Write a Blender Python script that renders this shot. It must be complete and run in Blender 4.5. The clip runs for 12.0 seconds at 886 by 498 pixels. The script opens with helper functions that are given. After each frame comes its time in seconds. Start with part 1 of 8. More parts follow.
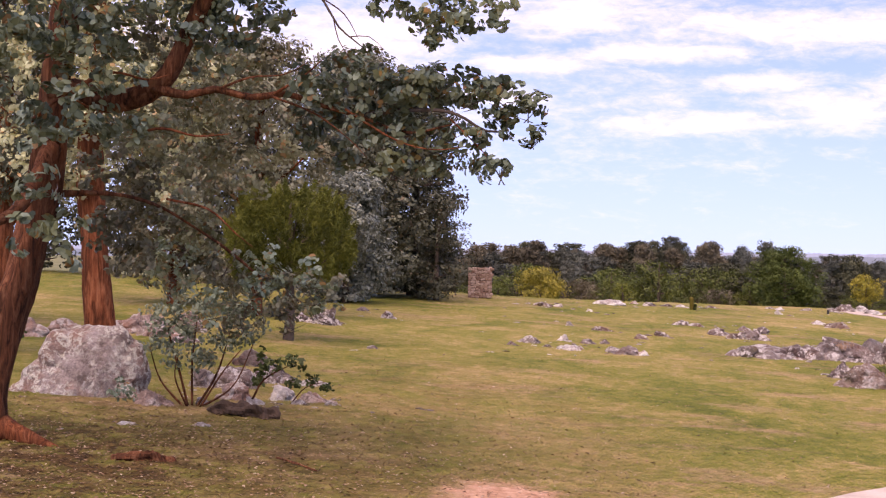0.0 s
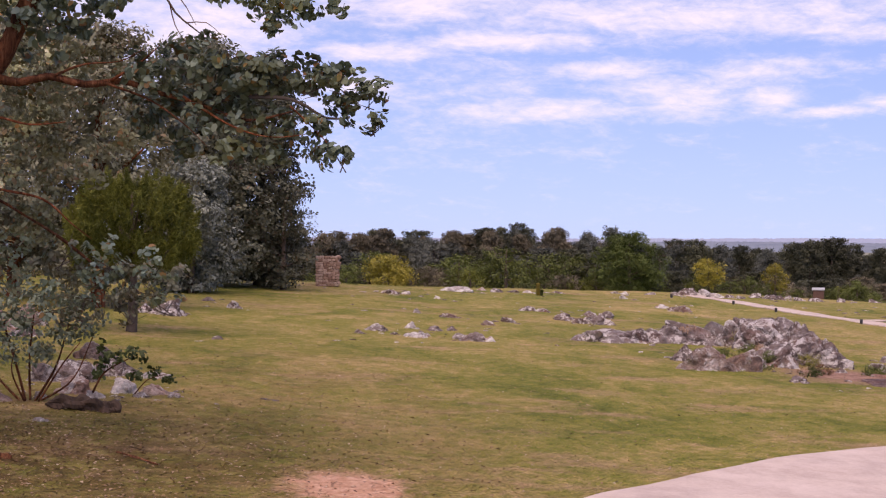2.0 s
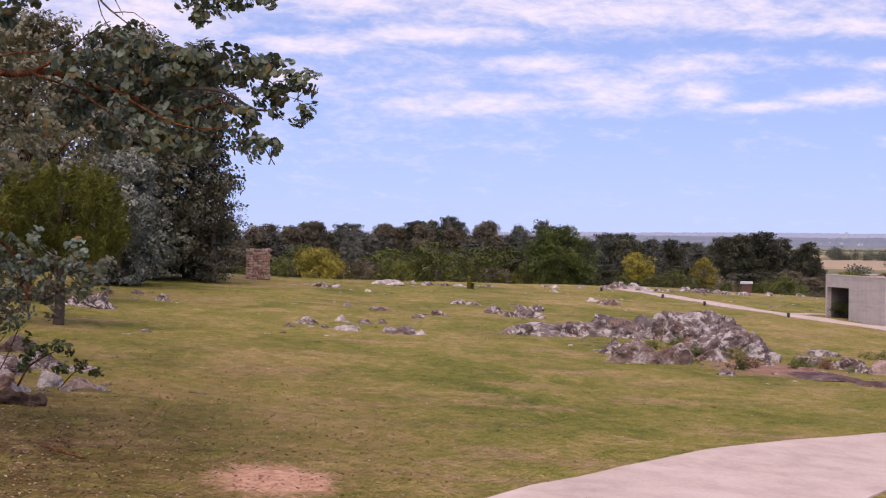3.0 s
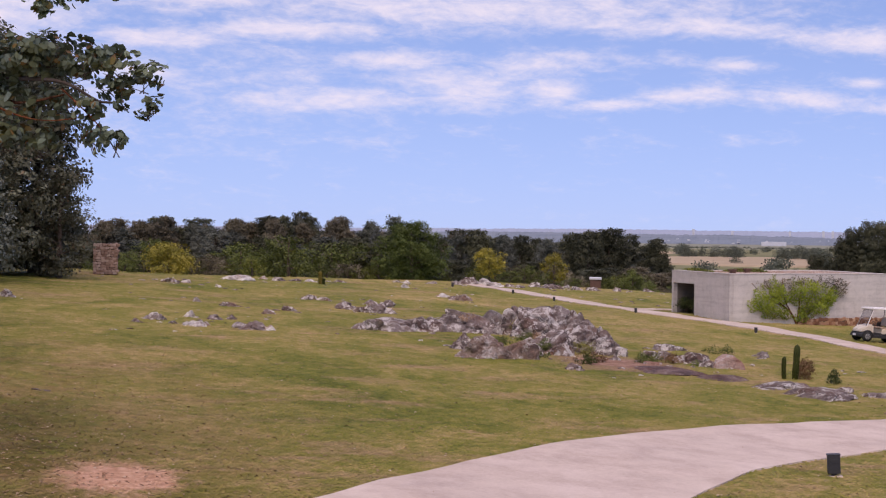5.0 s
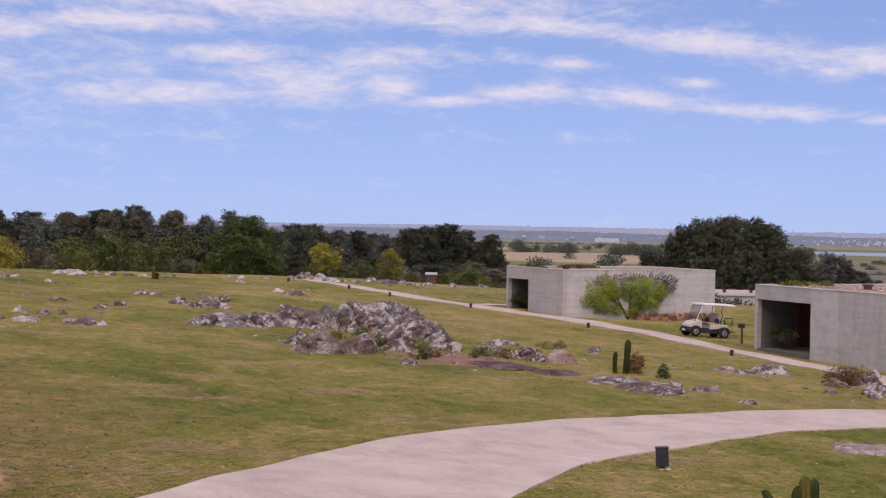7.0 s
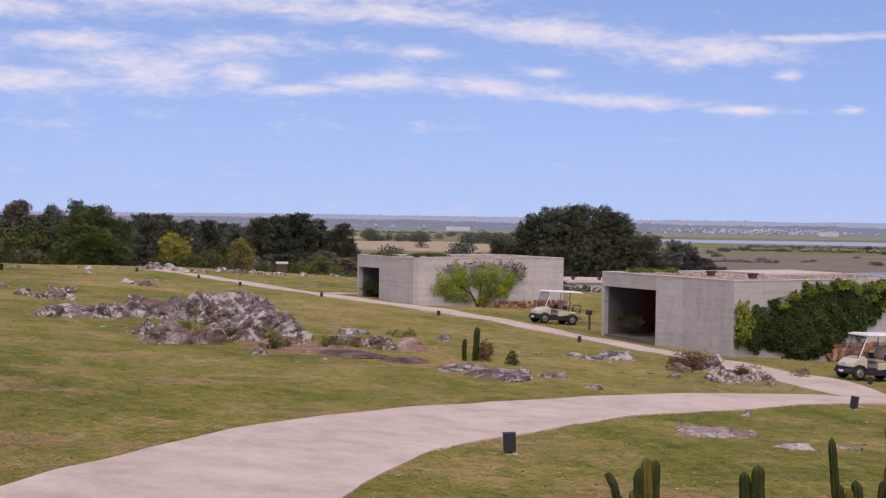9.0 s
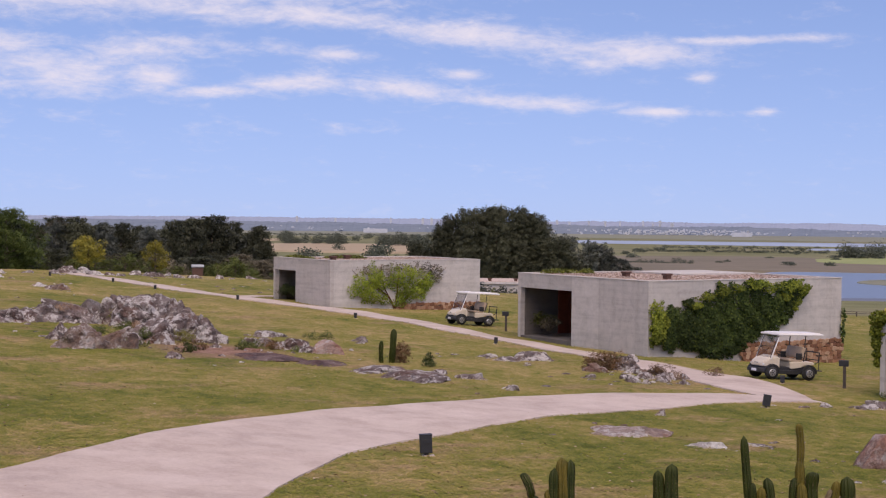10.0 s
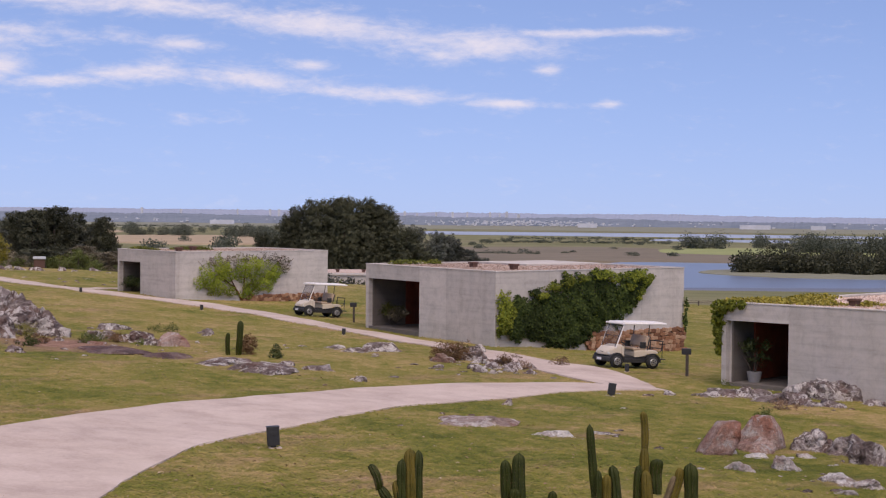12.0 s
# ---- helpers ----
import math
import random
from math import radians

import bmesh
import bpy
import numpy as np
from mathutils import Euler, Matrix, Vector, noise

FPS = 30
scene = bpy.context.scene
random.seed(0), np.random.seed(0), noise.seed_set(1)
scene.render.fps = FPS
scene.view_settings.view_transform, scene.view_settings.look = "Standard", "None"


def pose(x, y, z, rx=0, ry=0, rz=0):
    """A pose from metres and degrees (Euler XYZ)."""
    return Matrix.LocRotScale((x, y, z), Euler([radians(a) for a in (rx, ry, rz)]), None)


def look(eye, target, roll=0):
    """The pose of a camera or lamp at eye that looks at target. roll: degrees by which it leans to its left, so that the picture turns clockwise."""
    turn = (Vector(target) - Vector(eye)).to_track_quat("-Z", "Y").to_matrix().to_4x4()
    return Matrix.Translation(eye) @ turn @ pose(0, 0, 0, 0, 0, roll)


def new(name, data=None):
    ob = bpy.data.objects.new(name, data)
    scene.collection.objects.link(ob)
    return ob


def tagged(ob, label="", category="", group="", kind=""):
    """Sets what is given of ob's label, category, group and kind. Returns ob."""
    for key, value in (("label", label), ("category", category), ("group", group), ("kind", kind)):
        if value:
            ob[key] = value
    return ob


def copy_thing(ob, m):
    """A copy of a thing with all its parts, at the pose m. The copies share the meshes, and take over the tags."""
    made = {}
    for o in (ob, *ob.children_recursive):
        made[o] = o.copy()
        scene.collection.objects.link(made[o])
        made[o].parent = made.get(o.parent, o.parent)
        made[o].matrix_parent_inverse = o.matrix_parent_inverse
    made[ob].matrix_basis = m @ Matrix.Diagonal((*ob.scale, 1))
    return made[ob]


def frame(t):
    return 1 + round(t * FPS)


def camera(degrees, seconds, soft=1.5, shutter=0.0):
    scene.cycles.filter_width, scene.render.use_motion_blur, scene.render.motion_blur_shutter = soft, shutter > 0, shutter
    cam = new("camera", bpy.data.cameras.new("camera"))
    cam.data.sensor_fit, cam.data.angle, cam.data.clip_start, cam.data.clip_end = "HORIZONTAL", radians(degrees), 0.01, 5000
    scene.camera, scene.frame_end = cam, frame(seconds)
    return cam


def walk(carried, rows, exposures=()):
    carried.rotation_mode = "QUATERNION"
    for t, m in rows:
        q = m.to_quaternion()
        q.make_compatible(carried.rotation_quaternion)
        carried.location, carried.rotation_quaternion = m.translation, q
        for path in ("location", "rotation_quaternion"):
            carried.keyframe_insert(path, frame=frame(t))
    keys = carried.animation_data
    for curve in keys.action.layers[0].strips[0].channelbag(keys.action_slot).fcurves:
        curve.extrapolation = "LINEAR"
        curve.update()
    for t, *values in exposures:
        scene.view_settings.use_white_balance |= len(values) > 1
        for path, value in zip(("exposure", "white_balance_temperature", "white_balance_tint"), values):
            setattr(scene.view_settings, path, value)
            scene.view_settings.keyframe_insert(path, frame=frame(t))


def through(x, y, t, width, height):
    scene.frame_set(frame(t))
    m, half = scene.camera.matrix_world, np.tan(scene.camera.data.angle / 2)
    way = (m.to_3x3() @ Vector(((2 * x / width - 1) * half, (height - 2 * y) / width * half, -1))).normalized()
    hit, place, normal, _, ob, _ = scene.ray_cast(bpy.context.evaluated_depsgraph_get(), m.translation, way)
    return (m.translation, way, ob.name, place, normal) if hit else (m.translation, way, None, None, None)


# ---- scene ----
# camera: a slow pan to the right, held in the hand, eye 1.7 m above a knoll
cam = camera(30.0, 12.0, 1.2)
EYE = 5.0
# seconds, x, y, z from the first eye, yaw, pitch, roll
ROWS = [
    (0.0, -0.0, -0.0, 0.0, -0.0, -0.089, -0.887),
    (0.5, 0.044, 0.057, 0.001, -1.299, 0.047, -0.288),
    (1.0, 0.086, 0.109, 0.003, -3.087, 0.067, -0.235),
    (1.5, 0.123, 0.158, 0.003, -4.354, -0.014, -0.268),
    (2.0, 0.147, 0.196, -0.001, -5.215, -0.454, -0.301),
    (2.5, 0.167, 0.222, -0.009, -6.389, -0.526, -0.409),
    (3.0, 0.2, 0.236, -0.011, -7.584, -0.67, -0.473),
    (5.0, 0.292, 0.248, -0.027, -12.682, -0.768, -0.667),
    (5.5, 0.31, 0.256, -0.028, -13.883, -0.777, -0.76),
    (6.0, 0.32, 0.258, -0.031, -15.519, -0.627, -1.001),
    (6.5, 0.316, 0.254, -0.021, -17.01, -0.767, -1.117),
    (8.5, 0.332, 0.104, -0.014, -22.221, -0.973, -0.71),
    (9.0, 0.34, 0.063, -0.017, -23.476, -1.163, -0.827),
    (9.5, 0.349, 0.037, -0.014, -24.374, -1.222, -0.323),
    (10.0, 0.366, 0.029, -0.013, -26.343, -1.065, -0.604),
    (10.5, 0.38, 0.05, -0.012, -28.02, -1.146, -0.692),
    (11.0, 0.384, 0.083, -0.015, -28.571, -1.149, -0.311),
    (11.5, 0.404, 0.104, -0.016, -29.582, -1.173, -0.562),
    (12.0, 0.426, 0.12, -0.027, -31.615, -1.318, -0.582),
]
walk(cam, [(t, pose(x, y, EYE + z, 90 + pitch, 0, yaw) @ pose(0, 0, 0, 0, 0, -roll)) for t, x, y, z, yaw, pitch, roll in ROWS],
     exposures=[(0.0, 0.78, 7700, 34.5), (0.5, 0.84, 7700, 33), (1.0, 0.70, 7600, 33), (1.5, 0.62, 7600, 31.5), (2.0, 0.37, 7400, 32), (3.0, 0.30, 7250, 29.5), (5.0, 0.13, 7080, 26), (5.5, 0.13, 7060, 25.5), (6.5, 0.01, 7040, 24), (8.5, 0.06, 7050, 22.5), (12.0, 0.05, 7070, 21)])

# ---- sky and sun ----
SUN_ELEVATION, SUN_AZIMUTH = 59.0, 199.0  # degrees; azimuth clockwise from +y: behind the camera, a little to its left


SKY_STRENGTH, SKY_LIFT, CLOUD = 0.16, 0.16, (4.85, 4.9, 5.45, 1)


def make_world():
    world = bpy.data.worlds.new("sky")
    scene.world = world
    world.use_nodes = True
    nt = world.node_tree
    nt.nodes.clear()
    N, L = nt.nodes.new, nt.links.new
    out, bg = N("ShaderNodeOutputWorld"), N("ShaderNodeBackground")
    sky = N("ShaderNodeTexSky")
    sky.sky_type, sky.sun_disc = "NISHITA", False
    sky.sun_elevation, sky.sun_rotation = radians(SUN_ELEVATION), radians(SUN_AZIMUTH)
    sky.air_density, sky.dust_density, sky.ozone_density, sky.altitude = 1.0, 0.15, 6.0, 0
    co = N("ShaderNodeTexCoord")
    sep = N("ShaderNodeSeparateXYZ")
    L(co.outputs["Generated"], sep.inputs[0])

    def math_node(op, a, b=None, c=None):
        n = N("ShaderNodeMath")
        n.operation = op
        for i, v in enumerate((a, b, c)):
            if v is None:
                continue
            if isinstance(v, (int, float)):
                n.inputs[i].default_value = v
            else:
                L(v, n.inputs[i])
        return n.outputs[0]

    # clear air down to the horizon: the sky's own gradient, met a little higher up
    high = math_node("MULTIPLY_ADD", math_node("MAXIMUM", sep.outputs[2], 0.0), 0.9, SKY_LIFT)
    lifted = N("ShaderNodeCombineXYZ")
    L(sep.outputs[0], lifted.inputs[0]), L(sep.outputs[1], lifted.inputs[1]), L(high, lifted.inputs[2])
    L(lifted.outputs[0], sky.inputs["Vector"])

    # clouds by bearing and height, in degrees
    az = math_node("MULTIPLY", math_node("ARCTAN2", sep.outputs[0], sep.outputs[1]), 57.2958)
    el = math_node("MULTIPLY", math_node("ARCSINE", sep.outputs[2]), 57.2958)

    def bank(a0, e0, half_a, half_e, slant=0.0, most=1.0):
        """A soft bank of cloud, at its most in the middle."""
        da = math_node("SUBTRACT", az, a0)
        de = math_node("SUBTRACT", math_node("SUBTRACT", el, e0), math_node("MULTIPLY", da, slant))
        q = math_node("ADD", math_node("POWER", math_node("DIVIDE", math_node("ABSOLUTE", da), half_a), 2.0), math_node("POWER", math_node("DIVIDE", math_node("ABSOLUTE", de), half_e * 1.45), 2.0))
        return math_node("MULTIPLY", math_node("EXPONENT", math_node("MULTIPLY", q, -1.0)), most)

    # bearing, height, half width, half height, slant of each bank
    banks = (
        (14.0, 7.55, 11.0, 0.55, 0.0), (20.5, 6.95, 5.5, 0.30, -0.03), (27.0, 6.35, 5.0, 0.36, -0.10), (32.3, 5.75, 3.4, 0.36, -0.02), (36.5, 6.15, 3.6, 0.12, 0.02), (31.5, 5.35, 0.9, 0.22, 0.0),
        (21.3, 4.60, 2.5, 0.26, 0.03), (25.0, 4.42, 2.6, 0.28, -0.06), (29.4, 4.02, 3.0, 0.20, -0.05), (33.8, 3.72, 1.7, 0.12, -0.02), (37.3, 3.74, 0.5, 0.13, 0.0, 0.85), (18.4, 4.25, 1.8, 0.15, 0.05), (27.0, 4.95, 0.9, 0.16, 0.0),
        (11.0, 5.72, 2.6, 0.30, 0.0), (15.8, 5.60, 2.8, 0.42, 0.06, 0.85), (16.4, 4.72, 1.2, 0.40, 0.0), (13.6, 4.55, 1.9, 0.42, 0.0), (8.6, 4.36, 4.0, 0.36, 0.0), (13.2, 5.05, 3.6, 0.55, 0.0, 0.75), (19.6, 5.8, 1.8, 0.2, 0.0, 0.6), (7.0, 5.2, 3.0, 0.5, 0.0, 0.6),
        (7.5, 6.72, 4.0, 0.34, 0.02), (3.0, 6.30, 3.0, 0.30, 0.0), (4.5, 8.05, 5.0, 0.75, 0.0), (-3.5, 7.0, 5.0, 1.3, 0.0), (-9.0, 5.6, 7.0, 2.6, 0.0), (4.2, 3.30, 1.0, 0.22, 0.0, 0.45), (10.3, 3.00, 1.8, 0.2, 0.0, 0.35), (18.5, 3.02, 2.0, 0.2, 0.0, 0.38),
        (2.0, 5.2, 2.2, 0.30, 0.0), (22.5, 5.6, 1.2, 0.16, 0.0), (35.2, 4.9, 0.6, 0.14, 0.0), (23.5, 3.1, 1.4, 0.16, 0.0, 0.3))
    cover = None
    for row in banks:
        k = bank(*row)
        cover = k if cover is None else math_node("MAXIMUM", cover, k)
    # thin veil low on the left, and broken cloud all round and overhead
    veil = math_node("MULTIPLY", bank(0, 5.4, 13, 2.3), 0.50)
    cover = math_node("MAXIMUM", cover, veil)
    round_ = N("ShaderNodeMapRange")
    round_.inputs["From Min"].default_value, round_.inputs["From Max"].default_value, round_.inputs["To Max"].default_value = 9.0, 16.0, 0.30
    L(el, round_.inputs["Value"])
    cover = math_node("MAXIMUM", cover, round_.outputs[0])

    def puffs(ka, ke, scale, detail, rough, twist):
        comb = N("ShaderNodeCombineXYZ")
        L(math_node("MULTIPLY", az, ka), comb.inputs[0]), L(math_node("ADD", math_node("MULTIPLY", el, ke), math_node("MULTIPLY", az, 0.03)), comb.inputs[1])
        n = N("ShaderNodeTexNoise")
        n.inputs["Scale"].default_value, n.inputs["Detail"].default_value, n.inputs["Roughness"].default_value, n.inputs["Distortion"].default_value = scale, detail, rough, twist
        L(comb.outputs[0], n.inputs["Vector"])
        return math_node("SUBTRACT", n.outputs["Fac"], 0.5)

    broken = math_node("ADD", math_node("MULTIPLY", puffs(0.35, 1.2, 1.5, 8, 0.6, 0.5), 1.5), math_node("MULTIPLY", puffs(0.9, 2.2, 2.4, 6, 0.62, 0.4), 0.8))
    thick = N("ShaderNodeMapRange")
    thick.interpolation_type = "SMOOTHSTEP"
    L(math_node("ADD", broken, cover), thick.inputs["Value"])
    thick.inputs["From Min"].default_value, thick.inputs["From Max"].default_value, thick.inputs["To Max"].default_value = 0.06, 1.40, 0.86
    air = N("ShaderNodeMixRGB")
    air.blend_type = "MULTIPLY"
    air.inputs[0].default_value = 1.0
    L(sky.outputs[0], air.inputs[1])
    air.inputs[2].default_value = (1.0, 0.93, 0.99, 1)
    # pale haze low down
    low = math_node("MULTIPLY", math_node("EXPONENT", math_node("MULTIPLY", math_node("MAXIMUM", el, 0.0), -0.42)), 0.36)
    haze = N("ShaderNodeMixRGB")
    L(low, haze.inputs[0]), L(air.outputs[0], haze.inputs[1])
    haze.inputs[2].default_value = (2.55, 2.9, 3.95, 1)
    cloud = N("ShaderNodeMixRGB")
    L(thick.outputs[0], cloud.inputs[0]), L(haze.outputs[0], cloud.inputs[1])
    cloud.inputs[2].default_value = CLOUD
    L(cloud.outputs[0], bg.inputs[0])
    bg.inputs[1].default_value = SKY_STRENGTH
    L(bg.outputs[0], out.inputs[0])


make_world()
sun_lamp = bpy.data.lights.new("sun", "SUN")
sun_lamp.energy, sun_lamp.angle, sun_lamp.color = 3.2, radians(72), (1.0, 0.90, 0.77)
sun = new("sun", sun_lamp)
a, e = radians(SUN_AZIMUTH), radians(SUN_ELEVATION)
sun.matrix_world = look((0, 0, 60), Vector((0, 0, 60)) - Vector((math.sin(a) * math.cos(e), math.cos(a) * math.cos(e), math.sin(e))))

# ---- materials ----
def material(name, rough=0.8, metal=0.0):
    m = bpy.data.materials.new(name)
    m.use_nodes = True
    nt = m.node_tree
    b = nt.nodes["Principled BSDF"]
    b.inputs["Roughness"].default_value, b.inputs["Metallic"].default_value = rough, metal
    return m, nt, b


def ramp_node(nt, fac, stops, constant=False):
    r = nt.nodes.new("ShaderNodeValToRGB")
    els = r.color_ramp.elements
    while len(els) < len(stops):
        els.new(0.5)
    for e_, (p, c) in zip(els, stops):
        e_.position, e_.color = p, (*c, 1)
    if constant:
        r.color_ramp.interpolation = "CONSTANT"
    nt.links.new(fac, r.inputs[0])
    return r.outputs[0]


def noise_node(nt, scale, detail=5, rough=0.6, vec=None, distort=0.0):
    n = nt.nodes.new("ShaderNodeTexNoise")
    n.inputs["Scale"].default_value, n.inputs["Detail"].default_value, n.inputs["Roughness"].default_value, n.inputs["Distortion"].default_value = scale, detail, rough, distort
    if vec is not None:
        nt.links.new(vec, n.inputs["Vector"])
    return n.outputs["Fac"]


def mix(nt, fac, a_, b_, kind="MIX"):
    n = nt.nodes.new("ShaderNodeMixRGB")
    n.blend_type = kind
    for i, v in enumerate((fac, a_, b_)):
        if isinstance(v, (int, float)):
            n.inputs[i].default_value = v
        elif isinstance(v, tuple):
            n.inputs[i].default_value = (*v, 1)
        else:
            nt.links.new(v, n.inputs[i])
    return n.outputs[0]


def bump_node(nt, b, height, strength, distance=0.02):
    n = nt.nodes.new("ShaderNodeBump")
    n.inputs["Strength"].default_value, n.inputs["Distance"].default_value = strength, distance
    nt.links.new(height, n.inputs["Height"])
    nt.links.new(n.outputs[0], b.inputs["Normal"])


def position(nt):
    return nt.nodes.new("ShaderNodeNewGeometry").outputs["Position"]


def object_coord(nt):
    return nt.nodes.new("ShaderNodeTexCoord").outputs["Object"]


def mapped(nt, vec, scale, rot=(0, 0, 0)):
    n = nt.nodes.new("ShaderNodeMapping")
    n.inputs["Scale"].default_value, n.inputs["Rotation"].default_value = scale, rot
    nt.links.new(vec, n.inputs["Vector"])
    return n.outputs[0]


def plain(name, c1, c2, scale=3.0, rough=0.6, metal=0.0, bump=0.1, fine=40.0):
    """Two tones at a large scale, a fine grain and a little relief."""
    m, nt, b = material(name, rough, metal)
    v = object_coord(nt)
    col = ramp_node(nt, noise_node(nt, scale, 6, 0.65, v), [(0.3, c1), (0.7, c2)])
    grain = noise_node(nt, fine, 3, 0.6, v)
    col = mix(nt, 0.25, col, ramp_node(nt, grain, [(0.3, tuple(x * 0.6 for x in c1)), (0.7, c2)]))
    nt.links.new(col, b.inputs["Base Color"])
    bump_node(nt, b, grain, bump, 0.01)
    return m


def leaf_material(name, stops, rough=0.5, through=0.25, spray=0.35, scale=0.35):
    """Leaves: each one has its own tone, and a part of the light goes through."""
    m, nt, b = material(name, rough)
    b.inputs["Specular IOR Level"].default_value = 0.22
    g = nt.nodes.new("ShaderNodeNewGeometry")
    own = ramp_node(nt, g.outputs["Random Per Island"], stops)
    big = noise_node(nt, scale, 3, 0.55, object_coord(nt))
    col = mix(nt, spray, own, ramp_node(nt, big, [(0.35, stops[0][1]), (0.65, stops[(len(stops) - 1) // 2 + 1][1])]))
    ob = nt.nodes.new("ShaderNodeObjectInfo")
    hsv = nt.nodes.new("ShaderNodeHueSaturation")
    mr = nt.nodes.new("ShaderNodeMapRange")
    mr.inputs["To Min"].default_value, mr.inputs["To Max"].default_value = 0.68, 1.42
    nt.links.new(ob.outputs["Random"], mr.inputs["Value"])
    nt.links.new(mr.outputs[0], hsv.inputs["Value"]), nt.links.new(col, hsv.inputs["Color"])
    nt.links.new(hsv.outputs[0], b.inputs["Base Color"])
    tr = nt.nodes.new("ShaderNodeBsdfTranslucent")
    nt.links.new(hsv.outputs[0], tr.inputs["Color"])
    ms = nt.nodes.new("ShaderNodeMixShader")
    ms.inputs[0].default_value = through
    nt.links.new(b.outputs[0], ms.inputs[1]), nt.links.new(tr.outputs[0], ms.inputs[2])
    nt.links.new(ms.outputs[0], nt.nodes["Material Output"].inputs[0])
    return m


def ellipse_mask(nt, pos, x, y, rx, ry, rot, edge=0.35, wobble=0.5, scale=0.8):
    """1 inside an ellipse on the ground with a ragged edge, 0 outside."""
    mp = nt.nodes.new("ShaderNodeMapping")
    mp.vector_type = "TEXTURE"
    mp.inputs["Location"].default_value, mp.inputs["Rotation"].default_value, mp.inputs["Scale"].default_value = (x, y, 0), (0, 0, radians(rot)), (rx, ry, 1e6)
    nt.links.new(pos, mp.inputs["Vector"])
    ln = nt.nodes.new("ShaderNodeVectorMath")
    ln.operation = "LENGTH"
    nt.links.new(mp.outputs[0], ln.inputs[0])
    n = noise_node(nt, scale, 6, 0.65, pos)
    s = nt.nodes.new("ShaderNodeMath")
    s.operation = "MULTIPLY_ADD"
    nt.links.new(n, s.inputs[0])
    s.inputs[1].default_value = wobble
    nt.links.new(ln.outputs["Value"], s.inputs[2])
    r = nt.nodes.new("ShaderNodeMapRange")
    r.inputs["From Min"].default_value, r.inputs["From Max"].default_value = 1 + wobble / 2 + edge, 1 + wobble / 2 - edge
    nt.links.new(s.outputs[0], r.inputs["Value"])
    return r.outputs[0]


def ground_material(name="lawn", blades=False):
    """Lawn, litter, bare earth and the lowland by place; as blades each piece also has a tone of its own."""
    m, nt, b = material(name, 0.9)
    pos = position(nt)
    big, mid, small = noise_node(nt, 0.045, 4, 0.6, pos), noise_node(nt, 0.22, 7, 0.72, mapped(nt, pos, (1, 0.7, 1)), 0.8), noise_node(nt, 2.6, 6, 0.75, pos)
    streak = noise_node(nt, 0.7, 7, 0.75, mapped(nt, pos, (1.0, 0.6, 1), (0, 0, 0.35)), 0.7)
    fine = noise_node(nt, 16, 5, 0.75, pos)
    # how dry the grass is, from patches of several sizes
    dry = mix(nt, 0.40, mid, streak)
    dry = mix(nt, 0.25, dry, big)
    dry = mix(nt, 0.30, dry, small)
    dry = mix(nt, 0.19, dry, fine)
    grass = ramp_node(nt, dry, [(0.425, (0.068, 0.083, 0.012)), (0.463, (0.124, 0.132, 0.021)), (0.50, (0.190, 0.173, 0.038)), (0.533, (0.270, 0.208, 0.071)), (0.570, (0.38, 0.268, 0.128))])
    # thin, worn spots
    worn = ramp_node(nt, noise_node(nt, 0.34, 7, 0.75, mapped(nt, pos, (0.6, 1.2, 1), (0, 0, 0.2))), [(0.53, (0, 0, 0)), (0.64, (1, 1, 1))])
    half = nt.nodes.new("ShaderNodeMath")
    half.operation = "MULTIPLY"
    nt.links.new(worn, half.inputs[0])
    half.inputs[1].default_value = 0.7
    grass = mix(nt, half.outputs[0], grass, ramp_node(nt, small, [(0.35, (0.19, 0.112, 0.058)), (0.65, (0.42, 0.275, 0.17))]))
    # thin, brownish turf beyond the trees' shade
    thin = mix(nt, 1.0, ellipse_mask(nt, pos, -0.5, 43.0, 4.5, 12.0, 0, 0.8, 1.4, 0.4), ramp_node(nt, noise_node(nt, 0.9, 6, 0.72, pos), [(0.40, (0.0, 0.0, 0.0)), (0.62, (0.8, 0.8, 0.8))]), "MULTIPLY")
    grass = mix(nt, thin, grass, ramp_node(nt, small, [(0.35, (0.135, 0.088, 0.028)), (0.65, (0.30, 0.20, 0.085))]))
    # brown litter and thin grass under the gum trees
    litter = ramp_node(nt, noise_node(nt, 4.5, 6, 0.75, pos), [(0.36, (0.030, 0.016, 0.006)), (0.5, (0.066, 0.037, 0.013)), (0.64, (0.14, 0.080, 0.030))])
    litter = mix(nt, ramp_node(nt, noise_node(nt, 1.2, 5, 0.7, pos), [(0.46, (0, 0, 0)), (0.60, (0.75, 0.75, 0.75))]), litter, grass)
    lm = ellipse_mask(nt, pos, -7.6, 30.0, 7.6, 9.5, 0, 0.75, 1.1, 0.45)
    col = mix(nt, lm, grass, litter)
    # bare pinkish patch of earth
    bare = ramp_node(nt, noise_node(nt, 5, 6, 0.7, pos), [(0.3, (0.33, 0.165, 0.095)), (0.5, (0.47, 0.27, 0.175)), (0.7, (0.62, 0.40, 0.29))])
    col = mix(nt, ellipse_mask(nt, pos, 1.15, 29.6, 1.05, 1.6, 0, 0.30, 1.9, 1.9), col, bare)
    soil = ramp_node(nt, noise_node(nt, 3, 6, 0.7, pos), [(0.3, (0.15, 0.080, 0.058)), (0.55, (0.28, 0.165, 0.120)), (0.7, (0.36, 0.24, 0.175))])
    col = mix(nt, ellipse_mask(nt, pos, 19.6, 57.0, 2.1, 2.6, -20, 0.35, 1.4, 1.1), col, soil)
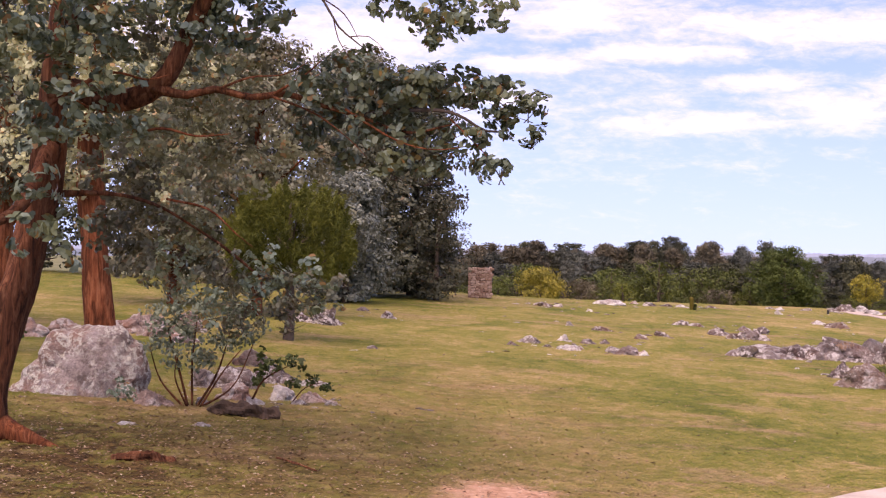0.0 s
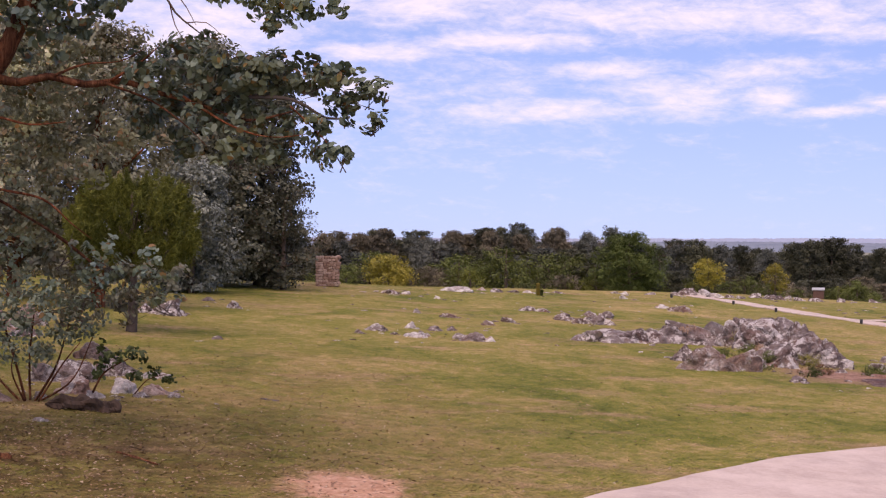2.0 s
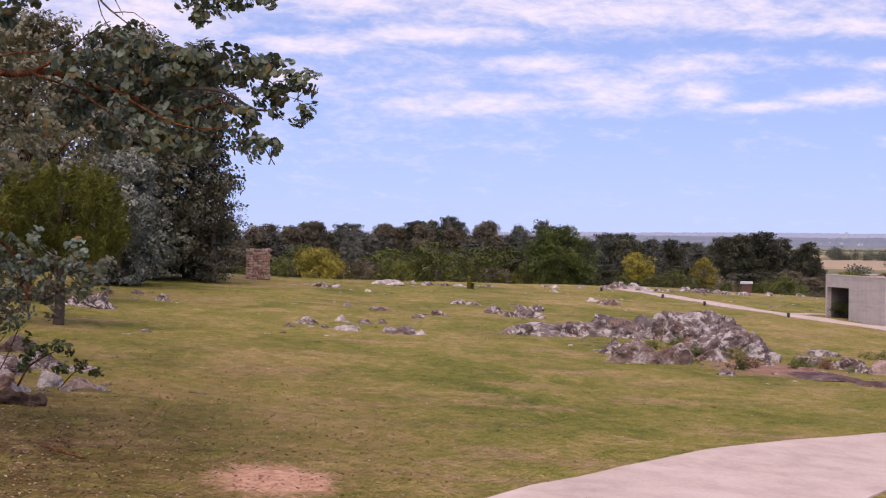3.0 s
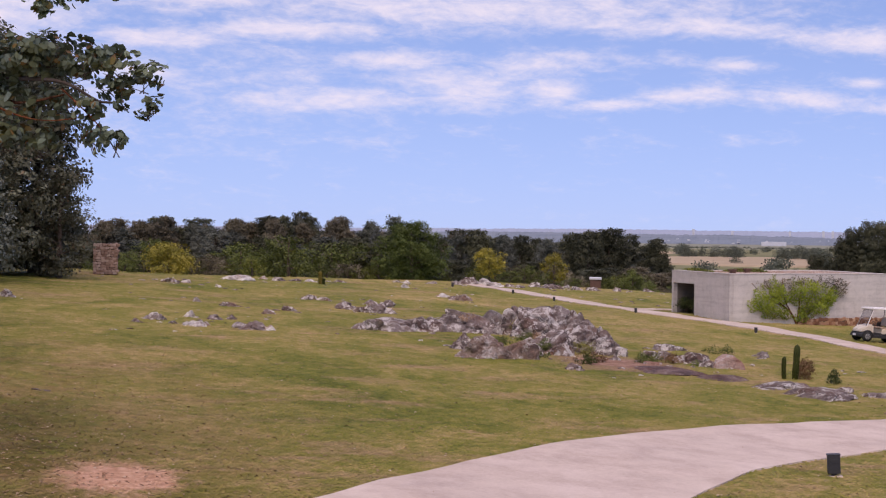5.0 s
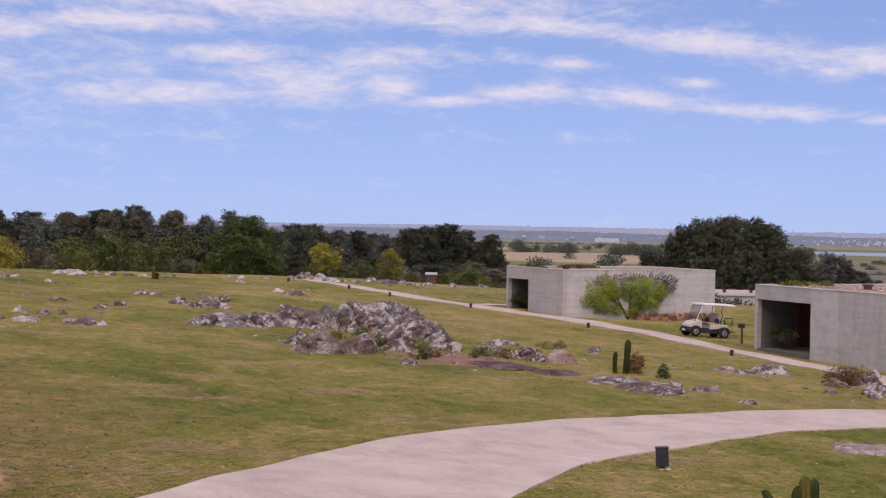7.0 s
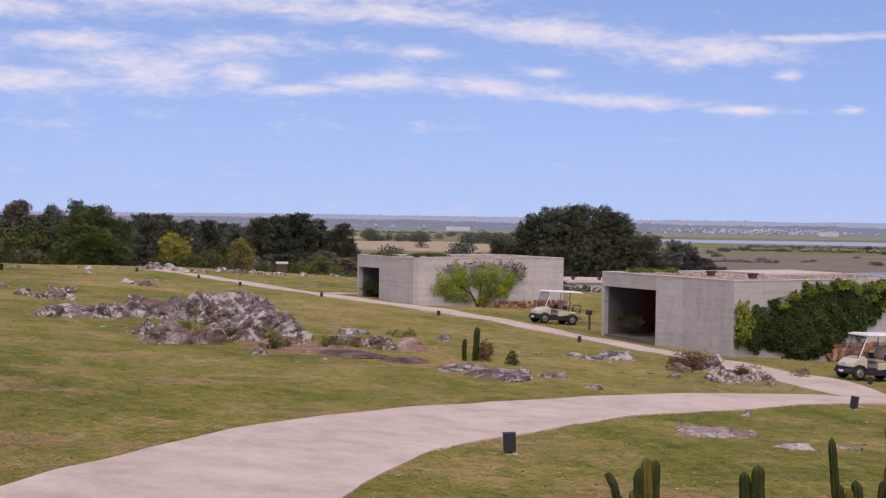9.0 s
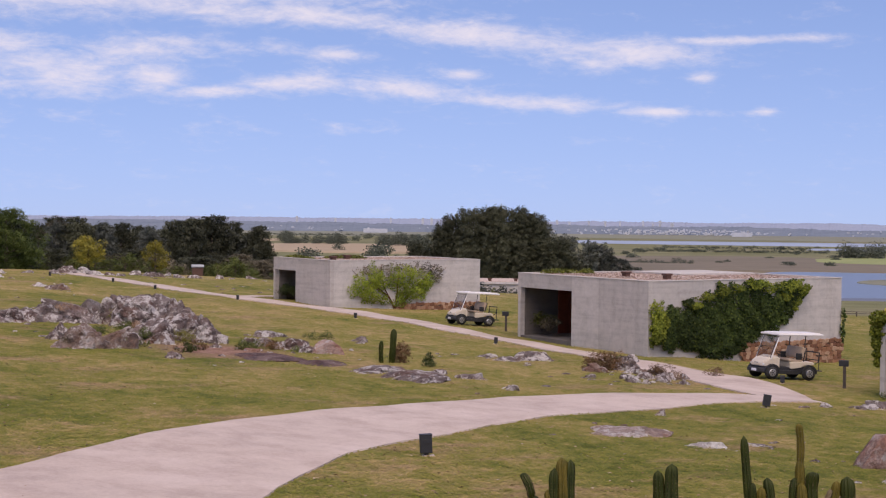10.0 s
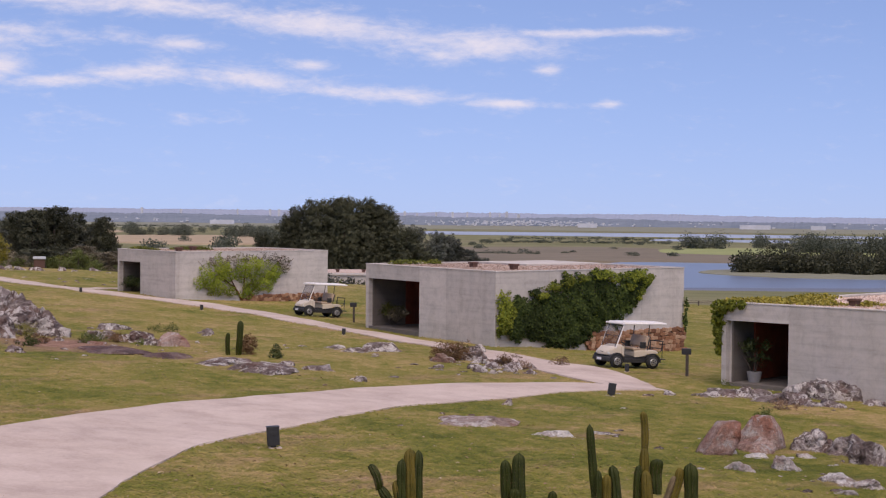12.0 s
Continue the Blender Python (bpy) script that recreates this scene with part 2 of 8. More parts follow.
    # the lowland: marsh and pasture
    far = nt.nodes.new("ShaderNodeMapRange")
    sep = nt.nodes.new("ShaderNodeSeparateXYZ")
    nt.links.new(pos, sep.inputs[0])
    nt.links.new(sep.outputs[2], far.inputs["Value"])
    far.inputs["From Min"].default_value, far.inputs["From Max"].default_value = -5.0, -18.0
    wide = noise_node(nt, 0.004, 6, 0.6, mapped(nt, pos, (1, 2.2, 1), (0, 0, 0.55)))
    marsh = ramp_node(nt, wide, [(0.3, (0.10, 0.115, 0.05)), (0.48, (0.165, 0.165, 0.075)), (0.6, (0.22, 0.20, 0.11)), (0.75, (0.15, 0.13, 0.085))])
    marsh = mix(nt, 0.35, marsh, ramp_node(nt, noise_node(nt, 0.05, 6, 0.7, pos), [(0.35, (0.06, 0.07, 0.03)), (0.65, (0.24, 0.22, 0.12))]))
    col = mix(nt, far.outputs[0], col, marsh)
    b.inputs["Specular IOR Level"].default_value = 0.15
    if blades:
        own = nt.nodes.new("ShaderNodeNewGeometry").outputs["Random Per Island"]
        tone = ramp_node(nt, own, [(0.0, (0.84, 0.90, 0.80)), (0.4, (0.97, 1.0, 0.95)), (0.8, (1.03, 1.01, 1.0)), (1.0, (1.12, 1.06, 1.06))])
        col = mix(nt, 1.0, col, tone, "MULTIPLY")
    else:
        bump_node(nt, b, mix(nt, 0.5, small, fine), 0.8, 0.08)
    nt.links.new(col, b.inputs["Base Color"])
    return m


def rock_material(name, base, light, lichen, dark, amount=0.5, fleck=2.2):
    """Granite: tones of the stone, brown stains, pale lichen in broad ragged patches and small rosettes, dark clefts."""
    m, nt, b = material(name, 0.9)
    v = position(nt)
    col = ramp_node(nt, noise_node(nt, 1.1, 8, 0.68, v, 0.7), [(0.34, dark), (0.45, base), (0.60, light)])
    rust = ramp_node(nt, noise_node(nt, 0.75, 6, 0.7, mapped(nt, v, (1, 1, 1), (0.4, 0.3, 0.2))), [(0.49, (0, 0, 0)), (0.62, (0.75, 0.75, 0.75))])
    col = mix(nt, rust, col, (base[0] * 1.02, base[1] * 0.70, base[2] * 0.56))
    spots = ramp_node(nt, noise_node(nt, 5, 7, 0.75, v), [(0.36, (0.36, 0.33, 0.33)), (0.50, (1, 1, 1))])
    col = mix(nt, 0.45, col, spots, "MULTIPLY")
    moss = ramp_node(nt, noise_node(nt, 0.5, 6, 0.7, mapped(nt, v, (1, 1, 1.6), (0.1, 0.5, 0.9))), [(0.60, (0, 0, 0)), (0.68, (0.5, 0.5, 0.5))])
    col = mix(nt, moss, col, (0.085, 0.075, 0.030))
    split = nt.nodes.new("ShaderNodeMath")
    split.operation = "SUBTRACT"
    nt.links.new(noise_node(nt, 0.8, 3, 0.55, mapped(nt, v, (1, 1, 1.8), (0.3, 0.2, 0)), 1.2), split.inputs[0])
    split.inputs[1].default_value = 0.5
    gap = nt.nodes.new("ShaderNodeMath")
    gap.operation = "ABSOLUTE"
    nt.links.new(split.outputs[0], gap.inputs[0])
    crack = ramp_node(nt, gap.outputs[0], [(0.0, (0.25, 0.25, 0.25)), (0.010, (1, 1, 1))])
    col = mix(nt, 0.25, col, crack, "MULTIPLY")
    seams = ramp_node(nt, noise_node(nt, 1.0, 8, 0.75, mapped(nt, v, (1.2, 1.2, 5.0), (0.35, -0.30, 0.2)), 0.6), [(0.36, (0.30, 0.27, 0.27)), (0.47, (1, 1, 1))])
    col = mix(nt, 0.55, col, seams, "MULTIPLY")
    lm = ramp_node(nt, noise_node(nt, fleck, 9, 0.78, v, 0.5), [(0.57 - 0.14 * amount, (0, 0, 0)), (0.615 - 0.13 * amount, (0.92, 0.92, 0.92))])
    patch = ramp_node(nt, noise_node(nt, 0.6, 5, 0.65, v), [(0.38, (0.05, 0.05, 0.05)), (0.50, (1, 1, 1))])
    col = mix(nt, mix(nt, 1.0, lm, patch, "MULTIPLY"), col, lichen)
    grain = ramp_node(nt, noise_node(nt, 16, 5, 0.7, v), [(0.36, (0.62, 0.60, 0.60)), (0.62, (1.15, 1.15, 1.15))])
    col = mix(nt, 0.7, col, grain, "MULTIPLY")
    nt.links.new(col, b.inputs["Base Color"])
    bump_node(nt, b, mix(nt, 0.10, noise_node(nt, 5, 10, 0.78, v), crack), 1.0, 0.17)
    b.inputs["Specular IOR Level"].default_value = 0.2
    return m


def concrete_material(name, tone):
    """Board-marked grey concrete: courses of boards, pours of different tone, streaks from the rim."""
    m, nt, b = material(name, 0.85)
    v = position(nt)
    ob = nt.nodes.new("ShaderNodeObjectInfo")
    t1, t2 = tuple(x * 0.80 for x in tone), tuple(min(1, x * 1.16) for x in tone)
    col = ramp_node(nt, noise_node(nt, 0.9, 6, 0.65, v), [(0.3, t1), (0.7, t2)])
    boards = noise_node(nt, 1.0, 4, 0.6, mapped(nt, v, (0.35, 0.35, 5.2)))
    col = mix(nt, 0.55, col, ramp_node(nt, boards, [(0.38, tuple(x * 0.66 for x in tone)), (0.50, tone), (0.62, t2)]))
    runs = noise_node(nt, 1.0, 5, 0.65, mapped(nt, v, (1.5, 1.5, 0.10)))
    col = mix(nt, 0.22, col, ramp_node(nt, runs, [(0.36, (tone[0] * 0.58, tone[1] * 0.53, tone[2] * 0.47)), (0.52, t2)]))
    blot = noise_node(nt, 2.4, 7, 0.75, v, 0.6)
    col = mix(nt, 0.38, col, ramp_node(nt, blot, [(0.34, tuple(x * 0.60 for x in tone)), (0.52, tone), (0.66, t2)]))
    own = nt.nodes.new("ShaderNodeMapRange")
    own.inputs["To Min"].default_value, own.inputs["To Max"].default_value = 0.90, 1.10
    nt.links.new(ob.outputs["Random"], own.inputs["Value"])
    hs = nt.nodes.new("ShaderNodeHueSaturation")
    nt.links.new(own.outputs[0], hs.inputs["Value"]), nt.links.new(col, hs.inputs["Color"])
    nt.links.new(hs.outputs[0], b.inputs["Base Color"])
    wave = nt.nodes.new("ShaderNodeTexWave")
    wave.bands_direction = "Z"
    wave.inputs["Scale"].default_value, wave.inputs["Distortion"].default_value = 2.6, 0.3
    nt.links.new(v, wave.inputs["Vector"])
    bump_node(nt, b, mix(nt, 0.8, wave.outputs["Fac"], noise_node(nt, 9, 5, 0.7, v)), 0.2, 0.012)
    return m


def water_material():
    m, nt, b = material("water", 0.28)
    b.inputs["Base Color"].default_value = (0.13, 0.14, 0.165, 1)
    bump_node(nt, b, noise_node(nt, 0.35, 5, 0.7, mapped(nt, position(nt), (1, 1, 1))), 0.25, 0.15)
    return m


def path_material():
    m, nt, b = material("path_concrete", 0.88)
    v = position(nt)
    col = ramp_node(nt, noise_node(nt, 0.5, 6, 0.66, v, 0.4), [(0.28, (0.40, 0.310, 0.272)), (0.5, (0.515, 0.410, 0.350)), (0.74, (0.60, 0.49, 0.435))])
    stain = ramp_node(nt, noise_node(nt, 0.9, 6, 0.7, mapped(nt, v, (1.1, 0.8, 1), (0, 0, 0.6))), [(0.38, (0.60, 0.52, 0.50)), (0.56, (1, 1, 1))])
    col = mix(nt, 0.45, col, stain, "MULTIPLY")
    col = mix(nt, 0.25, col, ramp_node(nt, noise_node(nt, 12, 5, 0.75, v), [(0.3, (0.26, 0.22, 0.19)), (0.7, (0.60, 0.53, 0.46))]))
    nt.links.new(col, b.inputs["Base Color"])
    bump_node(nt, b, noise_node(nt, 18, 5, 0.7, v), 0.3, 0.01)
    return m


def stone_material(name, c1, c2, c3):
    """Rubble stones: each piece has its own tone."""
    m, nt, b = material(name, 0.9)
    ob = nt.nodes.new("ShaderNodeObjectInfo")
    v = position(nt)
    col = ramp_node(nt, ob.outputs["Random"], [(0.0, c1), (0.5, c2), (1.0, c3)])
    g = noise_node(nt, 9, 6, 0.7, v)
    col = mix(nt, 0.6, col, ramp_node(nt, g, [(0.3, (0.45, 0.45, 0.45)), (0.65, (1, 1, 1))]), "MULTIPLY")
    nt.links.new(col, b.inputs["Base Color"])
    bump_node(nt, b, g, 0.6, 0.03)
    return m


def bark_material(name, dark, mid, light):
    """Gum bark that peels in long strips: upright streaks, patches of fresh and old bark, deep relief."""
    m, nt, b = material(name, 0.9)
    v = object_coord(nt)
    strips = noise_node(nt, 1.0, 7, 0.7, mapped(nt, v, (9, 9, 1.1)), 0.8)
    col = ramp_node(nt, strips, [(0.36, dark), (0.5, mid), (0.66, light)])
    patch = ramp_node(nt, noise_node(nt, 1.1, 5, 0.65, mapped(nt, v, (1.6, 1.6, 0.6))), [(0.45, (0.45, 0.45, 0.45)), (0.6, (1.15, 1.1, 1.05))])
    col = mix(nt, 0.75, col, patch, "MULTIPLY")
    nt.links.new(col, b.inputs["Base Color"])
    bump_node(nt, b, strips, 1.0, 0.06)
    b.inputs["Specular IOR Level"].default_value = 0.15
    return m


M_GROUND = ground_material()
M_GRASS = ground_material("grass_blades", True)
M_PATH = path_material()
M_WATER = water_material()
M_CONCRETE = concrete_material("board_marked_concrete", (0.475, 0.435, 0.395))
# the same concrete, darker: the porch's shade is put into the colour
M_CONCRETE_SHADED = concrete_material("shaded_porch_concrete", (0.145, 0.124, 0.106))
M_ROCK = {
    "g": rock_material("lichened_granite", (0.160, 0.124, 0.116), (0.255, 0.208, 0.194), (0.60, 0.56, 0.53), (0.042, 0.030, 0.028), 0.52, 2.6),
    "d": rock_material("dark_granite", (0.15, 0.13, 0.125), (0.24, 0.21, 0.20), (0.45, 0.43, 0.41), (0.07, 0.06, 0.06), 0.1),
    "b": rock_material("brown_granite", (0.19, 0.135, 0.11), (0.32, 0.24, 0.20), (0.56, 0.53, 0.50), (0.07, 0.05, 0.045), 0.5),
    "r": rock_material("red_granite", (0.35, 0.21, 0.165), (0.47, 0.34, 0.29), (0.50, 0.46, 0.43), (0.12, 0.06, 0.045), 0.30),
    "p": rock_material("purple_rock_sheet", (0.150, 0.100, 0.095), (0.24, 0.168, 0.145), (0.30, 0.25, 0.23), (0.075, 0.052, 0.05), 0.05),
    "f": rock_material("pink_granite", (0.33, 0.24, 0.205), (0.46, 0.36, 0.32), (0.60, 0.55, 0.51), (0.14, 0.10, 0.09), 0.35),
    "k": rock_material("pinkish_grey_granite", (0.29, 0.235, 0.215), (0.40, 0.335, 0.315), (0.60, 0.58, 0.51), (0.12, 0.085, 0.08), 0.55, 6.0),
    "w": rock_material("pale_granite", (0.38, 0.34, 0.32), (0.56, 0.52, 0.49), (0.70, 0.67, 0.63), (0.16, 0.13, 0.12), 0.6),
}
M_BARK = bark_material("gum_bark", (0.034, 0.013, 0.007), (0.150, 0.054, 0.025), (0.27, 0.125, 0.066))
M_BARK_RED = bark_material("red_gum_bark", (0.060, 0.018, 0.009), (0.20, 0.062, 0.026), (0.34, 0.135, 0.065))
M_GUM_YOUNG = leaf_material("sapling_leaves", [(0.0, (0.060, 0.075, 0.040)), (0.5, (0.135, 0.165, 0.100)), (0.9, (0.26, 0.30, 0.21)), (1.0, (0.30, 0.17, 0.07))], 0.5, 0.25)
M_BARK_DARK = plain("dark_bark", (0.045, 0.032, 0.024), (0.11, 0.08, 0.06), 2.5, 0.9, 0, 0.8, 18)
M_GUM = leaf_material("silver_gum_leaves", [(0.0, (0.070, 0.096, 0.058)), (0.30, (0.135, 0.182, 0.132)), (0.62, (0.235, 0.318, 0.258)), (0.90, (0.36, 0.47, 0.42)), (0.92, (0.21, 0.21, 0.07)), (0.945, (0.42, 0.15, 0.045)), (1.0, (0.26, 0.085, 0.03))], 0.42, 0.17, 0.55, 1.1)
# leaf tone raised to make up for shade inside the crown
M_GUM_BACK = leaf_material("inner_gum_leaves", [(0.0, (0.15, 0.135, 0.050)), (0.4, (0.31, 0.30, 0.135)), (0.75, (0.46, 0.475, 0.26)), (0.90, (0.58, 0.61, 0.42)), (0.93, (0.52, 0.23, 0.08)), (1.0, (0.55, 0.22, 0.07))], 0.5, 0.3, 0.5, 0.9)
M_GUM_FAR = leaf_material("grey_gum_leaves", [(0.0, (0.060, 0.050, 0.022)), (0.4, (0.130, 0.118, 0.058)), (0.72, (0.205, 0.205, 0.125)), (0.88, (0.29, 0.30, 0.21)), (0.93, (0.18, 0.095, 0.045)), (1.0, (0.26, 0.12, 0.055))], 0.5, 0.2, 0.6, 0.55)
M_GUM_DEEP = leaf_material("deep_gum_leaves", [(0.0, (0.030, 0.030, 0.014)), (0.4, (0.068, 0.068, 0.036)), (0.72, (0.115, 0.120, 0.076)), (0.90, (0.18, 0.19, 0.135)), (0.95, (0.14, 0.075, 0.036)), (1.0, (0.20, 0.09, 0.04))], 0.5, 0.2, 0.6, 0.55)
M_GUM_SILVER = leaf_material("pale_gum_leaves", [(0.0, (0.036, 0.042, 0.028)), (0.5, (0.130, 0.150, 0.115)), (1.0, (0.34, 0.37, 0.31))], 0.5, 0.2, 0.6, 0.8)
M_DARK_LEAF = leaf_material("dark_olive_leaves", [(0.0, (0.033, 0.037, 0.020)), (0.5, (0.056, 0.060, 0.033)), (0.85, (0.084, 0.086, 0.048)), (1.0, (0.118, 0.102, 0.062))], 0.6, 0.15, 0.72, 0.45)
M_BLUE_LEAF = leaf_material("grey_blue_leaves", [(0.0, (0.045, 0.053, 0.040)), (0.5, (0.080, 0.088, 0.070)), (1.0, (0.130, 0.135, 0.110))], 0.6, 0.15, 0.72, 0.45)
# haze of the distance is mixed into these leaf colours
M_HAZY_LEAF = leaf_material("hazy_far_leaves", [(0.0, (0.040, 0.050, 0.036)), (0.5, (0.060, 0.070, 0.052)), (1.0, (0.088, 0.095, 0.070))], 0.8, 0.1)
M_BROWN_LEAF = leaf_material("brownish_leaves", [(0.0, (0.058, 0.050, 0.030)), (0.5, (0.100, 0.085, 0.054)), (1.0, (0.165, 0.140, 0.092))], 0.6, 0.15, 0.72, 0.45)
M_GREEN_LEAF = leaf_material("green_leaves", [(0.0, (0.026, 0.038, 0.012)), (0.5, (0.052, 0.070, 0.022)), (1.0, (0.095, 0.118, 0.036))], 0.5, 0.2)
M_DEEP_GREEN = leaf_material("deep_green_leaves", [(0.0, (0.020, 0.032, 0.007)), (0.5, (0.044, 0.064, 0.014)), (1.0, (0.088, 0.112, 0.026))], 0.6, 0.2, 0.5, 0.6)
M_PINE = leaf_material("young_pine_needles", [(0.0, (0.040, 0.050, 0.008)), (0.5, (0.100, 0.116, 0.018)), (1.0, (0.20, 0.205, 0.036))], 0.6, 0.2)
M_YELLOW_LEAF = leaf_material("yellow_green_leaves", [(0.0, (0.105, 0.105, 0.016)), (0.5, (0.21, 0.19, 0.030)), (1.0, (0.36, 0.29, 0.05))], 0.5, 0.25)
M_TUSSOCK = leaf_material("olive_tussock", [(0.0, (0.075, 0.078, 0.018)), (0.5, (0.145, 0.140, 0.035)), (1.0, (0.25, 0.22, 0.07))], 0.6, 0.2)
M_IVY = leaf_material("creeper_leaves", [(0.0, (0.010, 0.018, 0.004)), (0.5, (0.028, 0.046, 0.009)), (0.85, (0.055, 0.082, 0.015)), (1.0, (0.11, 0.14, 0.025))], 0.7, 0.15)
M_IVY_LIGHT = leaf_material("fresh_creeper_leaves", [(0.0, (0.045, 0.070, 0.008)), (0.5, (0.13, 0.165, 0.018)), (1.0, (0.27, 0.29, 0.035))], 0.6, 0.3)
M_BUSH = leaf_material("olive_green_leaves", [(0.0, (0.036, 0.050, 0.011)), (0.5, (0.075, 0.094, 0.022)), (1.0, (0.13, 0.145, 0.038))], 0.6, 0.2)
M_FAN = leaf_material("climber_leaves", [(0.0, (0.075, 0.115, 0.013)), (0.5, (0.19, 0.25, 0.028)), (1.0, (0.36, 0.40, 0.055))], 0.6, 0.3)
M_DRY = leaf_material("dry_leaves", [(0.0, (0.15, 0.080, 0.045)), (0.5, (0.26, 0.155, 0.095)), (0.85, (0.38, 0.27, 0.18)), (1.0, (0.58, 0.49, 0.39))], 0.7, 0.1)

# ---- building helpers ----
def mesh_of(name, verts, faces, mat_, smooth=False):
    me = bpy.data.meshes.new(name)
    me.from_pydata([tuple(v) for v in verts], [], [tuple(f_) for f_ in faces])
    me.materials.append(mat_)
    if smooth:
        me.polygons.foreach_set("use_smooth", [True] * len(me.polygons))
    me.update()
    return me


def child(name, me, parent, label=""):
    ob = new(name, me)
    ob.parent = parent
    if label:
        ob["label"] = label
    return ob


def part(name, bm, mat_, parent, label="", smooth=False):
    """Links a bmesh as one mesh object under a thing or a part."""
    me = bpy.data.meshes.new(name)
    bm.to_mesh(me)
    bm.free()
    me.materials.append(mat_)
    if smooth:
        me.polygons.foreach_set("use_smooth", [True] * len(me.polygons))
    return child(name, me, parent, label)


def thing(name, m, label, category, group="", kind=""):
    ob = new(name)
    ob.matrix_basis = m
    ob.empty_display_size = 0.2
    return tagged(ob, label, category, group, kind)


def box(bm, x0, x1, y0, y1, z0, z1, bevel=0.0, m=None):
    g = bmesh.ops.create_cube(bm, size=1.0, matrix=Matrix.Translation(((x0 + x1) / 2, (y0 + y1) / 2, (z0 + z1) / 2)) @ Matrix.Diagonal((x1 - x0, y1 - y0, z1 - z0, 1)))
    if bevel:
        vs = set(g["verts"])
        es = [e_ for e_ in bm.edges if e_.verts[0] in vs and e_.verts[1] in vs]
        g = bmesh.ops.bevel(bm, geom=es, offset=bevel, segments=2, affect="EDGES", profile=0.5)
    if m is not None:
        bmesh.ops.transform(bm, matrix=m, verts=list({v for f_ in g.get("faces", []) for v in f_.verts}) if bevel else g["verts"])
    return bm


def cyl(bm, p, q, r0, r1=None, sides=12):
    """A tapered rod from p to q."""
    p, q = Vector(p), Vector(q)
    d = q - p
    m = Matrix.Translation((p + q) / 2) @ d.to_track_quat("Z", "Y").to_matrix().to_4x4()
    bmesh.ops.create_cone(bm, cap_ends=True, segments=sides, radius1=r0, radius2=r0 if r1 is None else r1, depth=d.length, matrix=m)
    return bm


def smooth_path(points, step):
    """A Catmull-Rom line through rows of numbers, at about that step."""
    P = np.array(points, float)
    P = np.vstack([2 * P[0] - P[1], P, 2 * P[-1] - P[-2]])
    out = []
    for i in range(1, len(P) - 2):
        n = max(2, int(np.linalg.norm(P[i + 1][:3] - P[i][:3]) / step))
        for k in range(n):
            t = k / n
            out.append(0.5 * ((2 * P[i]) + (-P[i - 1] + P[i + 1]) * t + (2 * P[i - 1] - 5 * P[i] + 4 * P[i + 1] - P[i + 2]) * t * t + (-P[i - 1] + 3 * P[i] - 3 * P[i + 1] + P[i + 2]) * t ** 3))
    out.append(P[-2])
    return np.array(out)


def tube(name, points, mat_, parent, sides=10, step=0.35, rough=0.08, seed=0, label=""):
    """A bent, tapering, slightly lumpy limb through rows of x, y, z, radius."""
    rng = np.random.default_rng(seed)
    P = smooth_path(points, step)
    vs, fs = [], []
    ph = rng.uniform(0, 6.28, 4)
    for i, (x, y, z, r) in enumerate(P):
        d = P[min(i + 1, len(P) - 1)][:3] - P[max(i - 1, 0)][:3]
        d = Vector(d).normalized()
        s = d.orthogonal().normalized() if i == 0 else (s - d * s.dot(d)).normalized()
        u = d.cross(s)
        for k in range(sides):
            a_ = 6.2832 * k / sides
            rr = r * (1 + rough * (math.sin(3 * a_ + ph[0] + i * 0.35) + math.sin(2 * a_ + ph[1] - i * 0.5)) + rng.uniform(-rough, rough) * 0.5)
            vs.append(Vector((x, y, z)) + (s * math.cos(a_) + u * math.sin(a_)) * rr)
    n = len(P)
    for i in range(n - 1):
        for k in range(sides):
            k2 = (k + 1) % sides
            fs.append((i * sides + k, i * sides + k2, (i + 1) * sides + k2, (i + 1) * sides + k))
    fs.append(tuple(range(sides - 1, -1, -1)))
    fs.append(tuple((n - 1) * sides + k for k in range(sides)))
    return child(name, mesh_of(name, vs, fs, mat_, True), parent, label)


def leaf_mesh(name, pos, size, mat_, rng, sides=4, aspect=1.0, face=None, spread=1.0, cup=0.15):
    """Many small leaves in one mesh: flat or cupped polygons at pos, each with its own turn. face: the way they mostly look."""
    n = len(pos)
    d = rng.normal(size=(n, 3))
    d /= np.linalg.norm(d, axis=1)[:, None]
    if face is not None:
        d = np.asarray(face) + spread * d
        d /= np.linalg.norm(d, axis=1)[:, None]
    r = rng.normal(size=(n, 3))
    s = np.cross(d, r)
    s /= np.linalg.norm(s, axis=1)[:, None]
    t = np.cross(d, s)
    size = np.broadcast_to(size, (n,)) * rng.uniform(0.65, 1.25, n)
    k = np.arange(sides) * 2 * np.pi / sides
    along = np.cos(k) * (1 + 0.18 * np.cos(k))  # one end is drawn out to a tip
    vs = pos[:, None, :] + size[:, None, None] * 0.5 * (along[None, :, None] * s[:, None, :] + aspect * np.sin(k)[None, :, None] * t[:, None, :])
    if cup:
        vs = vs + (cup * size)[:, None, None] * (np.abs(np.sin(k)) ** 1.5)[None, :, None] * d[:, None, :]
    vs = vs.reshape(-1, 3)
    me = bpy.data.meshes.new(name)
    me.vertices.add(n * sides)
    me.vertices.foreach_set("co", vs.astype(np.float32).ravel())
    me.loops.add(n * sides)
    me.loops.foreach_set("vertex_index", np.arange(n * sides, dtype=np.int32))
    me.polygons.add(n)
    me.polygons.foreach_set("loop_start", np.arange(0, n * sides, sides, dtype=np.int32))
    me.materials.append(mat_)
    me.update(calc_edges=True)
    return me


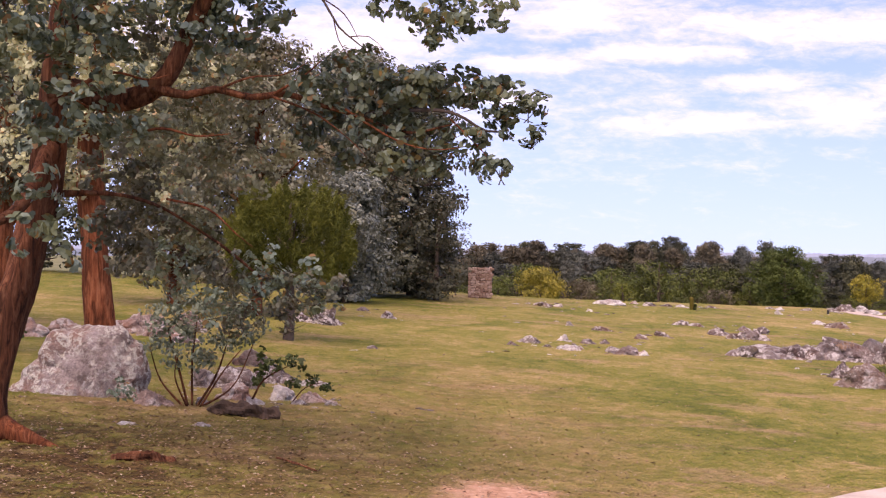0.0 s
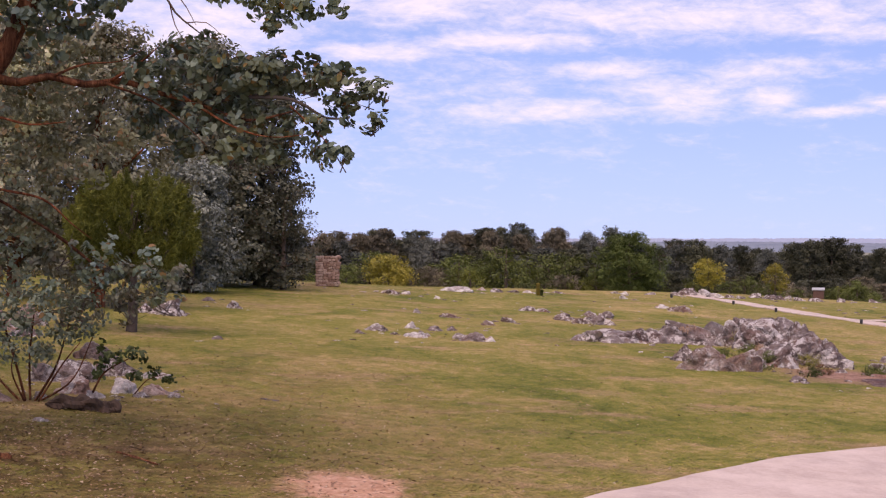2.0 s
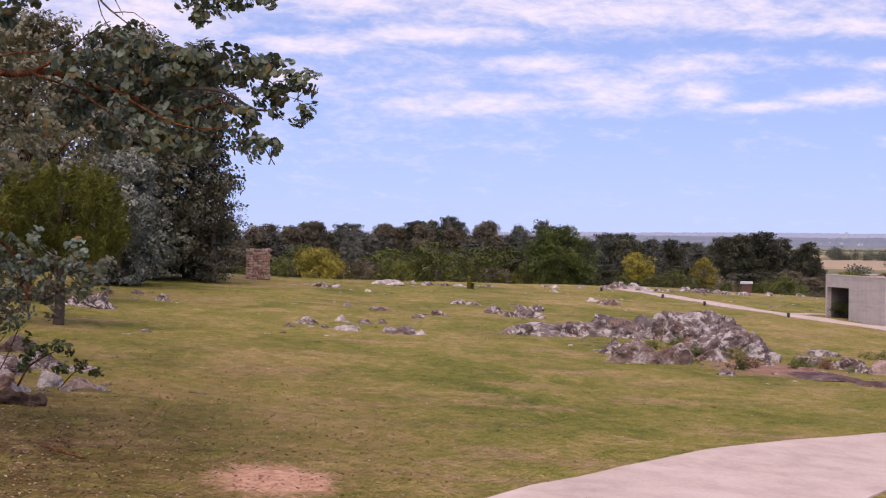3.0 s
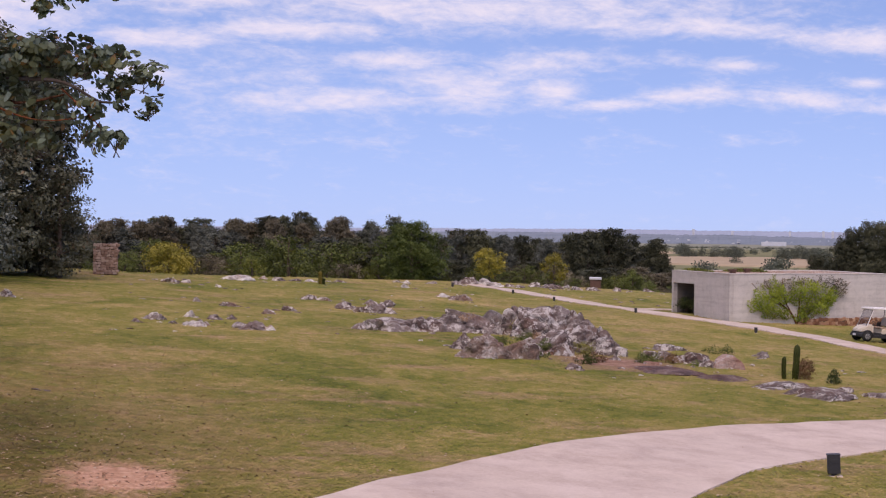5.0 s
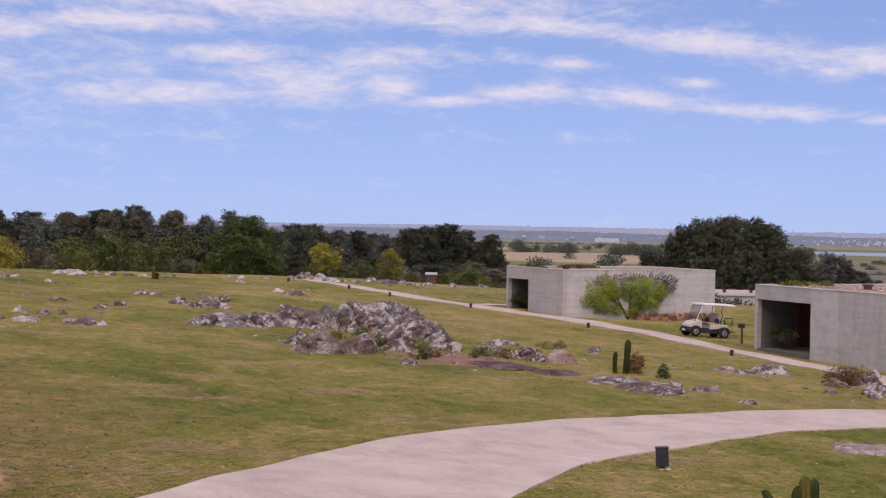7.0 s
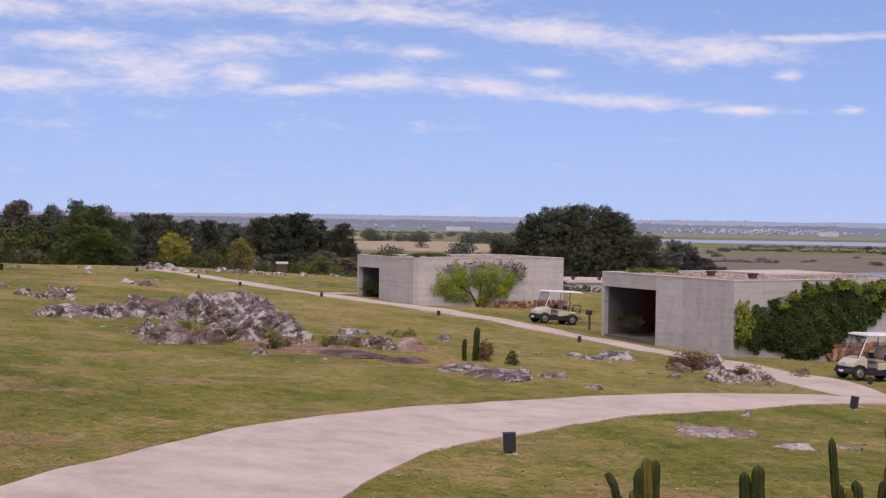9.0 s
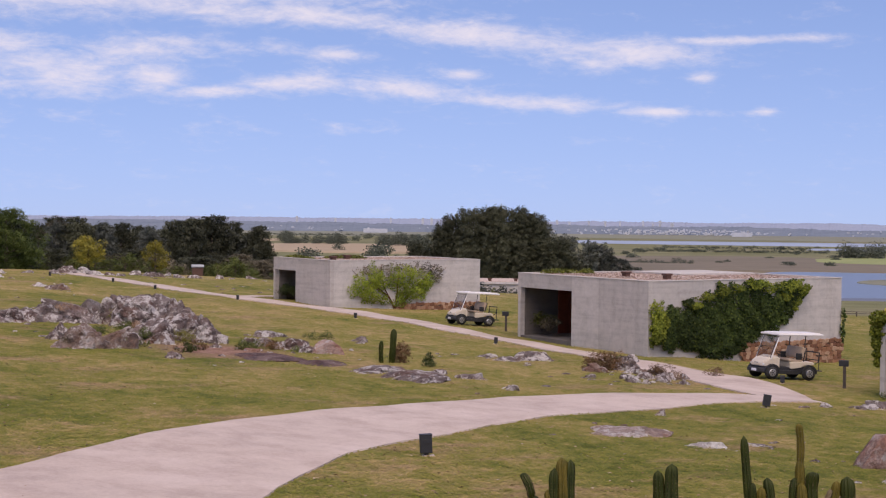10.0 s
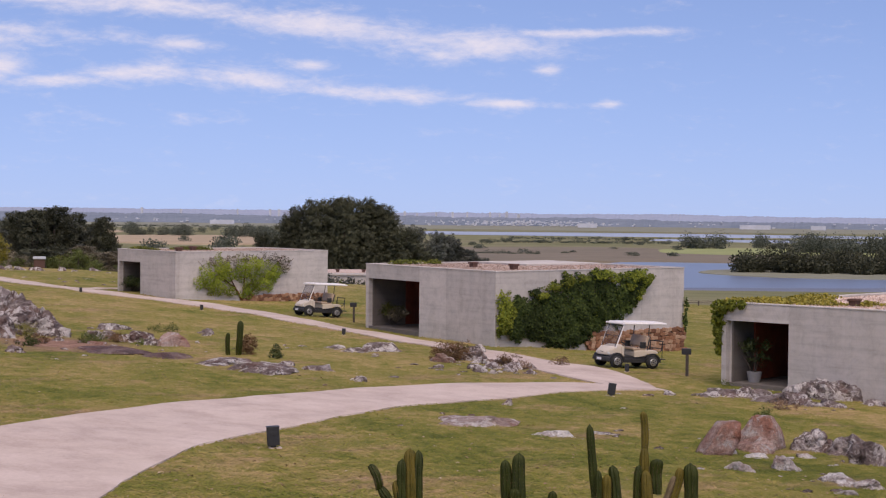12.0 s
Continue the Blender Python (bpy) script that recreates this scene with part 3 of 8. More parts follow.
def in_ball(rng, n):
    d = rng.normal(size=(n, 3))
    return d / np.linalg.norm(d, axis=1)[:, None] * rng.uniform(0, 1, n)[:, None] ** (1 / 3)


def clumped(rng, clumps, sprays, per, spread, hollow=0.35, up=0.35):
    """Leaf places and the way each leaf looks: sprays round each clump's (x, y, z, radius), more of them near its skin, then
    leaves round each spray that look much the same way."""
    out, ways = [], []
    for x, y, z, r in clumps:
        k = max(3, int(sprays * r * r))
        d = rng.normal(size=(k, 3))
        d /= np.linalg.norm(d, axis=1)[:, None]
        c = np.array((x, y, z)) + d * (r * rng.uniform(hollow, 1.08, k) ** 0.6)[:, None] * (1, 1, 0.85)
        w = d + (0, 0, up) + 0.5 * rng.normal(size=(k, 3))
        m = rng.integers(max(2, per // 2), per + per // 2, k)
        c, w = np.repeat(c, m, axis=0), np.repeat(w, m, axis=0)
        out.append(c + in_ball(rng, len(c)) * spread * (1, 1, 0.7))
        ways.append(w)
    return np.vstack(out), np.vstack(ways)


# ---- the ground's shape ----
def ground_z(x, y):
    """A sloping lawn with a knoll under the camera, that drops over a crest to the lowland."""
    x, y = np.asarray(x, float), np.asarray(y, float)
    rho = np.hypot(x, y)
    lawn = 0.1 + 0.016 * y - 0.045 * x + 3.2 * np.exp(-(rho / 11) ** 2)
    lawn = lawn + 0.035 * np.sin(x * 0.55 + 0.3 * y) * np.sin(y * 0.41 - 0.2 * x) + 0.02 * np.sin(1.3 * x) * np.sin(1.1 * y + 1)
    lawn = lawn - 0.62 * np.exp(-((x - 49) ** 2 + (y - 67) ** 2) / 90)
    crest = 120 + 25 * np.clip((x - 2) / 34, 0, 1)
    s = 1 - np.exp(-np.maximum(0, rho - crest) / 230)
    lip = np.clip((rho - 111 - 19 * np.clip((x - 8) / 26, 0, 1)) / 14, 0, 1)
    return lawn * (1 - s) - 27 * s - 0.65 * lip * lip * (3 - 2 * lip)


def gz(x, y):
    return float(ground_z(x, y))

# ---- ground, paths, water, distance ----
def build_ground():
    ang = np.radians(np.concatenate([np.arange(-28, 62, 0.3), np.arange(62, 332, 6.0)]))
    rad = np.concatenate([[0.0], np.geomspace(1.5, 20, 16), np.arange(21, 150, 0.8), np.geomspace(150, 4900, 110)])
    A, R = np.meshgrid(ang, rad)
    X, Y = R * np.sin(A), R * np.cos(A)
    Z = ground_z(X, Y)
    vs = np.stack([X, Y, Z], -1).reshape(-1, 3)
    n, m = len(ang), len(rad)
    i, j = np.meshgrid(np.arange(m - 1), np.arange(n), indexing="ij")
    j2 = (j + 1) % n
    fs = np.stack([i * n + j, (i + 1) * n + j, (i + 1) * n + j2, i * n + j2], -1).reshape(-1, 4)
    me = mesh_of("ground", vs.tolist(), fs.tolist(), M_GROUND, True)
    me.flip_normals()
    tagged(new("ground", me), "mown lawn with worn brown spots, falling to a marshy plain", "lawn", kind="structure")


build_ground()


PATH_LINE = []


def ribbon(name, rows, mat_, label, lift=0.035):
    """A paved way through rows of x, y, width that lies on the ground, with a rim that goes down into it."""
    P = smooth_path([(x, y, 0, w) for x, y, w in rows], 0.8)
    rng = np.random.default_rng(7)
    vs, fs, cols = [], [], 6
    for i, (x, y, _, w) in enumerate(P):
        d = P[min(i + 1, len(P) - 1)][:2] - P[max(i - 1, 0)][:2]
        d /= np.linalg.norm(d)
        s = np.array((-d[1], d[0]))
        for k in range(cols + 1):
            o = (k / cols - 0.5) * w + (rng.uniform(-0.04, 0.04) if k in (0, cols) else 0)
            px, py = x + s[0] * o, y + s[1] * o
            vs.append((px, py, gz(px, py) + lift))
        for o in (-0.5 * w - 0.03, 0.5 * w + 0.03):
            px, py = x + s[0] * o, y + s[1] * o
            vs.append((px, py, gz(px, py) - 0.12))
    c = cols + 3
    for i in range(len(P) - 1):
        for k in range(cols):
            fs.append((i * c + k, i * c + k + 1, (i + 1) * c + k + 1, (i + 1) * c + k))
        fs.append((i * c + cols + 1, i * c, (i + 1) * c, (i + 1) * c + cols + 1))
        fs.append((i * c + cols, i * c + cols + 2, (i + 1) * c + cols + 2, (i + 1) * c + cols))
    PATH_LINE.extend((x, y, w) for x, y, _, w in P)
    me = mesh_of(name, vs, fs, mat_, False)
    bm = bmesh.new()
    bm.from_mesh(me)
    bmesh.ops.recalc_face_normals(bm, faces=bm.faces)
    if sum(f_.normal.z for f_ in bm.faces) < 0:
        bmesh.ops.reverse_faces(bm, faces=bm.faces)
    bm.to_mesh(me)
    bm.free()
    return tagged(new(name, me), label, "path", kind="structure")


# rows of x, y, width: the main drive, then the lane past the bungalows
ribbon("path_main", [(-3.0, 14.0, 5.5), (2.0, 21.0, 5.6), (5.4, 24.9, 5.2), (7.85, 28.05, 5.2), (9.55, 30.35, 4.95), (11.75, 32.95, 4.75), (14.15, 35.15, 4.6), (18.2, 38.0, 4.2), (22.0, 39.9, 3.7), (26.75, 41.95, 3.4), (30.8, 42.75, 2.6), (33.2, 42.8, 1.8), (34.9, 42.4, 0.9)],
       M_PATH, "pale pinkish concrete drive curving through the lawn")
ribbon("path_lane", [(34.0, 42.3, 1.3), (34.45, 43.7, 1.9), (35.2, 46.4, 2.8), (35.8, 49.6, 3.3), (36.25, 55.8, 2.5), (36.7, 63.0, 2.2), (36.8, 69.0, 2.1), (36.4, 78.0, 2.0), (35.2, 86.0, 2.0), (33.5, 93.5, 2.0), (31.9, 100.5, 1.9), (31.2, 108.0, 1.7), (30.4, 115.0, 1.6), (29.4, 123.0, 1.6)],
       M_PATH, "narrow pale concrete lane passing the bungalows", 0.042)
ribbon("path_spur", [(33.4, 94.6, 0.9), (35.4, 96.6, 0.8), (37.5, 97.6, 0.8)], M_PATH, "short concrete spur to a porch", 0.05)


def sheet(name, centre, axes, rot, mat_, label, category, z, seed=0, ragged=0.12, n=96, square=1.0):
    """A flat patch of the lowland with a wandering outline."""
    rng = np.random.default_rng(seed)
    ph = rng.uniform(0, 6.28, 6)
    vs = [(centre[0], centre[1], z)]
    c, s = math.cos(radians(rot)), math.sin(radians(rot))
    for reach in (0.97, 1.0):
        for k in range(n):
            a_ = 6.2832 * k / n
            w = reach * (1 + ragged * sum(math.sin((j + 2) * a_ + ph[j]) / (1 + 0.5 * j) for j in range(6)) * 0.6)
            x, y = (r * w * math.copysign(abs(q) ** square, q) for r, q in ((axes[0], math.cos(a_)), (axes[1], math.sin(a_))))
            px, py = centre[0] + c * x - s * y, centre[1] + s * x + c * y
            vs.append((px, py, z if reach < 1 else gz(px, py) - 0.3))
    fs = [(0, k + 1, (k + 1) % n + 1) for k in range(n)] + [(k + 1, n + k + 1, n + (k + 1) % n + 1, (k + 1) % n + 1) for k in range(n)]
    me = mesh_of(name, vs, fs, mat_)
    return tagged(new(name, me), label, category, kind="structure")


def field_material(name, c1, c2):
    m, nt, b = material(name, 0.95)
    v = position(nt)
    col = ramp_node(nt, noise_node(nt, 0.012, 6, 0.65, mapped(nt, v, (1, 2.5, 1), (0, 0, 0.5))), [(0.3, c1), (0.7, c2)])
    col = mix(nt, 0.3, col, ramp_node(nt, noise_node(nt, 0.12, 5, 0.7, v), [(0.3, tuple(0.6 * x for x in c1)), (0.7, c2)]))
    nt.links.new(col, b.inputs["Base Color"])
    return m


M_FIELD_TAN = field_material("stubble_field", (0.29, 0.215, 0.125), (0.41, 0.315, 0.205))
M_FIELD_GREEN = field_material("green_pasture", (0.19, 0.23, 0.07), (0.30, 0.31, 0.12))
M_FIELD_BROWN = field_material("brown_marsh", (0.115, 0.098, 0.060), (0.20, 0.158, 0.105))
# matte far water: haze and sky tone are put into its colour
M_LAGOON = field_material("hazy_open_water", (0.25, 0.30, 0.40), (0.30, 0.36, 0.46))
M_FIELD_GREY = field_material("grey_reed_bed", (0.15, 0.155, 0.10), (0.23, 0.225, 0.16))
# both ridges carry the blue of the haze in their colours
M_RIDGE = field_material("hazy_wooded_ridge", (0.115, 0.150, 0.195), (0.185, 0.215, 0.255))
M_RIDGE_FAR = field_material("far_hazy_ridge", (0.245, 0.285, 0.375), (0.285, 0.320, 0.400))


def polar(az, rho):
    return (rho * math.sin(radians(az)), rho * math.cos(radians(az)))


LOW = -27.0
# long side of each patch lies across the view: its turn is minus its bearing
sheet("water", polar(41.6, 855), (84, 185), -41, M_WATER, "still blue lake on the plain", "lake", -25.2, 3, 0.08, square=0.6)
sheet("field", polar(45.0, 862), (72, 62), -45, M_FIELD_GREY, "grassy spit reaching into the lake", "spit", -24.9, 5, 0.05)
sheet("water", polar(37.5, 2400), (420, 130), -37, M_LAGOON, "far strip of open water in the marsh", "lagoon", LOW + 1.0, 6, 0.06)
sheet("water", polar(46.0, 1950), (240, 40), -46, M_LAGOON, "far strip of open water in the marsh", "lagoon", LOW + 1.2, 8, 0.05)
sheet("field", polar(42.6, 1400), (98, 120), -42, M_FIELD_GREEN, "light green pasture beyond the lake", "pasture", LOW + 0.9, 9, 0.10)
sheet("field", polar(35.5, 1260), (165, 235), -35, M_FIELD_BROWN, "brown marshy ground", "marsh", LOW + 0.8, 11, 0.12)
sheet("field", polar(23.2, 1750), (150, 260), -23, M_FIELD_TAN, "pinkish tan stubble field", "field", LOW + 0.8, 12, 0.10)
sheet("field", polar(18.0, 2300), (130, 110), -18, M_FIELD_TAN, "pinkish tan stubble field", "field", LOW + 0.8, 13, 0.10)
sheet("field", polar(40.0, 3300), (900, 420), -40, M_FIELD_GREY, "grey-green reed flats", "marsh", LOW + 0.5, 15, 0.06)
sheet("field", polar(24.0, 3300), (700, 420), -24, M_FIELD_GREY, "grey-green reed flats", "marsh", LOW + 0.62, 17, 0.06)


def ridge(name, rho, low, high, mat_, label, seed, span=(-35, 66)):
    """A long wooded rise along the horizon."""
    rng = np.random.default_rng(seed)
    az = np.arange(span[0], span[1], 0.06)
    h = np.zeros(len(az))
    for k, amp in ((0.11, 1.0), (0.31, 0.6), (0.9, 0.35), (2.3, 0.16), (6.1, 0.12), (14.0, 0.10), (33.0, 0.07)):
        h += amp * np.sin(k * az + rng.uniform(0, 6.28))
    h = low + (high - low) * (0.5 + 0.5 * np.tanh(h * 0.8)) + rng.uniform(-0.8, 0.8, len(az))
    vs, fs = [], []
    for a_, z in zip(np.radians(az), h):
        for r, zz in ((rho - 120, LOW - 2), (rho - 40, LOW + 0.75 * (z - LOW)), (rho, z), (rho + 90, LOW - 2)):
            vs.append((r * math.sin(a_), r * math.cos(a_), zz))
    for i in range(len(az) - 1):
        for k in range(3):
            fs.append((i * 4 + k, (i + 1) * 4 + k, (i + 1) * 4 + k + 1, i * 4 + k + 1))
    return tagged(new(name, mesh_of(name, vs, fs, mat_)), label, "ridge", kind="structure")


ridge("backdrop_near", 3900, -15, -4, M_RIDGE, "wooded rise along the horizon, blue haze in its colour", 4)
ridge("backdrop_far", 4500, -4, 4.5, M_RIDGE_FAR, "far ridge along the horizon, paled by haze in its colour", 9)


# the town's walls are tinted for the haze before them
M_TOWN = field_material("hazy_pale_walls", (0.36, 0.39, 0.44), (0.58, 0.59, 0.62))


def far_town():
    """Pale blocks on the rise: towers far off, and low sheds."""
    rng = np.random.default_rng(21)
    spots = [(a_, 3700 + rng.uniform(-150, 150), rng.uniform(2, 7), rng.uniform(1.3, 3.2)) for a_ in np.concatenate([rng.normal(34.5, 1.7, 230), rng.uniform(20, 48, 90)])]
    spots += [(a_, 4380, rng.uniform(4, 7), rng.uniform(24, 34)) for a_ in np.concatenate([rng.normal(33.2, 1.2, 8), rng.uniform(21, 31, 9)])]
    bm = bmesh.new()
    for a_, r, w, h in spots:
        x, y = polar(a_, r)
        zb = LOW + (rng.uniform(0, 11) if r < 4200 else 0)
        box(bm, -w / 2, w / 2, -5, 5, zb, zb + h, 0, Matrix.Translation((x, y, 0)) @ Matrix.Rotation(radians(-a_), 4, "Z"))
    for a_, w in ((42.3, 62), (36.6, 40), (44.4, 30), (28.6, 60), (24.0, 50)):
        x, y = polar(a_, 3450)
        box(bm, -w / 2, w / 2, -9, 9, LOW, LOW + 9, 0, Matrix.Translation((x, y, 0)) @ Matrix.Rotation(radians(-a_), 4, "Z"))
    me = bpy.data.meshes.new("far_town")
    bm.to_mesh(me)
    bm.free()
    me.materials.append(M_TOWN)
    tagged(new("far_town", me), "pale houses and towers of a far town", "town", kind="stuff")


far_town()

# ---- trees ----
LABEL_GUM = "tall grey-green gum tree with reddish bark"


def gum_in_front():
    """The large gum whose boughs hang into the view, with a bough that reaches far out over the lawn."""
    tree = thing("gum_tree", pose(0, 0, 0), "large silver-leaved gum tree with reddish bark and spreading boughs", "tree")
    tube("trunk", [(-9.25, 33.35, 0.75, 0.62), (-9.22, 33.40, 1.84, 0.42), (-8.95, 33.55, 2.99, 0.40), (-8.60, 33.70, 4.14, 0.39), (-8.38, 33.78, 5.29, 0.357), (-8.10, 33.80, 6.68, 0.333), (-7.94, 33.73, 8.18, 0.309), (-7.70, 33.58, 9.89, 0.262), (-7.44, 33.33, 11.68, 0.190), (-7.16, 32.97, 13.52, 0.095)], M_BARK, tree, 18, 0.25, 0.10, 1)
    tube("root", [(-9.1, 33.40, 1.35, 0.27), (-8.5, 33.07, 1.14, 0.20), (-7.95, 32.76, 1.00, 0.14), (-7.45, 32.50, 0.84, 0.069)], M_BARK_RED, tree, 10, 0.15, 0.12, 2)
    tube("root", [(-8.9, 33.2, 1.05, 0.24), (-9.0, 32.6, 1.02, 0.17), (-8.8, 32.1, 0.92, 0.07)], M_BARK_RED, tree, 10, 0.15, 0.12, 3)
    tube("limb", [(-7.95, 33.73, 8.0, 0.27), (-7.60, 33.60, 8.05, 0.255), (-6.86, 33.59, 7.84, 0.215), (-6.05, 33.52, 8.02, 0.20), (-5.57, 33.37, 8.41, 0.20), (-5.24, 33.34, 9.09, 0.19), (-4.75, 32.99, 9.96, 0.165), (-4.04, 32.58, 11.13, 0.126), (-3.00, 32.08, 12.15, 0.068)], M_BARK, tree, 14, 0.2, 0.08, 4)
    tube("bough", [(-5.90, 33.40, 8.10, 0.12), (-5.2, 33.2, 7.96, 0.085), (-4.62, 33.14, 8.08, 0.078), (-3.9, 33.1, 7.93, 0.07), (-3.2, 33.08, 8.00, 0.06), (-2.57, 32.98, 7.80, 0.05), (-1.66, 32.86, 7.54, 0.038), (-0.76, 32.91, 7.25, 0.03), (0.14, 32.51, 7.40, 0.016)], M_BARK, tree, 10, 0.2, 0.07, 5)
    tube("bough", [(-1.67, 33.06, 7.59, 0.057), (-0.76, 32.88, 7.70, 0.045), (0.14, 32.39, 7.62, 0.033), (0.80, 32.21, 7.26, 0.028), (1.23, 31.90, 7.27, 0.016)], M_BARK_DARK, tree, 8, 0.2, 0.07, 6)
    # two limbs out of view, added to carry the shading crown
    tube("limb", [(-7.70, 33.58, 9.89, 0.20), (-8.2, 32.2, 11.0, 0.15), (-8.6, 30.0, 11.7, 0.10), (-8.9, 27.4, 12.0, 0.05)], M_BARK, tree, 10, 0.3, 0.07, 13)
    tube("limb", [(-7.44, 33.33, 11.2, 0.16), (-6.6, 31.6, 11.8, 0.11), (-5.6, 29.2, 12.2, 0.07), (-5.2, 26.8, 12.2, 0.03)], M_BARK, tree, 10, 0.3, 0.07, 14)
    tube("bough", [(-8.00, 33.61, 6.90, 0.213), (-8.18, 32.98, 6.07, 0.163), (-8.47, 32.41, 5.49, 0.114), (-8.95, 31.76, 5.26, 0.090)], M_BARK, tree, 10, 0.2, 0.07, 7)
    tube("bough", [(-8.2, 33.7, 5.95, 0.09), (-6.86, 34.30, 5.98, 0.045), (-6.05, 35.07, 5.76, 0.035), (-5.41, 35.59, 5.36, 0.026), (-4.75, 36.19, 4.88, 0.037), (-4.06, 36.77, 4.26, 0.025)], M_BARK, tree, 8, 0.2, 0.07, 8)
    tube("bough", [(-4.15, 32.60, 11.10, 0.06), (-3.01, 32.41, 10.45, 0.04), (-2.40, 32.26, 9.75, 0.026), (-2.10, 32.24, 9.25, 0.02), (-1.60, 32.13, 8.83, 0.010)], M_BARK_DARK, tree, 8, 0.2, 0.07, 9)
    tube("bough", [(-4.04, 32.58, 11.13, 0.114), (-2.11, 32.28, 10.44, 0.078), (-0.55, 31.83, 9.85, 0.044), (0.32, 31.69, 9.41, 0.022)], M_BARK_DARK, tree, 8, 0.2, 0.07, 10)
    reach = [(-2.6, 32.7, 8.2, 0.48), (-1.8, 32.8, 8.4, 0.58), (-1.1, 32.8, 8.1, 0.58), (-.5, 32.8, 8.2, 0.53), (-1.5, 32.9, 7.4, 0.48), (-.8, 32.9, 7.3, 0.48), (-.1, 32.8, 8.2, 0.53), (-.1, 32.9, 7.2, 0.44), (.5, 32.4, 8.0, 0.48), (.6, 32.4, 7.2, 0.34), (1.0, 31.8, 8.0, 0.42), (1.2, 31.9, 7.4, 0.33), (1.6, 31.8, 7.7, 0.33), (1.7, 31.9, 7.2, 0.23), (.8, 31.9, 6.6, 0.34), (1.1, 31.9, 6.5, 0.21), (-1.0, 32.9, 6.6, 0.44), (-2.3, 33.3, 7.8, 0.49), (-.3, 33.0, 6.5, 0.34), (-2.8, 33.8, 7.4, 0.45), (-2.0, 33.9, 7.0, 0.45)]
    top = [(-1.1, 31.6, 9.6, .39), (-.3, 31.7, 9.5, .49), (.3, 31.7, 9.5, .55), (1.0, 31.7, 9.6, .44), (-.2, 31.8, 9.0, .28), (-3.6, 33.5, 9.7, .46), (-4.1, 33.5, 9.4, .58), (-4.5, 33.4, 9.8, .58), (-5.0, 33.3, 9.6, .70), (-3.2, 32.6, 11.0, 1.0), (-5.0, 32.8, 11.4, 1.4), (-7.0, 33.2, 12.5, 1.6), (-1.2, 31.8, 10.6, .8)]
    crown = [(-7.9, 31.8, 9.0, 1.02), (-7.2, 33.0, 8.9, .93), (-8.2, 31.8, 7.7, .79), (-7.2, 32.1, 7.5, .90), (-6.6, 34.1, 9.3, .96), (-6.1, 33.9, 7.4, .75), (-7.7, 31.0, 6.1, .60), (-7.0, 31.2, 5.3, .45), (-7.7, 31.1, 5.1, .50), (-6.9, 34.9, 6.5, .96), (-5.9, 35.4, 7.2, .98), (-5.5, 35.6, 6.0, .98), (-4.7, 35.6, 7.8, .74), (-4.5, 35.7, 6.6, .86), (-6.4, 35.4, 5.6, .86), (-5.0, 35.4, 8.9, .74), (-4.0, 34.6, 8.6, .60), (-8.2, 30.7, 9.1, .66), (-6.4, 32.4, 8.2, .62), (-7.6, 31.9, 8.2, .56), (-6.9, 32.4, 7.3, .6), (-5.9, 32.6, 7.3, .5), (-6.3, 32.3, 9.0, .6), (-6.9, 32.6, 9.7, .9), (-5.6, 33.0, 9.9, .8), (-7.6, 32.2, 10.2, 1.0), (-4.6, 33.8, 8.9, .6), (-5.2, 34.4, 8.2, .7), (-6.0, 34.8, 8.6, .9), (-8.5, 32.2, 8.6, .7), (-3.7, 35.7, 7.3, .62)]
    skirt = [(-5.7, 36.6, 5.0, .76), (-4.8, 36.7, 4.5, .76), (-4.1, 36.8, 4.1, .76), (-3.3, 36.8, 4.0, .63), (-2.8, 36.9, 4.3, .51), (-4.4, 36.7, 3.4, .57), (-6.2, 37.5, 4.3, .78), (-6.9, 37.4, 4.7, .78), (-5.0, 36.6, 3.6, .51), (-3.6, 36.8, 3.7, .42), (-2.9, 36.9, 3.9, .55), (-2.5, 36.9, 4.1, .42), (-3.9, 36.8, 4.5, .5), (-3.4, 36.8, 3.3, .4), (-2.6, 37.0, 3.5, .38)]
    rng = np.random.default_rng(31)
    # unseen crown above the view, added to shade the ground at the left
    roof = [(-11.0 + 1.25 * k, 25.6 + 1.7 * j, 11.9 + 0.6 * math.sin(3 * k + 5 * j), 0.8 + 0.2 * math.cos(2 * k + j)) for k in range(6) for j in range(4)]
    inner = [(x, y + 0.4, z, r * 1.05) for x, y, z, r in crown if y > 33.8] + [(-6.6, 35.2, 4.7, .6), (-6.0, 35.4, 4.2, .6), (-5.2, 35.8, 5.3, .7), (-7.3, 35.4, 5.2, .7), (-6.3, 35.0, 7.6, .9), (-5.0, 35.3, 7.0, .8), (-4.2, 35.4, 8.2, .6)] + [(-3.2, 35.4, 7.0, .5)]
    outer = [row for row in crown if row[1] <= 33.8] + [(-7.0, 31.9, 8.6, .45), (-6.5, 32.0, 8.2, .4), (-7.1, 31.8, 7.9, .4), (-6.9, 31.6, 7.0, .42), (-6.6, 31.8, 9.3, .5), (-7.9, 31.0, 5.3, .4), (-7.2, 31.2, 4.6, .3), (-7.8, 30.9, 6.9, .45)]
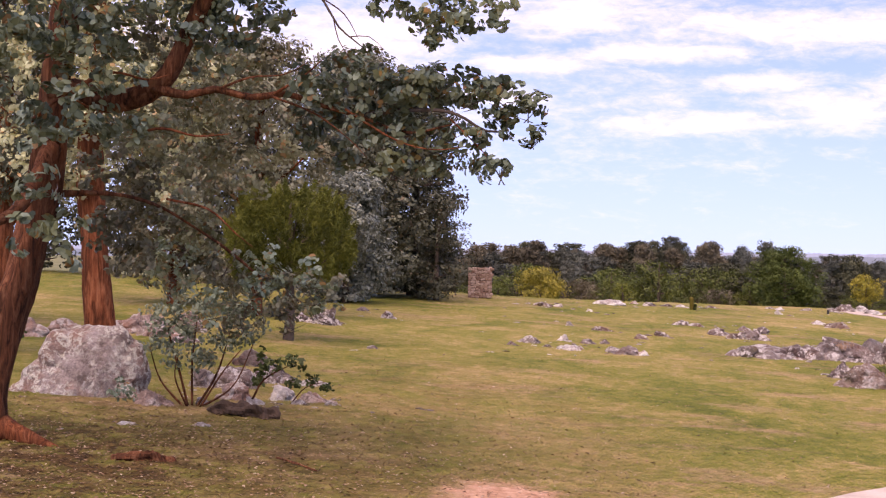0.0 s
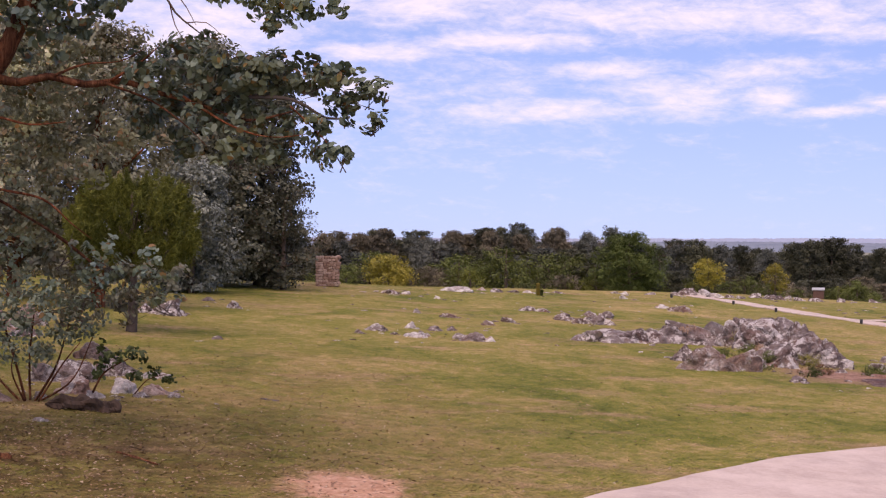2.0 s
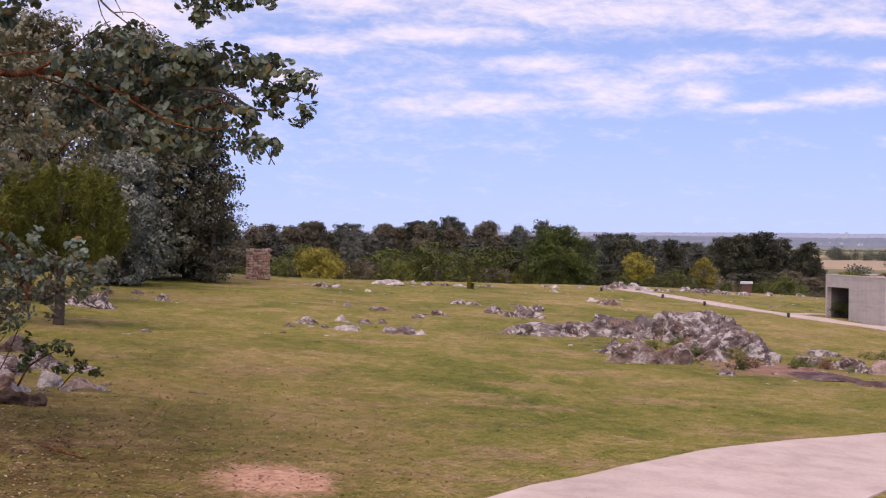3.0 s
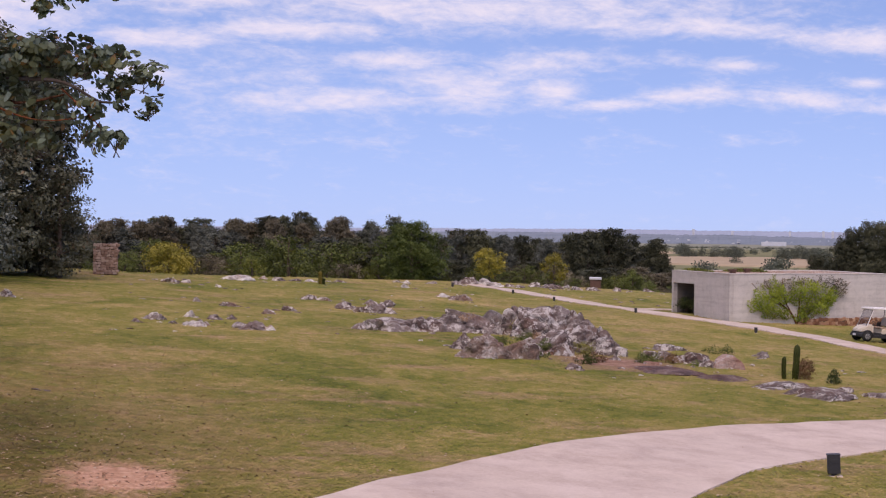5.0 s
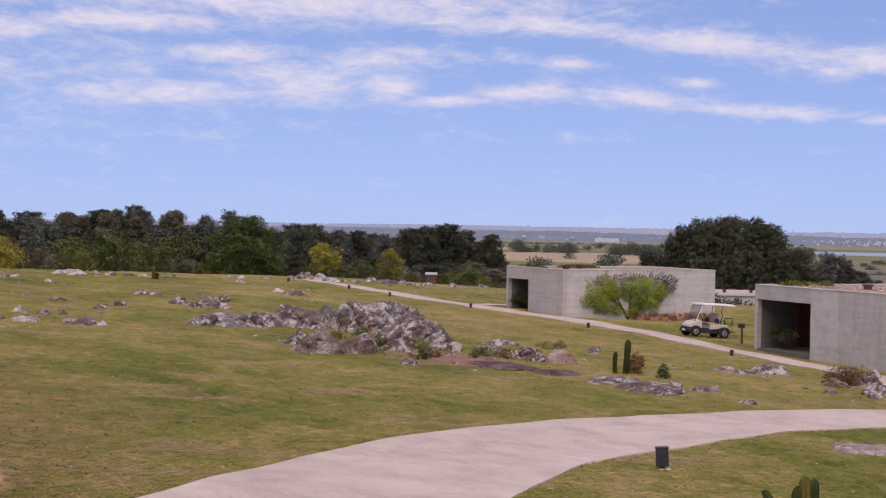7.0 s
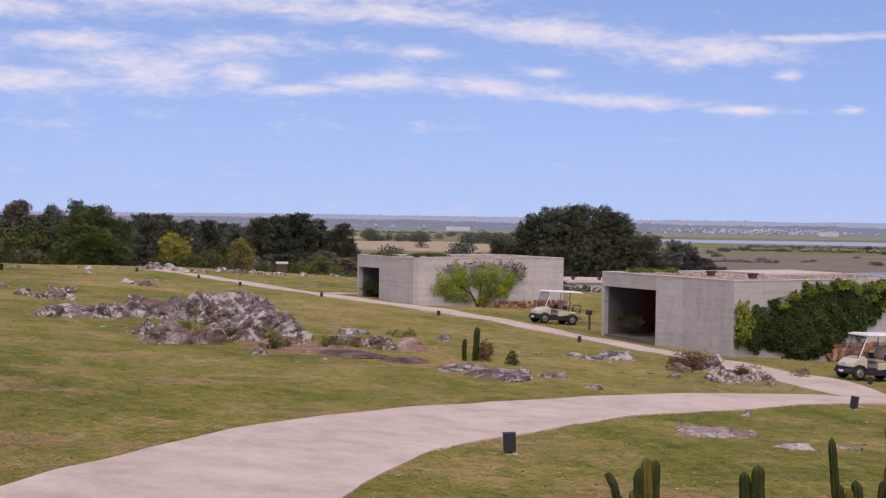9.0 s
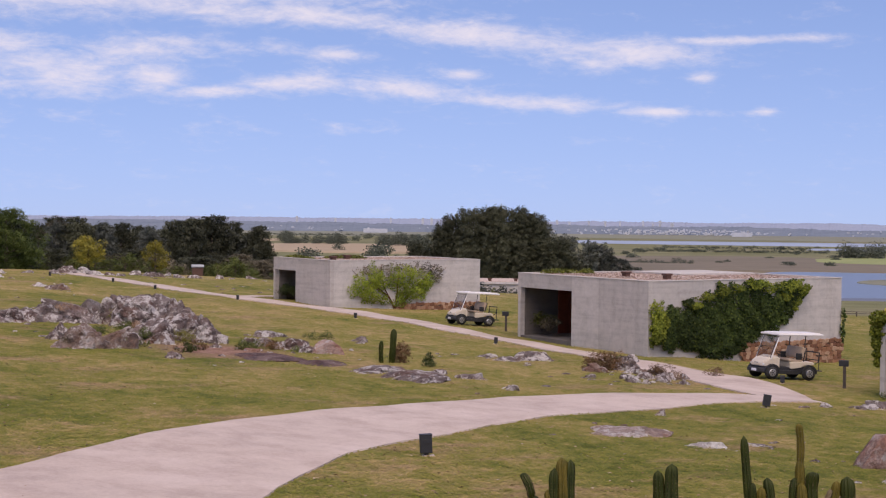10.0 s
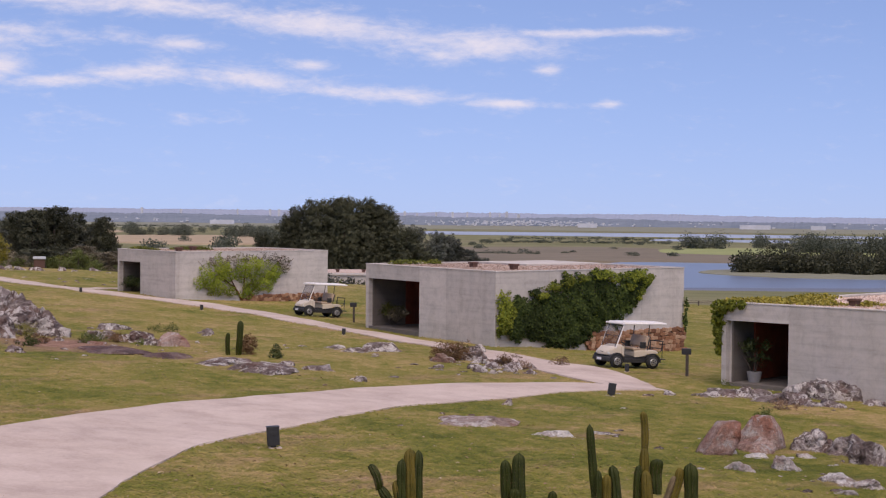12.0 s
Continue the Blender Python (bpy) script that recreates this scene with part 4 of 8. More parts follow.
    # inner leaves: paler right of x -6.4, darker left; crown light put into colour
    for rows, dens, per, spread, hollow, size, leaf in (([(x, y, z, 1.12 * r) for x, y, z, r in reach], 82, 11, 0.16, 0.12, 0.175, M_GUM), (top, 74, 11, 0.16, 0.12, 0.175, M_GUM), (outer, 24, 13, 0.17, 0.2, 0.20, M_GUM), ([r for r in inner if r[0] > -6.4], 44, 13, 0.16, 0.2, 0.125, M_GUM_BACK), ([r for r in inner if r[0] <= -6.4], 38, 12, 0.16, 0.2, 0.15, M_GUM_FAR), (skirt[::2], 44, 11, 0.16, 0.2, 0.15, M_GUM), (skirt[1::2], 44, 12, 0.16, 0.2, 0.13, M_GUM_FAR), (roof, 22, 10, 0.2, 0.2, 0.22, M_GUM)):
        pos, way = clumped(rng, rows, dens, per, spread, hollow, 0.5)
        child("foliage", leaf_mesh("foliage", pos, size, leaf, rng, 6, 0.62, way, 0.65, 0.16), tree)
    for i, row in enumerate(([(-7.4, 33.2, 8.1, .05), (-6.6, 32.8, 8.35, .03), (-5.9, 32.6, 8.2, .02), (-5.4, 32.5, 8.3, .01)], [(-6.3, 33.0, 7.1, .03), (-5.6, 32.7, 7.25, .03), (-4.9, 32.6, 7.1, .02), (-4.2, 32.5, 7.15, .008)], [(-5.8, 34.6, 5.9, .03), (-4.9, 34.4, 5.7, .025), (-4.3, 34.3, 5.2, .015), (-3.9, 34.2, 4.9, .006)], [(-3.4, 33.0, 8.0, .03), (-2.8, 32.8, 8.35, .02), (-2.4, 32.7, 8.7, .008)], [(-2.0, 32.8, 7.7, .03), (-1.0, 32.6, 7.1, .02), (-.2, 32.5, 6.9, .012), (.7, 32.2, 7.0, .006)], [(0.1, 32.4, 7.5, .02), (.7, 32.1, 6.9, .012), (1.0, 32.0, 6.5, .005)], [(-8.3, 33.2, 7.4, .05), (-7.5, 32.4, 7.8, .03), (-6.9, 32.0, 7.6, .012)])):
        tube("branchlet", row, M_BARK_RED, tree, 6, 0.15, 0.05, 40 + i)
    for i, row in enumerate(([(-2.5, 32.3, 9.85, .016), (-2.0, 32.2, 9.5, .012), (-1.7, 32.1, 9.0, .006)], [(-2.2, 32.2, 9.4, .014), (-2.1, 32.2, 9.0, .010), (-1.85, 32.2, 8.6, .005)], [(-1.9, 32.2, 9.05, .012), (-1.5, 32.1, 9.05, .008), (-1.2, 32.1, 8.8, .004)], [(-4.6, 33.1, 8.05, .03), (-3.9, 32.9, 8.3, .022), (-3.2, 32.7, 8.35, .014), (-2.7, 32.6, 8.6, .006)], [(-3.5, 33.0, 7.95, .03), (-2.6, 32.7, 7.6, .02), (-1.9, 32.6, 7.1, .012), (-1.5, 32.5, 6.7, .005)])):
        tube("branchlet", row, M_BARK, tree, 6, 0.15, 0.05, 60 + i)
    # thin twigs inside the outer bough
    bm = bmesh.new()
    for x, y, z, r in reach + skirt:
        for k in range(4):
            d = Vector(rng.normal(size=3)).normalized() * r
            cyl(bm, (x - 0.4 * d.x, y, z - 0.3), (x + d.x, y + d.y, z + d.z * 0.8), 0.012, 0.004, 5)
    part("twiggery", bm, M_BARK_DARK, tree)["kind"] = "stuff"


gum_in_front()


def second_gum():
    tree = thing("gum_tree", pose(0, 0, 0), "straight gum tree with bare red trunk behind a boulder", "tree")
    tube("trunk", [(-9.3, 45.4, 0.9, 0.56), (-9.4, 45.4, 2.5, 0.42), (-9.5, 45.4, 4.0, 0.39), (-9.6, 45.4, 5.5, 0.37), (-9.72, 45.3, 7.0, 0.35), (-9.65, 45.2, 9.3, 0.32), (-9.4, 45.0, 11.6, 0.26), (-9.1, 44.8, 13.8, 0.15)], M_BARK_RED, tree, 16, 0.3, 0.07, 12)
    rng = np.random.default_rng(5)
    clumps = [(-9.4 + rng.normal() * 1.8, 45.2 + rng.normal() * 1.6, rng.uniform(6.2, 14.4), rng.uniform(0.7, 1.2)) for k in range(48)]
    pos, way = clumped(rng, clumps, 26, 11, 0.28)
    child("foliage", leaf_mesh("foliage", pos, 0.17, M_GUM_BACK, rng, 5, 0.7, way, 0.8), tree)


second_gum()


def shrub(name, label, clumps, stems, leaf, seed, size, dens, per, spread, bark=None, cat="shrub", sides=5, aspect=0.7):
    ob = thing(name, pose(0, 0, 0), label, cat)
    rng = np.random.default_rng(seed)
    for i, s in enumerate(stems):
        tube("stem", s, bark or M_BARK, ob, 7, 0.15, 0.06, seed + i)
    pos, way = clumped(rng, clumps, dens, per, spread)
    child("foliage", leaf_mesh("foliage", pos, size, leaf, rng, sides, aspect, way, 0.8), ob)
    return ob


shrub("gum_sapling", "gum sapling of several thin stems among stones", [(-6.5, 40.4, 2.8, .55), (-5.8, 40.5, 2.5, .55), (-5.3, 40.6, 2.8, .50), (-6.8, 40.4, 3.2, .5), (-4.7, 40.7, 2.9, .42), (-6.1, 40.5, 3.3, .55), (-7.0, 40.8, 2.5, .34), (-5.5, 40.5, 3.4, .5), (-4.9, 40.6, 3.4, .4), (-5.9, 40.4, 2.1, .3), (-6.5, 40.3, 2.2, .3)],
      [[(-6.2, 40.6, .95, .04), (-6.4, 40.5, 1.8, .03), (-6.7, 40.4, 2.9, .02)], [(-6.1, 40.6, .95, .033), (-6.1, 40.5, 2.0, .024), (-6.0, 40.5, 3.1, .015)], [(-6.0, 40.6, .95, .033), (-5.5, 40.6, 1.8, .026), (-5.2, 40.6, 2.8, .015)], [(-5.9, 40.6, .95, .03), (-5.1, 40.6, 1.5, .02), (-4.6, 40.7, 2.6, .012)], [(-6.3, 40.6, .95, .033), (-6.9, 40.7, 1.6, .022), (-7.2, 40.8, 2.4, .012)], [(-5.9, 40.5, .95, .03), (-5.3, 40.4, 1.9, .02), (-4.9, 40.4, 2.4, .012)], [(-6.2, 40.5, .95, .028), (-6.5, 40.4, 1.7, .018), (-6.4, 40.3, 2.3, .01)]],
      M_GUM_YOUNG, 60, 0.12, 95, 11, 0.20)
shrub("fern_bush", "low dark green spreading bush on stones", [(-4.1, 40.2, 2.05, .24), (-3.7, 40.0, 2.15, .22), (-4.4, 40.3, 1.9, .2), (-3.4, 40.0, 2.1, .16), (-4.4, 40.2, 2.35, .16)], [[(-4.6, 40.4, 1.2, .03), (-4.3, 40.3, 1.7, .02), (-3.6, 40.0, 2.1, .008)]], M_GREEN_LEAF, 61, 0.12, 170, 9, 0.12)
shrub("fern_bush", "low dark green spreading bush on stones", [(-3.3, 41.6, 1.55, .20), (-2.9, 41.5, 1.5, .18), (-3.7, 41.6, 1.5, .18), (-4.6, 41.5, 1.6, .2)], [[(-3.8, 41.7, .95, .02), (-3.4, 41.6, 1.4, .012), (-2.9, 41.5, 1.55, .006)]], M_GREEN_LEAF, 63, 0.12, 170, 9, 0.12)
shrub("grass_tuft", "grey-green tuft at the foot of a boulder", [(-7.6, 39.1, 1.5, .30), (-7.4, 39.0, 1.35, .2)], [], M_GUM, 62, 0.10, 160, 8, 0.14)
shrub("seedling", "green broad-leaved seedling behind a gum trunk", [(-12.1, 45.5, 2.0, .3), (-11.8, 45.5, 2.5, .25), (-12.3, 45.5, 2.7, .2)], [[(-12.0, 45.5, 1.0, .02), (-12.0, 45.5, 1.9, .015), (-12.1, 45.5, 2.7, .008)]], M_GREEN_LEAF, 64, 0.16, 120, 8, 0.16)


def young_pine():
    """Limbs that turn upward, each ending in plumes of long needles; bare and dark below."""
    ob = thing("young_pine", pose(-5.8, 62.6, gz(-5.8, 62.6)), "dense young pine with bright olive-green needles", "tree")
    tube("trunk", [(0, 0, -0.2, 0.22), (0.05, 0, 1.2, 0.18), (0, 0, 3.0, 0.12), (0, 0, 5.2, 0.04)], M_BARK_DARK, ob, 10, 0.3, 0.06, 3)
    rng = np.random.default_rng(8)
    pos, way = [], []
    for k in range(330):
        z = 2.25 + 2.95 * rng.uniform(0, 1)
        w = 2.35 * max(0.05, 1 - ((z - 3.1) / 2.4) ** 2) ** 0.5
        a_, r = rng.uniform(0, 6.28), rng.uniform(0.35, 1) ** 0.5
        foot = np.array((w * r * math.cos(a_), w * r * math.sin(a_), z))
        lean = np.array((math.cos(a_) * 0.45 * r, math.sin(a_) * 0.45 * r, 1.0))
        lean /= np.linalg.norm(lean)
        long_ = rng.uniform(0.45, 0.95)
        n = 170
        f_ = rng.uniform(0, 1, n)
        pos.append(foot + lean * (f_ * long_)[:, None] + rng.normal(size=(n, 3)) * (0.12 * (1.15 - 0.9 * f_))[:, None])
        way.append(np.repeat([np.cross(lean, rng.normal(size=3))], n, axis=0) + 0.5 * rng.normal(size=(n, 3)))
        if k % 30 == 0:
            tube("limb", [(0, 0, z * 0.75, 0.06), (*(foot * (0.6, 0.6, 0.9)), 0.04), (*foot, 0.015)], M_BARK_DARK, ob, 6, 0.2, 0.05, k)
    child("needles", leaf_mesh("needles", np.vstack(pos), 0.24, M_PINE, rng, 4, 0.13, np.vstack(way), 0.4, 0), ob)


young_pine()


def crown_tree(name, label, x, y, h, w, leaf, seed, size, dens, clump=0.9, low=0.12, shape=0.5, count=36, bark=None, per=9, aspect=0.6, cat="tree", peak=0.0):
    """A tree with a tapered trunk, a few limbs and a crown of clumps, each of many leaves."""
    ob = thing(name, pose(x, y, gz(x, y)), label, cat)
    rng = np.random.default_rng(seed)
    bark = bark or M_BARK_DARK
    lean = rng.normal(size=2) * 0.03 * h
    r0 = 0.018 * h + 0.04
    tube("trunk", [(0, 0, -0.4, r0 * 1.3), (lean[0] * 0.3, lean[1] * 0.3, h * 0.3, r0), (lean[0] * 0.7, lean[1] * 0.7, h * 0.65, r0 * 0.6), (lean[0], lean[1], h * 0.95, r0 * 0.15)], bark, ob, 9, h * 0.06, 0.06, seed)
    clumps = []
    for k in range(count):
        f_ = low + (1 - low) * (k + rng.uniform(0, 1)) / count
        prof = math.sin(math.pi * min(1, max(0.02, (f_ - low) / (1 - low)) ** shape * 0.93 + 0.04)) ** 0.6
        rr = 0.5 * w * prof * rng.uniform(0.35, 1.0)
        a_ = rng.uniform(0, 6.28)
        cr = clump * w * 0.16 * rng.uniform(0.75, 1.35) * (1 - peak * f_ ** 2)
        rr *= 1 - 0.5 * peak * f_ ** 3
        clumps.append((lean[0] * f_ + rr * math.cos(a_), lean[1] * f_ + rr * math.sin(a_), min(h * f_, h - cr * 0.8), cr))
        if k % max(5, count // 8) == 2:
            zz = h * f_ * 0.72
            tube("limb", [(lean[0] * 0.6 * f_, lean[1] * 0.6 * f_, zz, r0 * 0.45), (0.5 * clumps[-1][0], 0.5 * clumps[-1][1], 0.5 * (zz + clumps[-1][2]), r0 * 0.3), clumps[-1][:3] + (r0 * 0.1,)], bark, ob, 6, h * 0.06, 0.05, seed + k)
    if peak:
        for x_, y_, z_, cr in clumps[::2]:
            d = rng.normal(size=3)
            d = d / np.linalg.norm(d) * cr * 1.05
            clumps.append((x_ + d[0], y_ + d[1], min(z_ + abs(d[2]), h * 1.04), cr * rng.uniform(0.3, 0.5)))
    pos, way = clumped(rng, clumps, dens, per, size * 1.5, 0.4, 0.45)
    keep = pos[:, 2] > 0.02 * h
    child("crown", leaf_mesh("crown", pos[keep], size * 0.9, leaf, rng, 4, aspect, way[keep], 0.5, 0.08), ob)
    return ob


# the gum grove on the lawn's left
crown_tree("gum_tree", "tall dark gum in a dense grove", -4.9, 99.8, 14.7, 6.6, M_GUM_DEEP, 101, 0.32, 16, 1.25, 0.0, 0.75, 120, None, 12)
crown_tree("gum_tree", "tall dark gum at the grove's edge", -1.9, 103.9, 14.4, 5.0, M_GUM_DEEP, 102, 0.30, 16, 1.25, 0.0, 0.75, 120, None, 12)
crown_tree("gum_tree", "pale silver-leaved young gum at the grove's edge", -5.4, 91.8, 7.3, 5.0, M_GUM_SILVER, 103, 0.24, 24, 1.2, 0.0, 0.85, 80, None, 11)
crown_tree("gum_tree", "low bushy gum beside a stone pillar", -0.4, 99.9, 6.6, 3.6, M_GUM_DEEP, 104, 0.24, 24, 1.2, 0.0, 0.85, 60, None, 11)
crown_tree("gum_tree", LABEL_GUM, -8.6, 76.0, 13.0, 7.2, M_GUM_FAR, 105, 0.28, 13, 1.1, 0.12, 0.7, 100, M_BARK_RED, 11)
crown_tree("gum_tree", LABEL_GUM, -13.0, 80.0, 13.5, 8.0, M_GUM_FAR, 106, 0.28, 13, 1.1, 0.14, 0.7, 110, M_BARK_RED, 11)
crown_tree("gum_tree", LABEL_GUM, -18.5, 62.0, 12.5, 6.5, M_GUM_DEEP, 110, 0.26, 15, 1.1, 0.30, 0.7, 90, M_BARK_RED, 11)
crown_tree("gum_tree", LABEL_GUM, -13.6, 51.5, 12.0, 5.6, M_GUM_DEEP, 111, 0.22, 16, 1.1, 0.42, 0.7, 80, M_BARK_RED, 11)
crown_tree("gum_tree", "shady dark tree behind the grove", -26.4, 106.7, 10.0, 9.0, M_DARK_LEAF, 107, 0.32, 7, 1.0, 0.05, 0.6, 60, None, 11)
crown_tree("gum_tree", "shady dark tree behind the grove", -18.5, 108.0, 11.0, 9.0, M_DARK_LEAF, 108, 0.32, 7, 1.0, 0.05, 0.6, 60, None, 11)
crown_tree("gum_tree", "shady dark tree behind the grove", -10.5, 107.0, 12.5, 8.0, M_DARK_LEAF, 109, 0.32, 7, 1.0, 0.04, 0.6, 60, None, 11)

# along the crest
crown_tree("round_bush", "round yellow-green bush on the lawn's crest", 7.3, 122.5, 2.4, 4.4, M_YELLOW_LEAF, 120, 0.16, 40, 1.0, 0.02, 0.8, 40, None, 10, 0.6, "bush")
crown_tree("spreading_tree", "dense dark green spreading tree beyond the crest", 26.6, 128.5, 4.65, 5.7, M_DEEP_GREEN, 121, 0.15, 44, 0.75, 0.01, 0.75, 130, None, 11, peak=0.2)
crown_tree("small_tree", "small tree with yellow-green rounded crown", 33.0, 128.5, 2.75, 2.8, M_YELLOW_LEAF, 122, 0.14, 60, 1.0, 0.25, 0.75, 34, None, 10)
crown_tree("small_tree", "small tree with yellow-green rounded crown", 38.9, 130.2, 2.75, 2.3, M_YELLOW_LEAF, 123, 0.14, 60, 1.0, 0.22, 0.75, 34, None, 10)


def copies(proto, rows, group):
    """More trees of a kind: rows of x, y, height factor, width factor, turn."""
    for x, y, kh, kw, turn in rows:
        ob = copy_thing(proto, Matrix.Translation((x, y, gz(x, y))) @ Matrix.Rotation(radians(turn), 4, "Z") @ Matrix.Diagonal((kw, kw, kh, 1)))
        ob["group"] = group


def low_bushes():
    a_ = crown_tree("bush", "low green bush behind the lawn's crest", 4.2, 124.0, 1.9, 2.8, M_BUSH, 131, 0.14, 40, 1.0, 0.01, 0.8, 30, None, 9, 0.6, "bush")
    b_ = crown_tree("bush", "low brownish bush behind the lawn's crest", 10.5, 125.0, 1.6, 3.2, M_BROWN_LEAF, 132, 0.15, 34, 1.0, 0.01, 0.8, 30, None, 9, 0.6, "bush")
    c_ = crown_tree("bush", "low light green bush behind the lawn's crest", 13.6, 124.5, 1.5, 2.2, M_PINE, 133, 0.14, 44, 1.0, 0.01, 0.8, 30, None, 9, 0.6, "bush")
    rng = np.random.default_rng(77)
    protos = (a_, b_, c_)
    for ob in protos:
        ob["group"] = "bushes along the crest"
    for k in range(80):
        az = rng.uniform(1.0, 21.5)
        rho = 122 + 22 * min(1, az / 14) + rng.uniform(2, 18)
        x, y = polar(az, rho)
        s = rng.uniform(0.6, 1.8) * (0.85 + 0.01 * (rho - 120)) * (0.62 if az > 12.2 else 1)
        copies(protos[int(rng.choice(3, p=(0.6, 0.2, 0.2)))], [(x, y, s * rng.uniform(0.8, 1.25), s, rng.uniform(0, 360))], "bushes along the crest")


low_bushes()


def forest():
    """The wood beyond the crest and the clumps on the slope and plain."""
    d = crown_tree("forest_tree", "dark olive gum in a dense wood", 9.6, 184.7, 10.3, 5.6, M_DARK_LEAF, 141, 0.22, 26, 0.80, 0.03, 0.75, 170, None, 11, peak=0.3)
    b = crown_tree("forest_tree", "brownish gum in a dense wood", 18.1, 184.0, 9.9, 5.6, M_BROWN_LEAF, 142, 0.22, 26, 0.80, 0.03, 0.75, 170, None, 11, peak=0.3)
    g = crown_tree("forest_tree", "grey-green gum in a dense wood", 14.3, 186.4, 9.7, 5.2, M_BLUE_LEAF, 143, 0.22, 26, 0.80, 0.03, 0.8, 170, None, 11, peak=0.35)
    w = crown_tree("forest_tree", "wide dark tree in a clump below the houses", 151.6, 281.9, 23.2, 12.5, M_DARK_LEAF, 144, 0.34, 11.0, 0.95, 0.03, 0.9, 150, None, 12, peak=0.35)
    for ob, gr in ((d, "trees of the wood"), (b, "trees of the wood"), (g, "trees of the wood"), (w, "trees below the houses")):
        ob["group"] = gr
    rng = np.random.default_rng(78)
    kinds = (d, b, g)
    # front row of the wood, with its uneven top
    for az, top in ((1.6, .93), (2.9, .98), (4.2, 1.0), (5.0, .92), (6.4, .98), (7.0, 1.02), (7.8, .94), (8.6, .92), (9.3, .88), (9.9, .90), (10.5, .86), (11.1, .84), (11.5, .76), (0.6, .9), (-0.6, .9), (-2.0, .95)):
        x, y = polar(az, 182 + rng.uniform(-4, 10))
        copies(kinds[int(rng.choice(3, p=(0.3, 0.45, 0.25)))], [(x, y, top * rng.uniform(0.97, 1.05), rng.uniform(1.0, 1.5), rng.uniform(0, 360))], "trees of the wood")
    for k in range(60):
        x, y = polar(rng.uniform(-1.5, 11.8), 188 + rng.uniform(-6, 8))
        copies(kinds[int(rng.choice(3, p=(0.25, 0.45, 0.3)))], [(x, y, rng.uniform(0.84, 1.08), rng.uniform(0.6, 1.0), rng.uniform(0, 360))], "trees of the wood")
    for k in range(85):
        az, rho = rng.uniform(-3, 12.5), rng.uniform(150, 215)
        x, y = polar(az, rho)
        copies(kinds[int(rng.choice(3, p=(0.55, 0.25, 0.2)))], [(x, y, rng.uniform(0.62, 0.92) * (0.62 + (rho - 150) / 170), rng.uniform(0.9, 1.35), rng.uniform(0, 360))], "trees of the wood")
    # lower wood towards the plain
    for k in range(110):
        az, rho = rng.uniform(11.0, 21.5), rng.uniform(195, 300)
        x, y = polar(az, rho)
        copies(kinds[int(rng.choice(3, p=(0.6, 0.2, 0.2)))], [(x, y, rng.uniform(0.70, 1.02) * (0.66 + (rho - 190) / 270), rng.uniform(1.0, 1.5), rng.uniform(0, 360))], "trees of the wood")
    for k in range(22):
        x, y = polar(rng.uniform(12.2, 17.6), rng.uniform(232, 268))
        copies(kinds[int(rng.choice(3, p=(0.3, 0.2, 0.5)))], [(x, y, rng.uniform(1.16, 1.40), rng.uniform(1.0, 1.45), rng.uniform(0, 360))], "trees of the wood")
    for k in range(9):
        x, y = polar(rng.uniform(17.2, 20.0), rng.uniform(236, 252))
        copies(kinds[int(rng.choice(3, p=(0.6, 0.1, 0.3)))], [(x, y, rng.uniform(1.25, 1.45), rng.uniform(1.2, 1.6), rng.uniform(0, 360))], "trees of the wood")
    # rows of x, y, height, width factors, turn
    copies(d, [(63.0, 262.8, 1.33, 1.35, 20), (71.0, 260.7, 1.40, 1.2, 80), (74.6, 259.7, 1.42, 1.1, 140), (77.2, 238.0, 1.42, 1.45, 200), (81.2, 236.7, 1.40, 1.3, 260), (84.8, 235.4, 1.26, 1.1, 310), (74.0, 239.1, 1.08, 1.1, 40), (88.5, 236.0, 1.0, 1.0, 90), (79.0, 240.5, 1.38, 1.3, 150)], "trees of the wood")
    v = crown_tree("forest_tree", "bluish grey-green tree in a clump below the houses", 164.0, 275.0, 18.1, 8.5, M_BLUE_LEAF, 145, 0.34, 15.0, 0.85, 0.03, 0.9, 130, None, 12, peak=0.3)
    v["group"] = "trees below the houses"
    copies(v, [(168.7, 272.7, .92, 1.0, 220), (172.5, 270.5, .78, .8, 60), (166.6, 273.6, .95, .9, 140), (170.6, 271.4, .86, .9, 300), (175.2, 269.2, .70, .8, 20)], "trees below the houses")
    copies(w, [(146.8, 284.5, .98, .85, 30), (150.2, 280.0, 1.0, .6, 75), (155.8, 278.0, .95, .75, 190), (154.2, 279.2, 1.0, .8, 130), (158.8, 277.0, .88, .7, 250), (144.2, 286.2, .92, .7, 310), (157.4, 278.8, .95, .85, 100), (160.2, 272.2, .76, .85, 280), (142.4, 287.0, .82, .62, 330), (138.0, 289.5, .70, .55, 10), (153.5, 290.0, 1.0, .9, 60)], "trees below the houses")


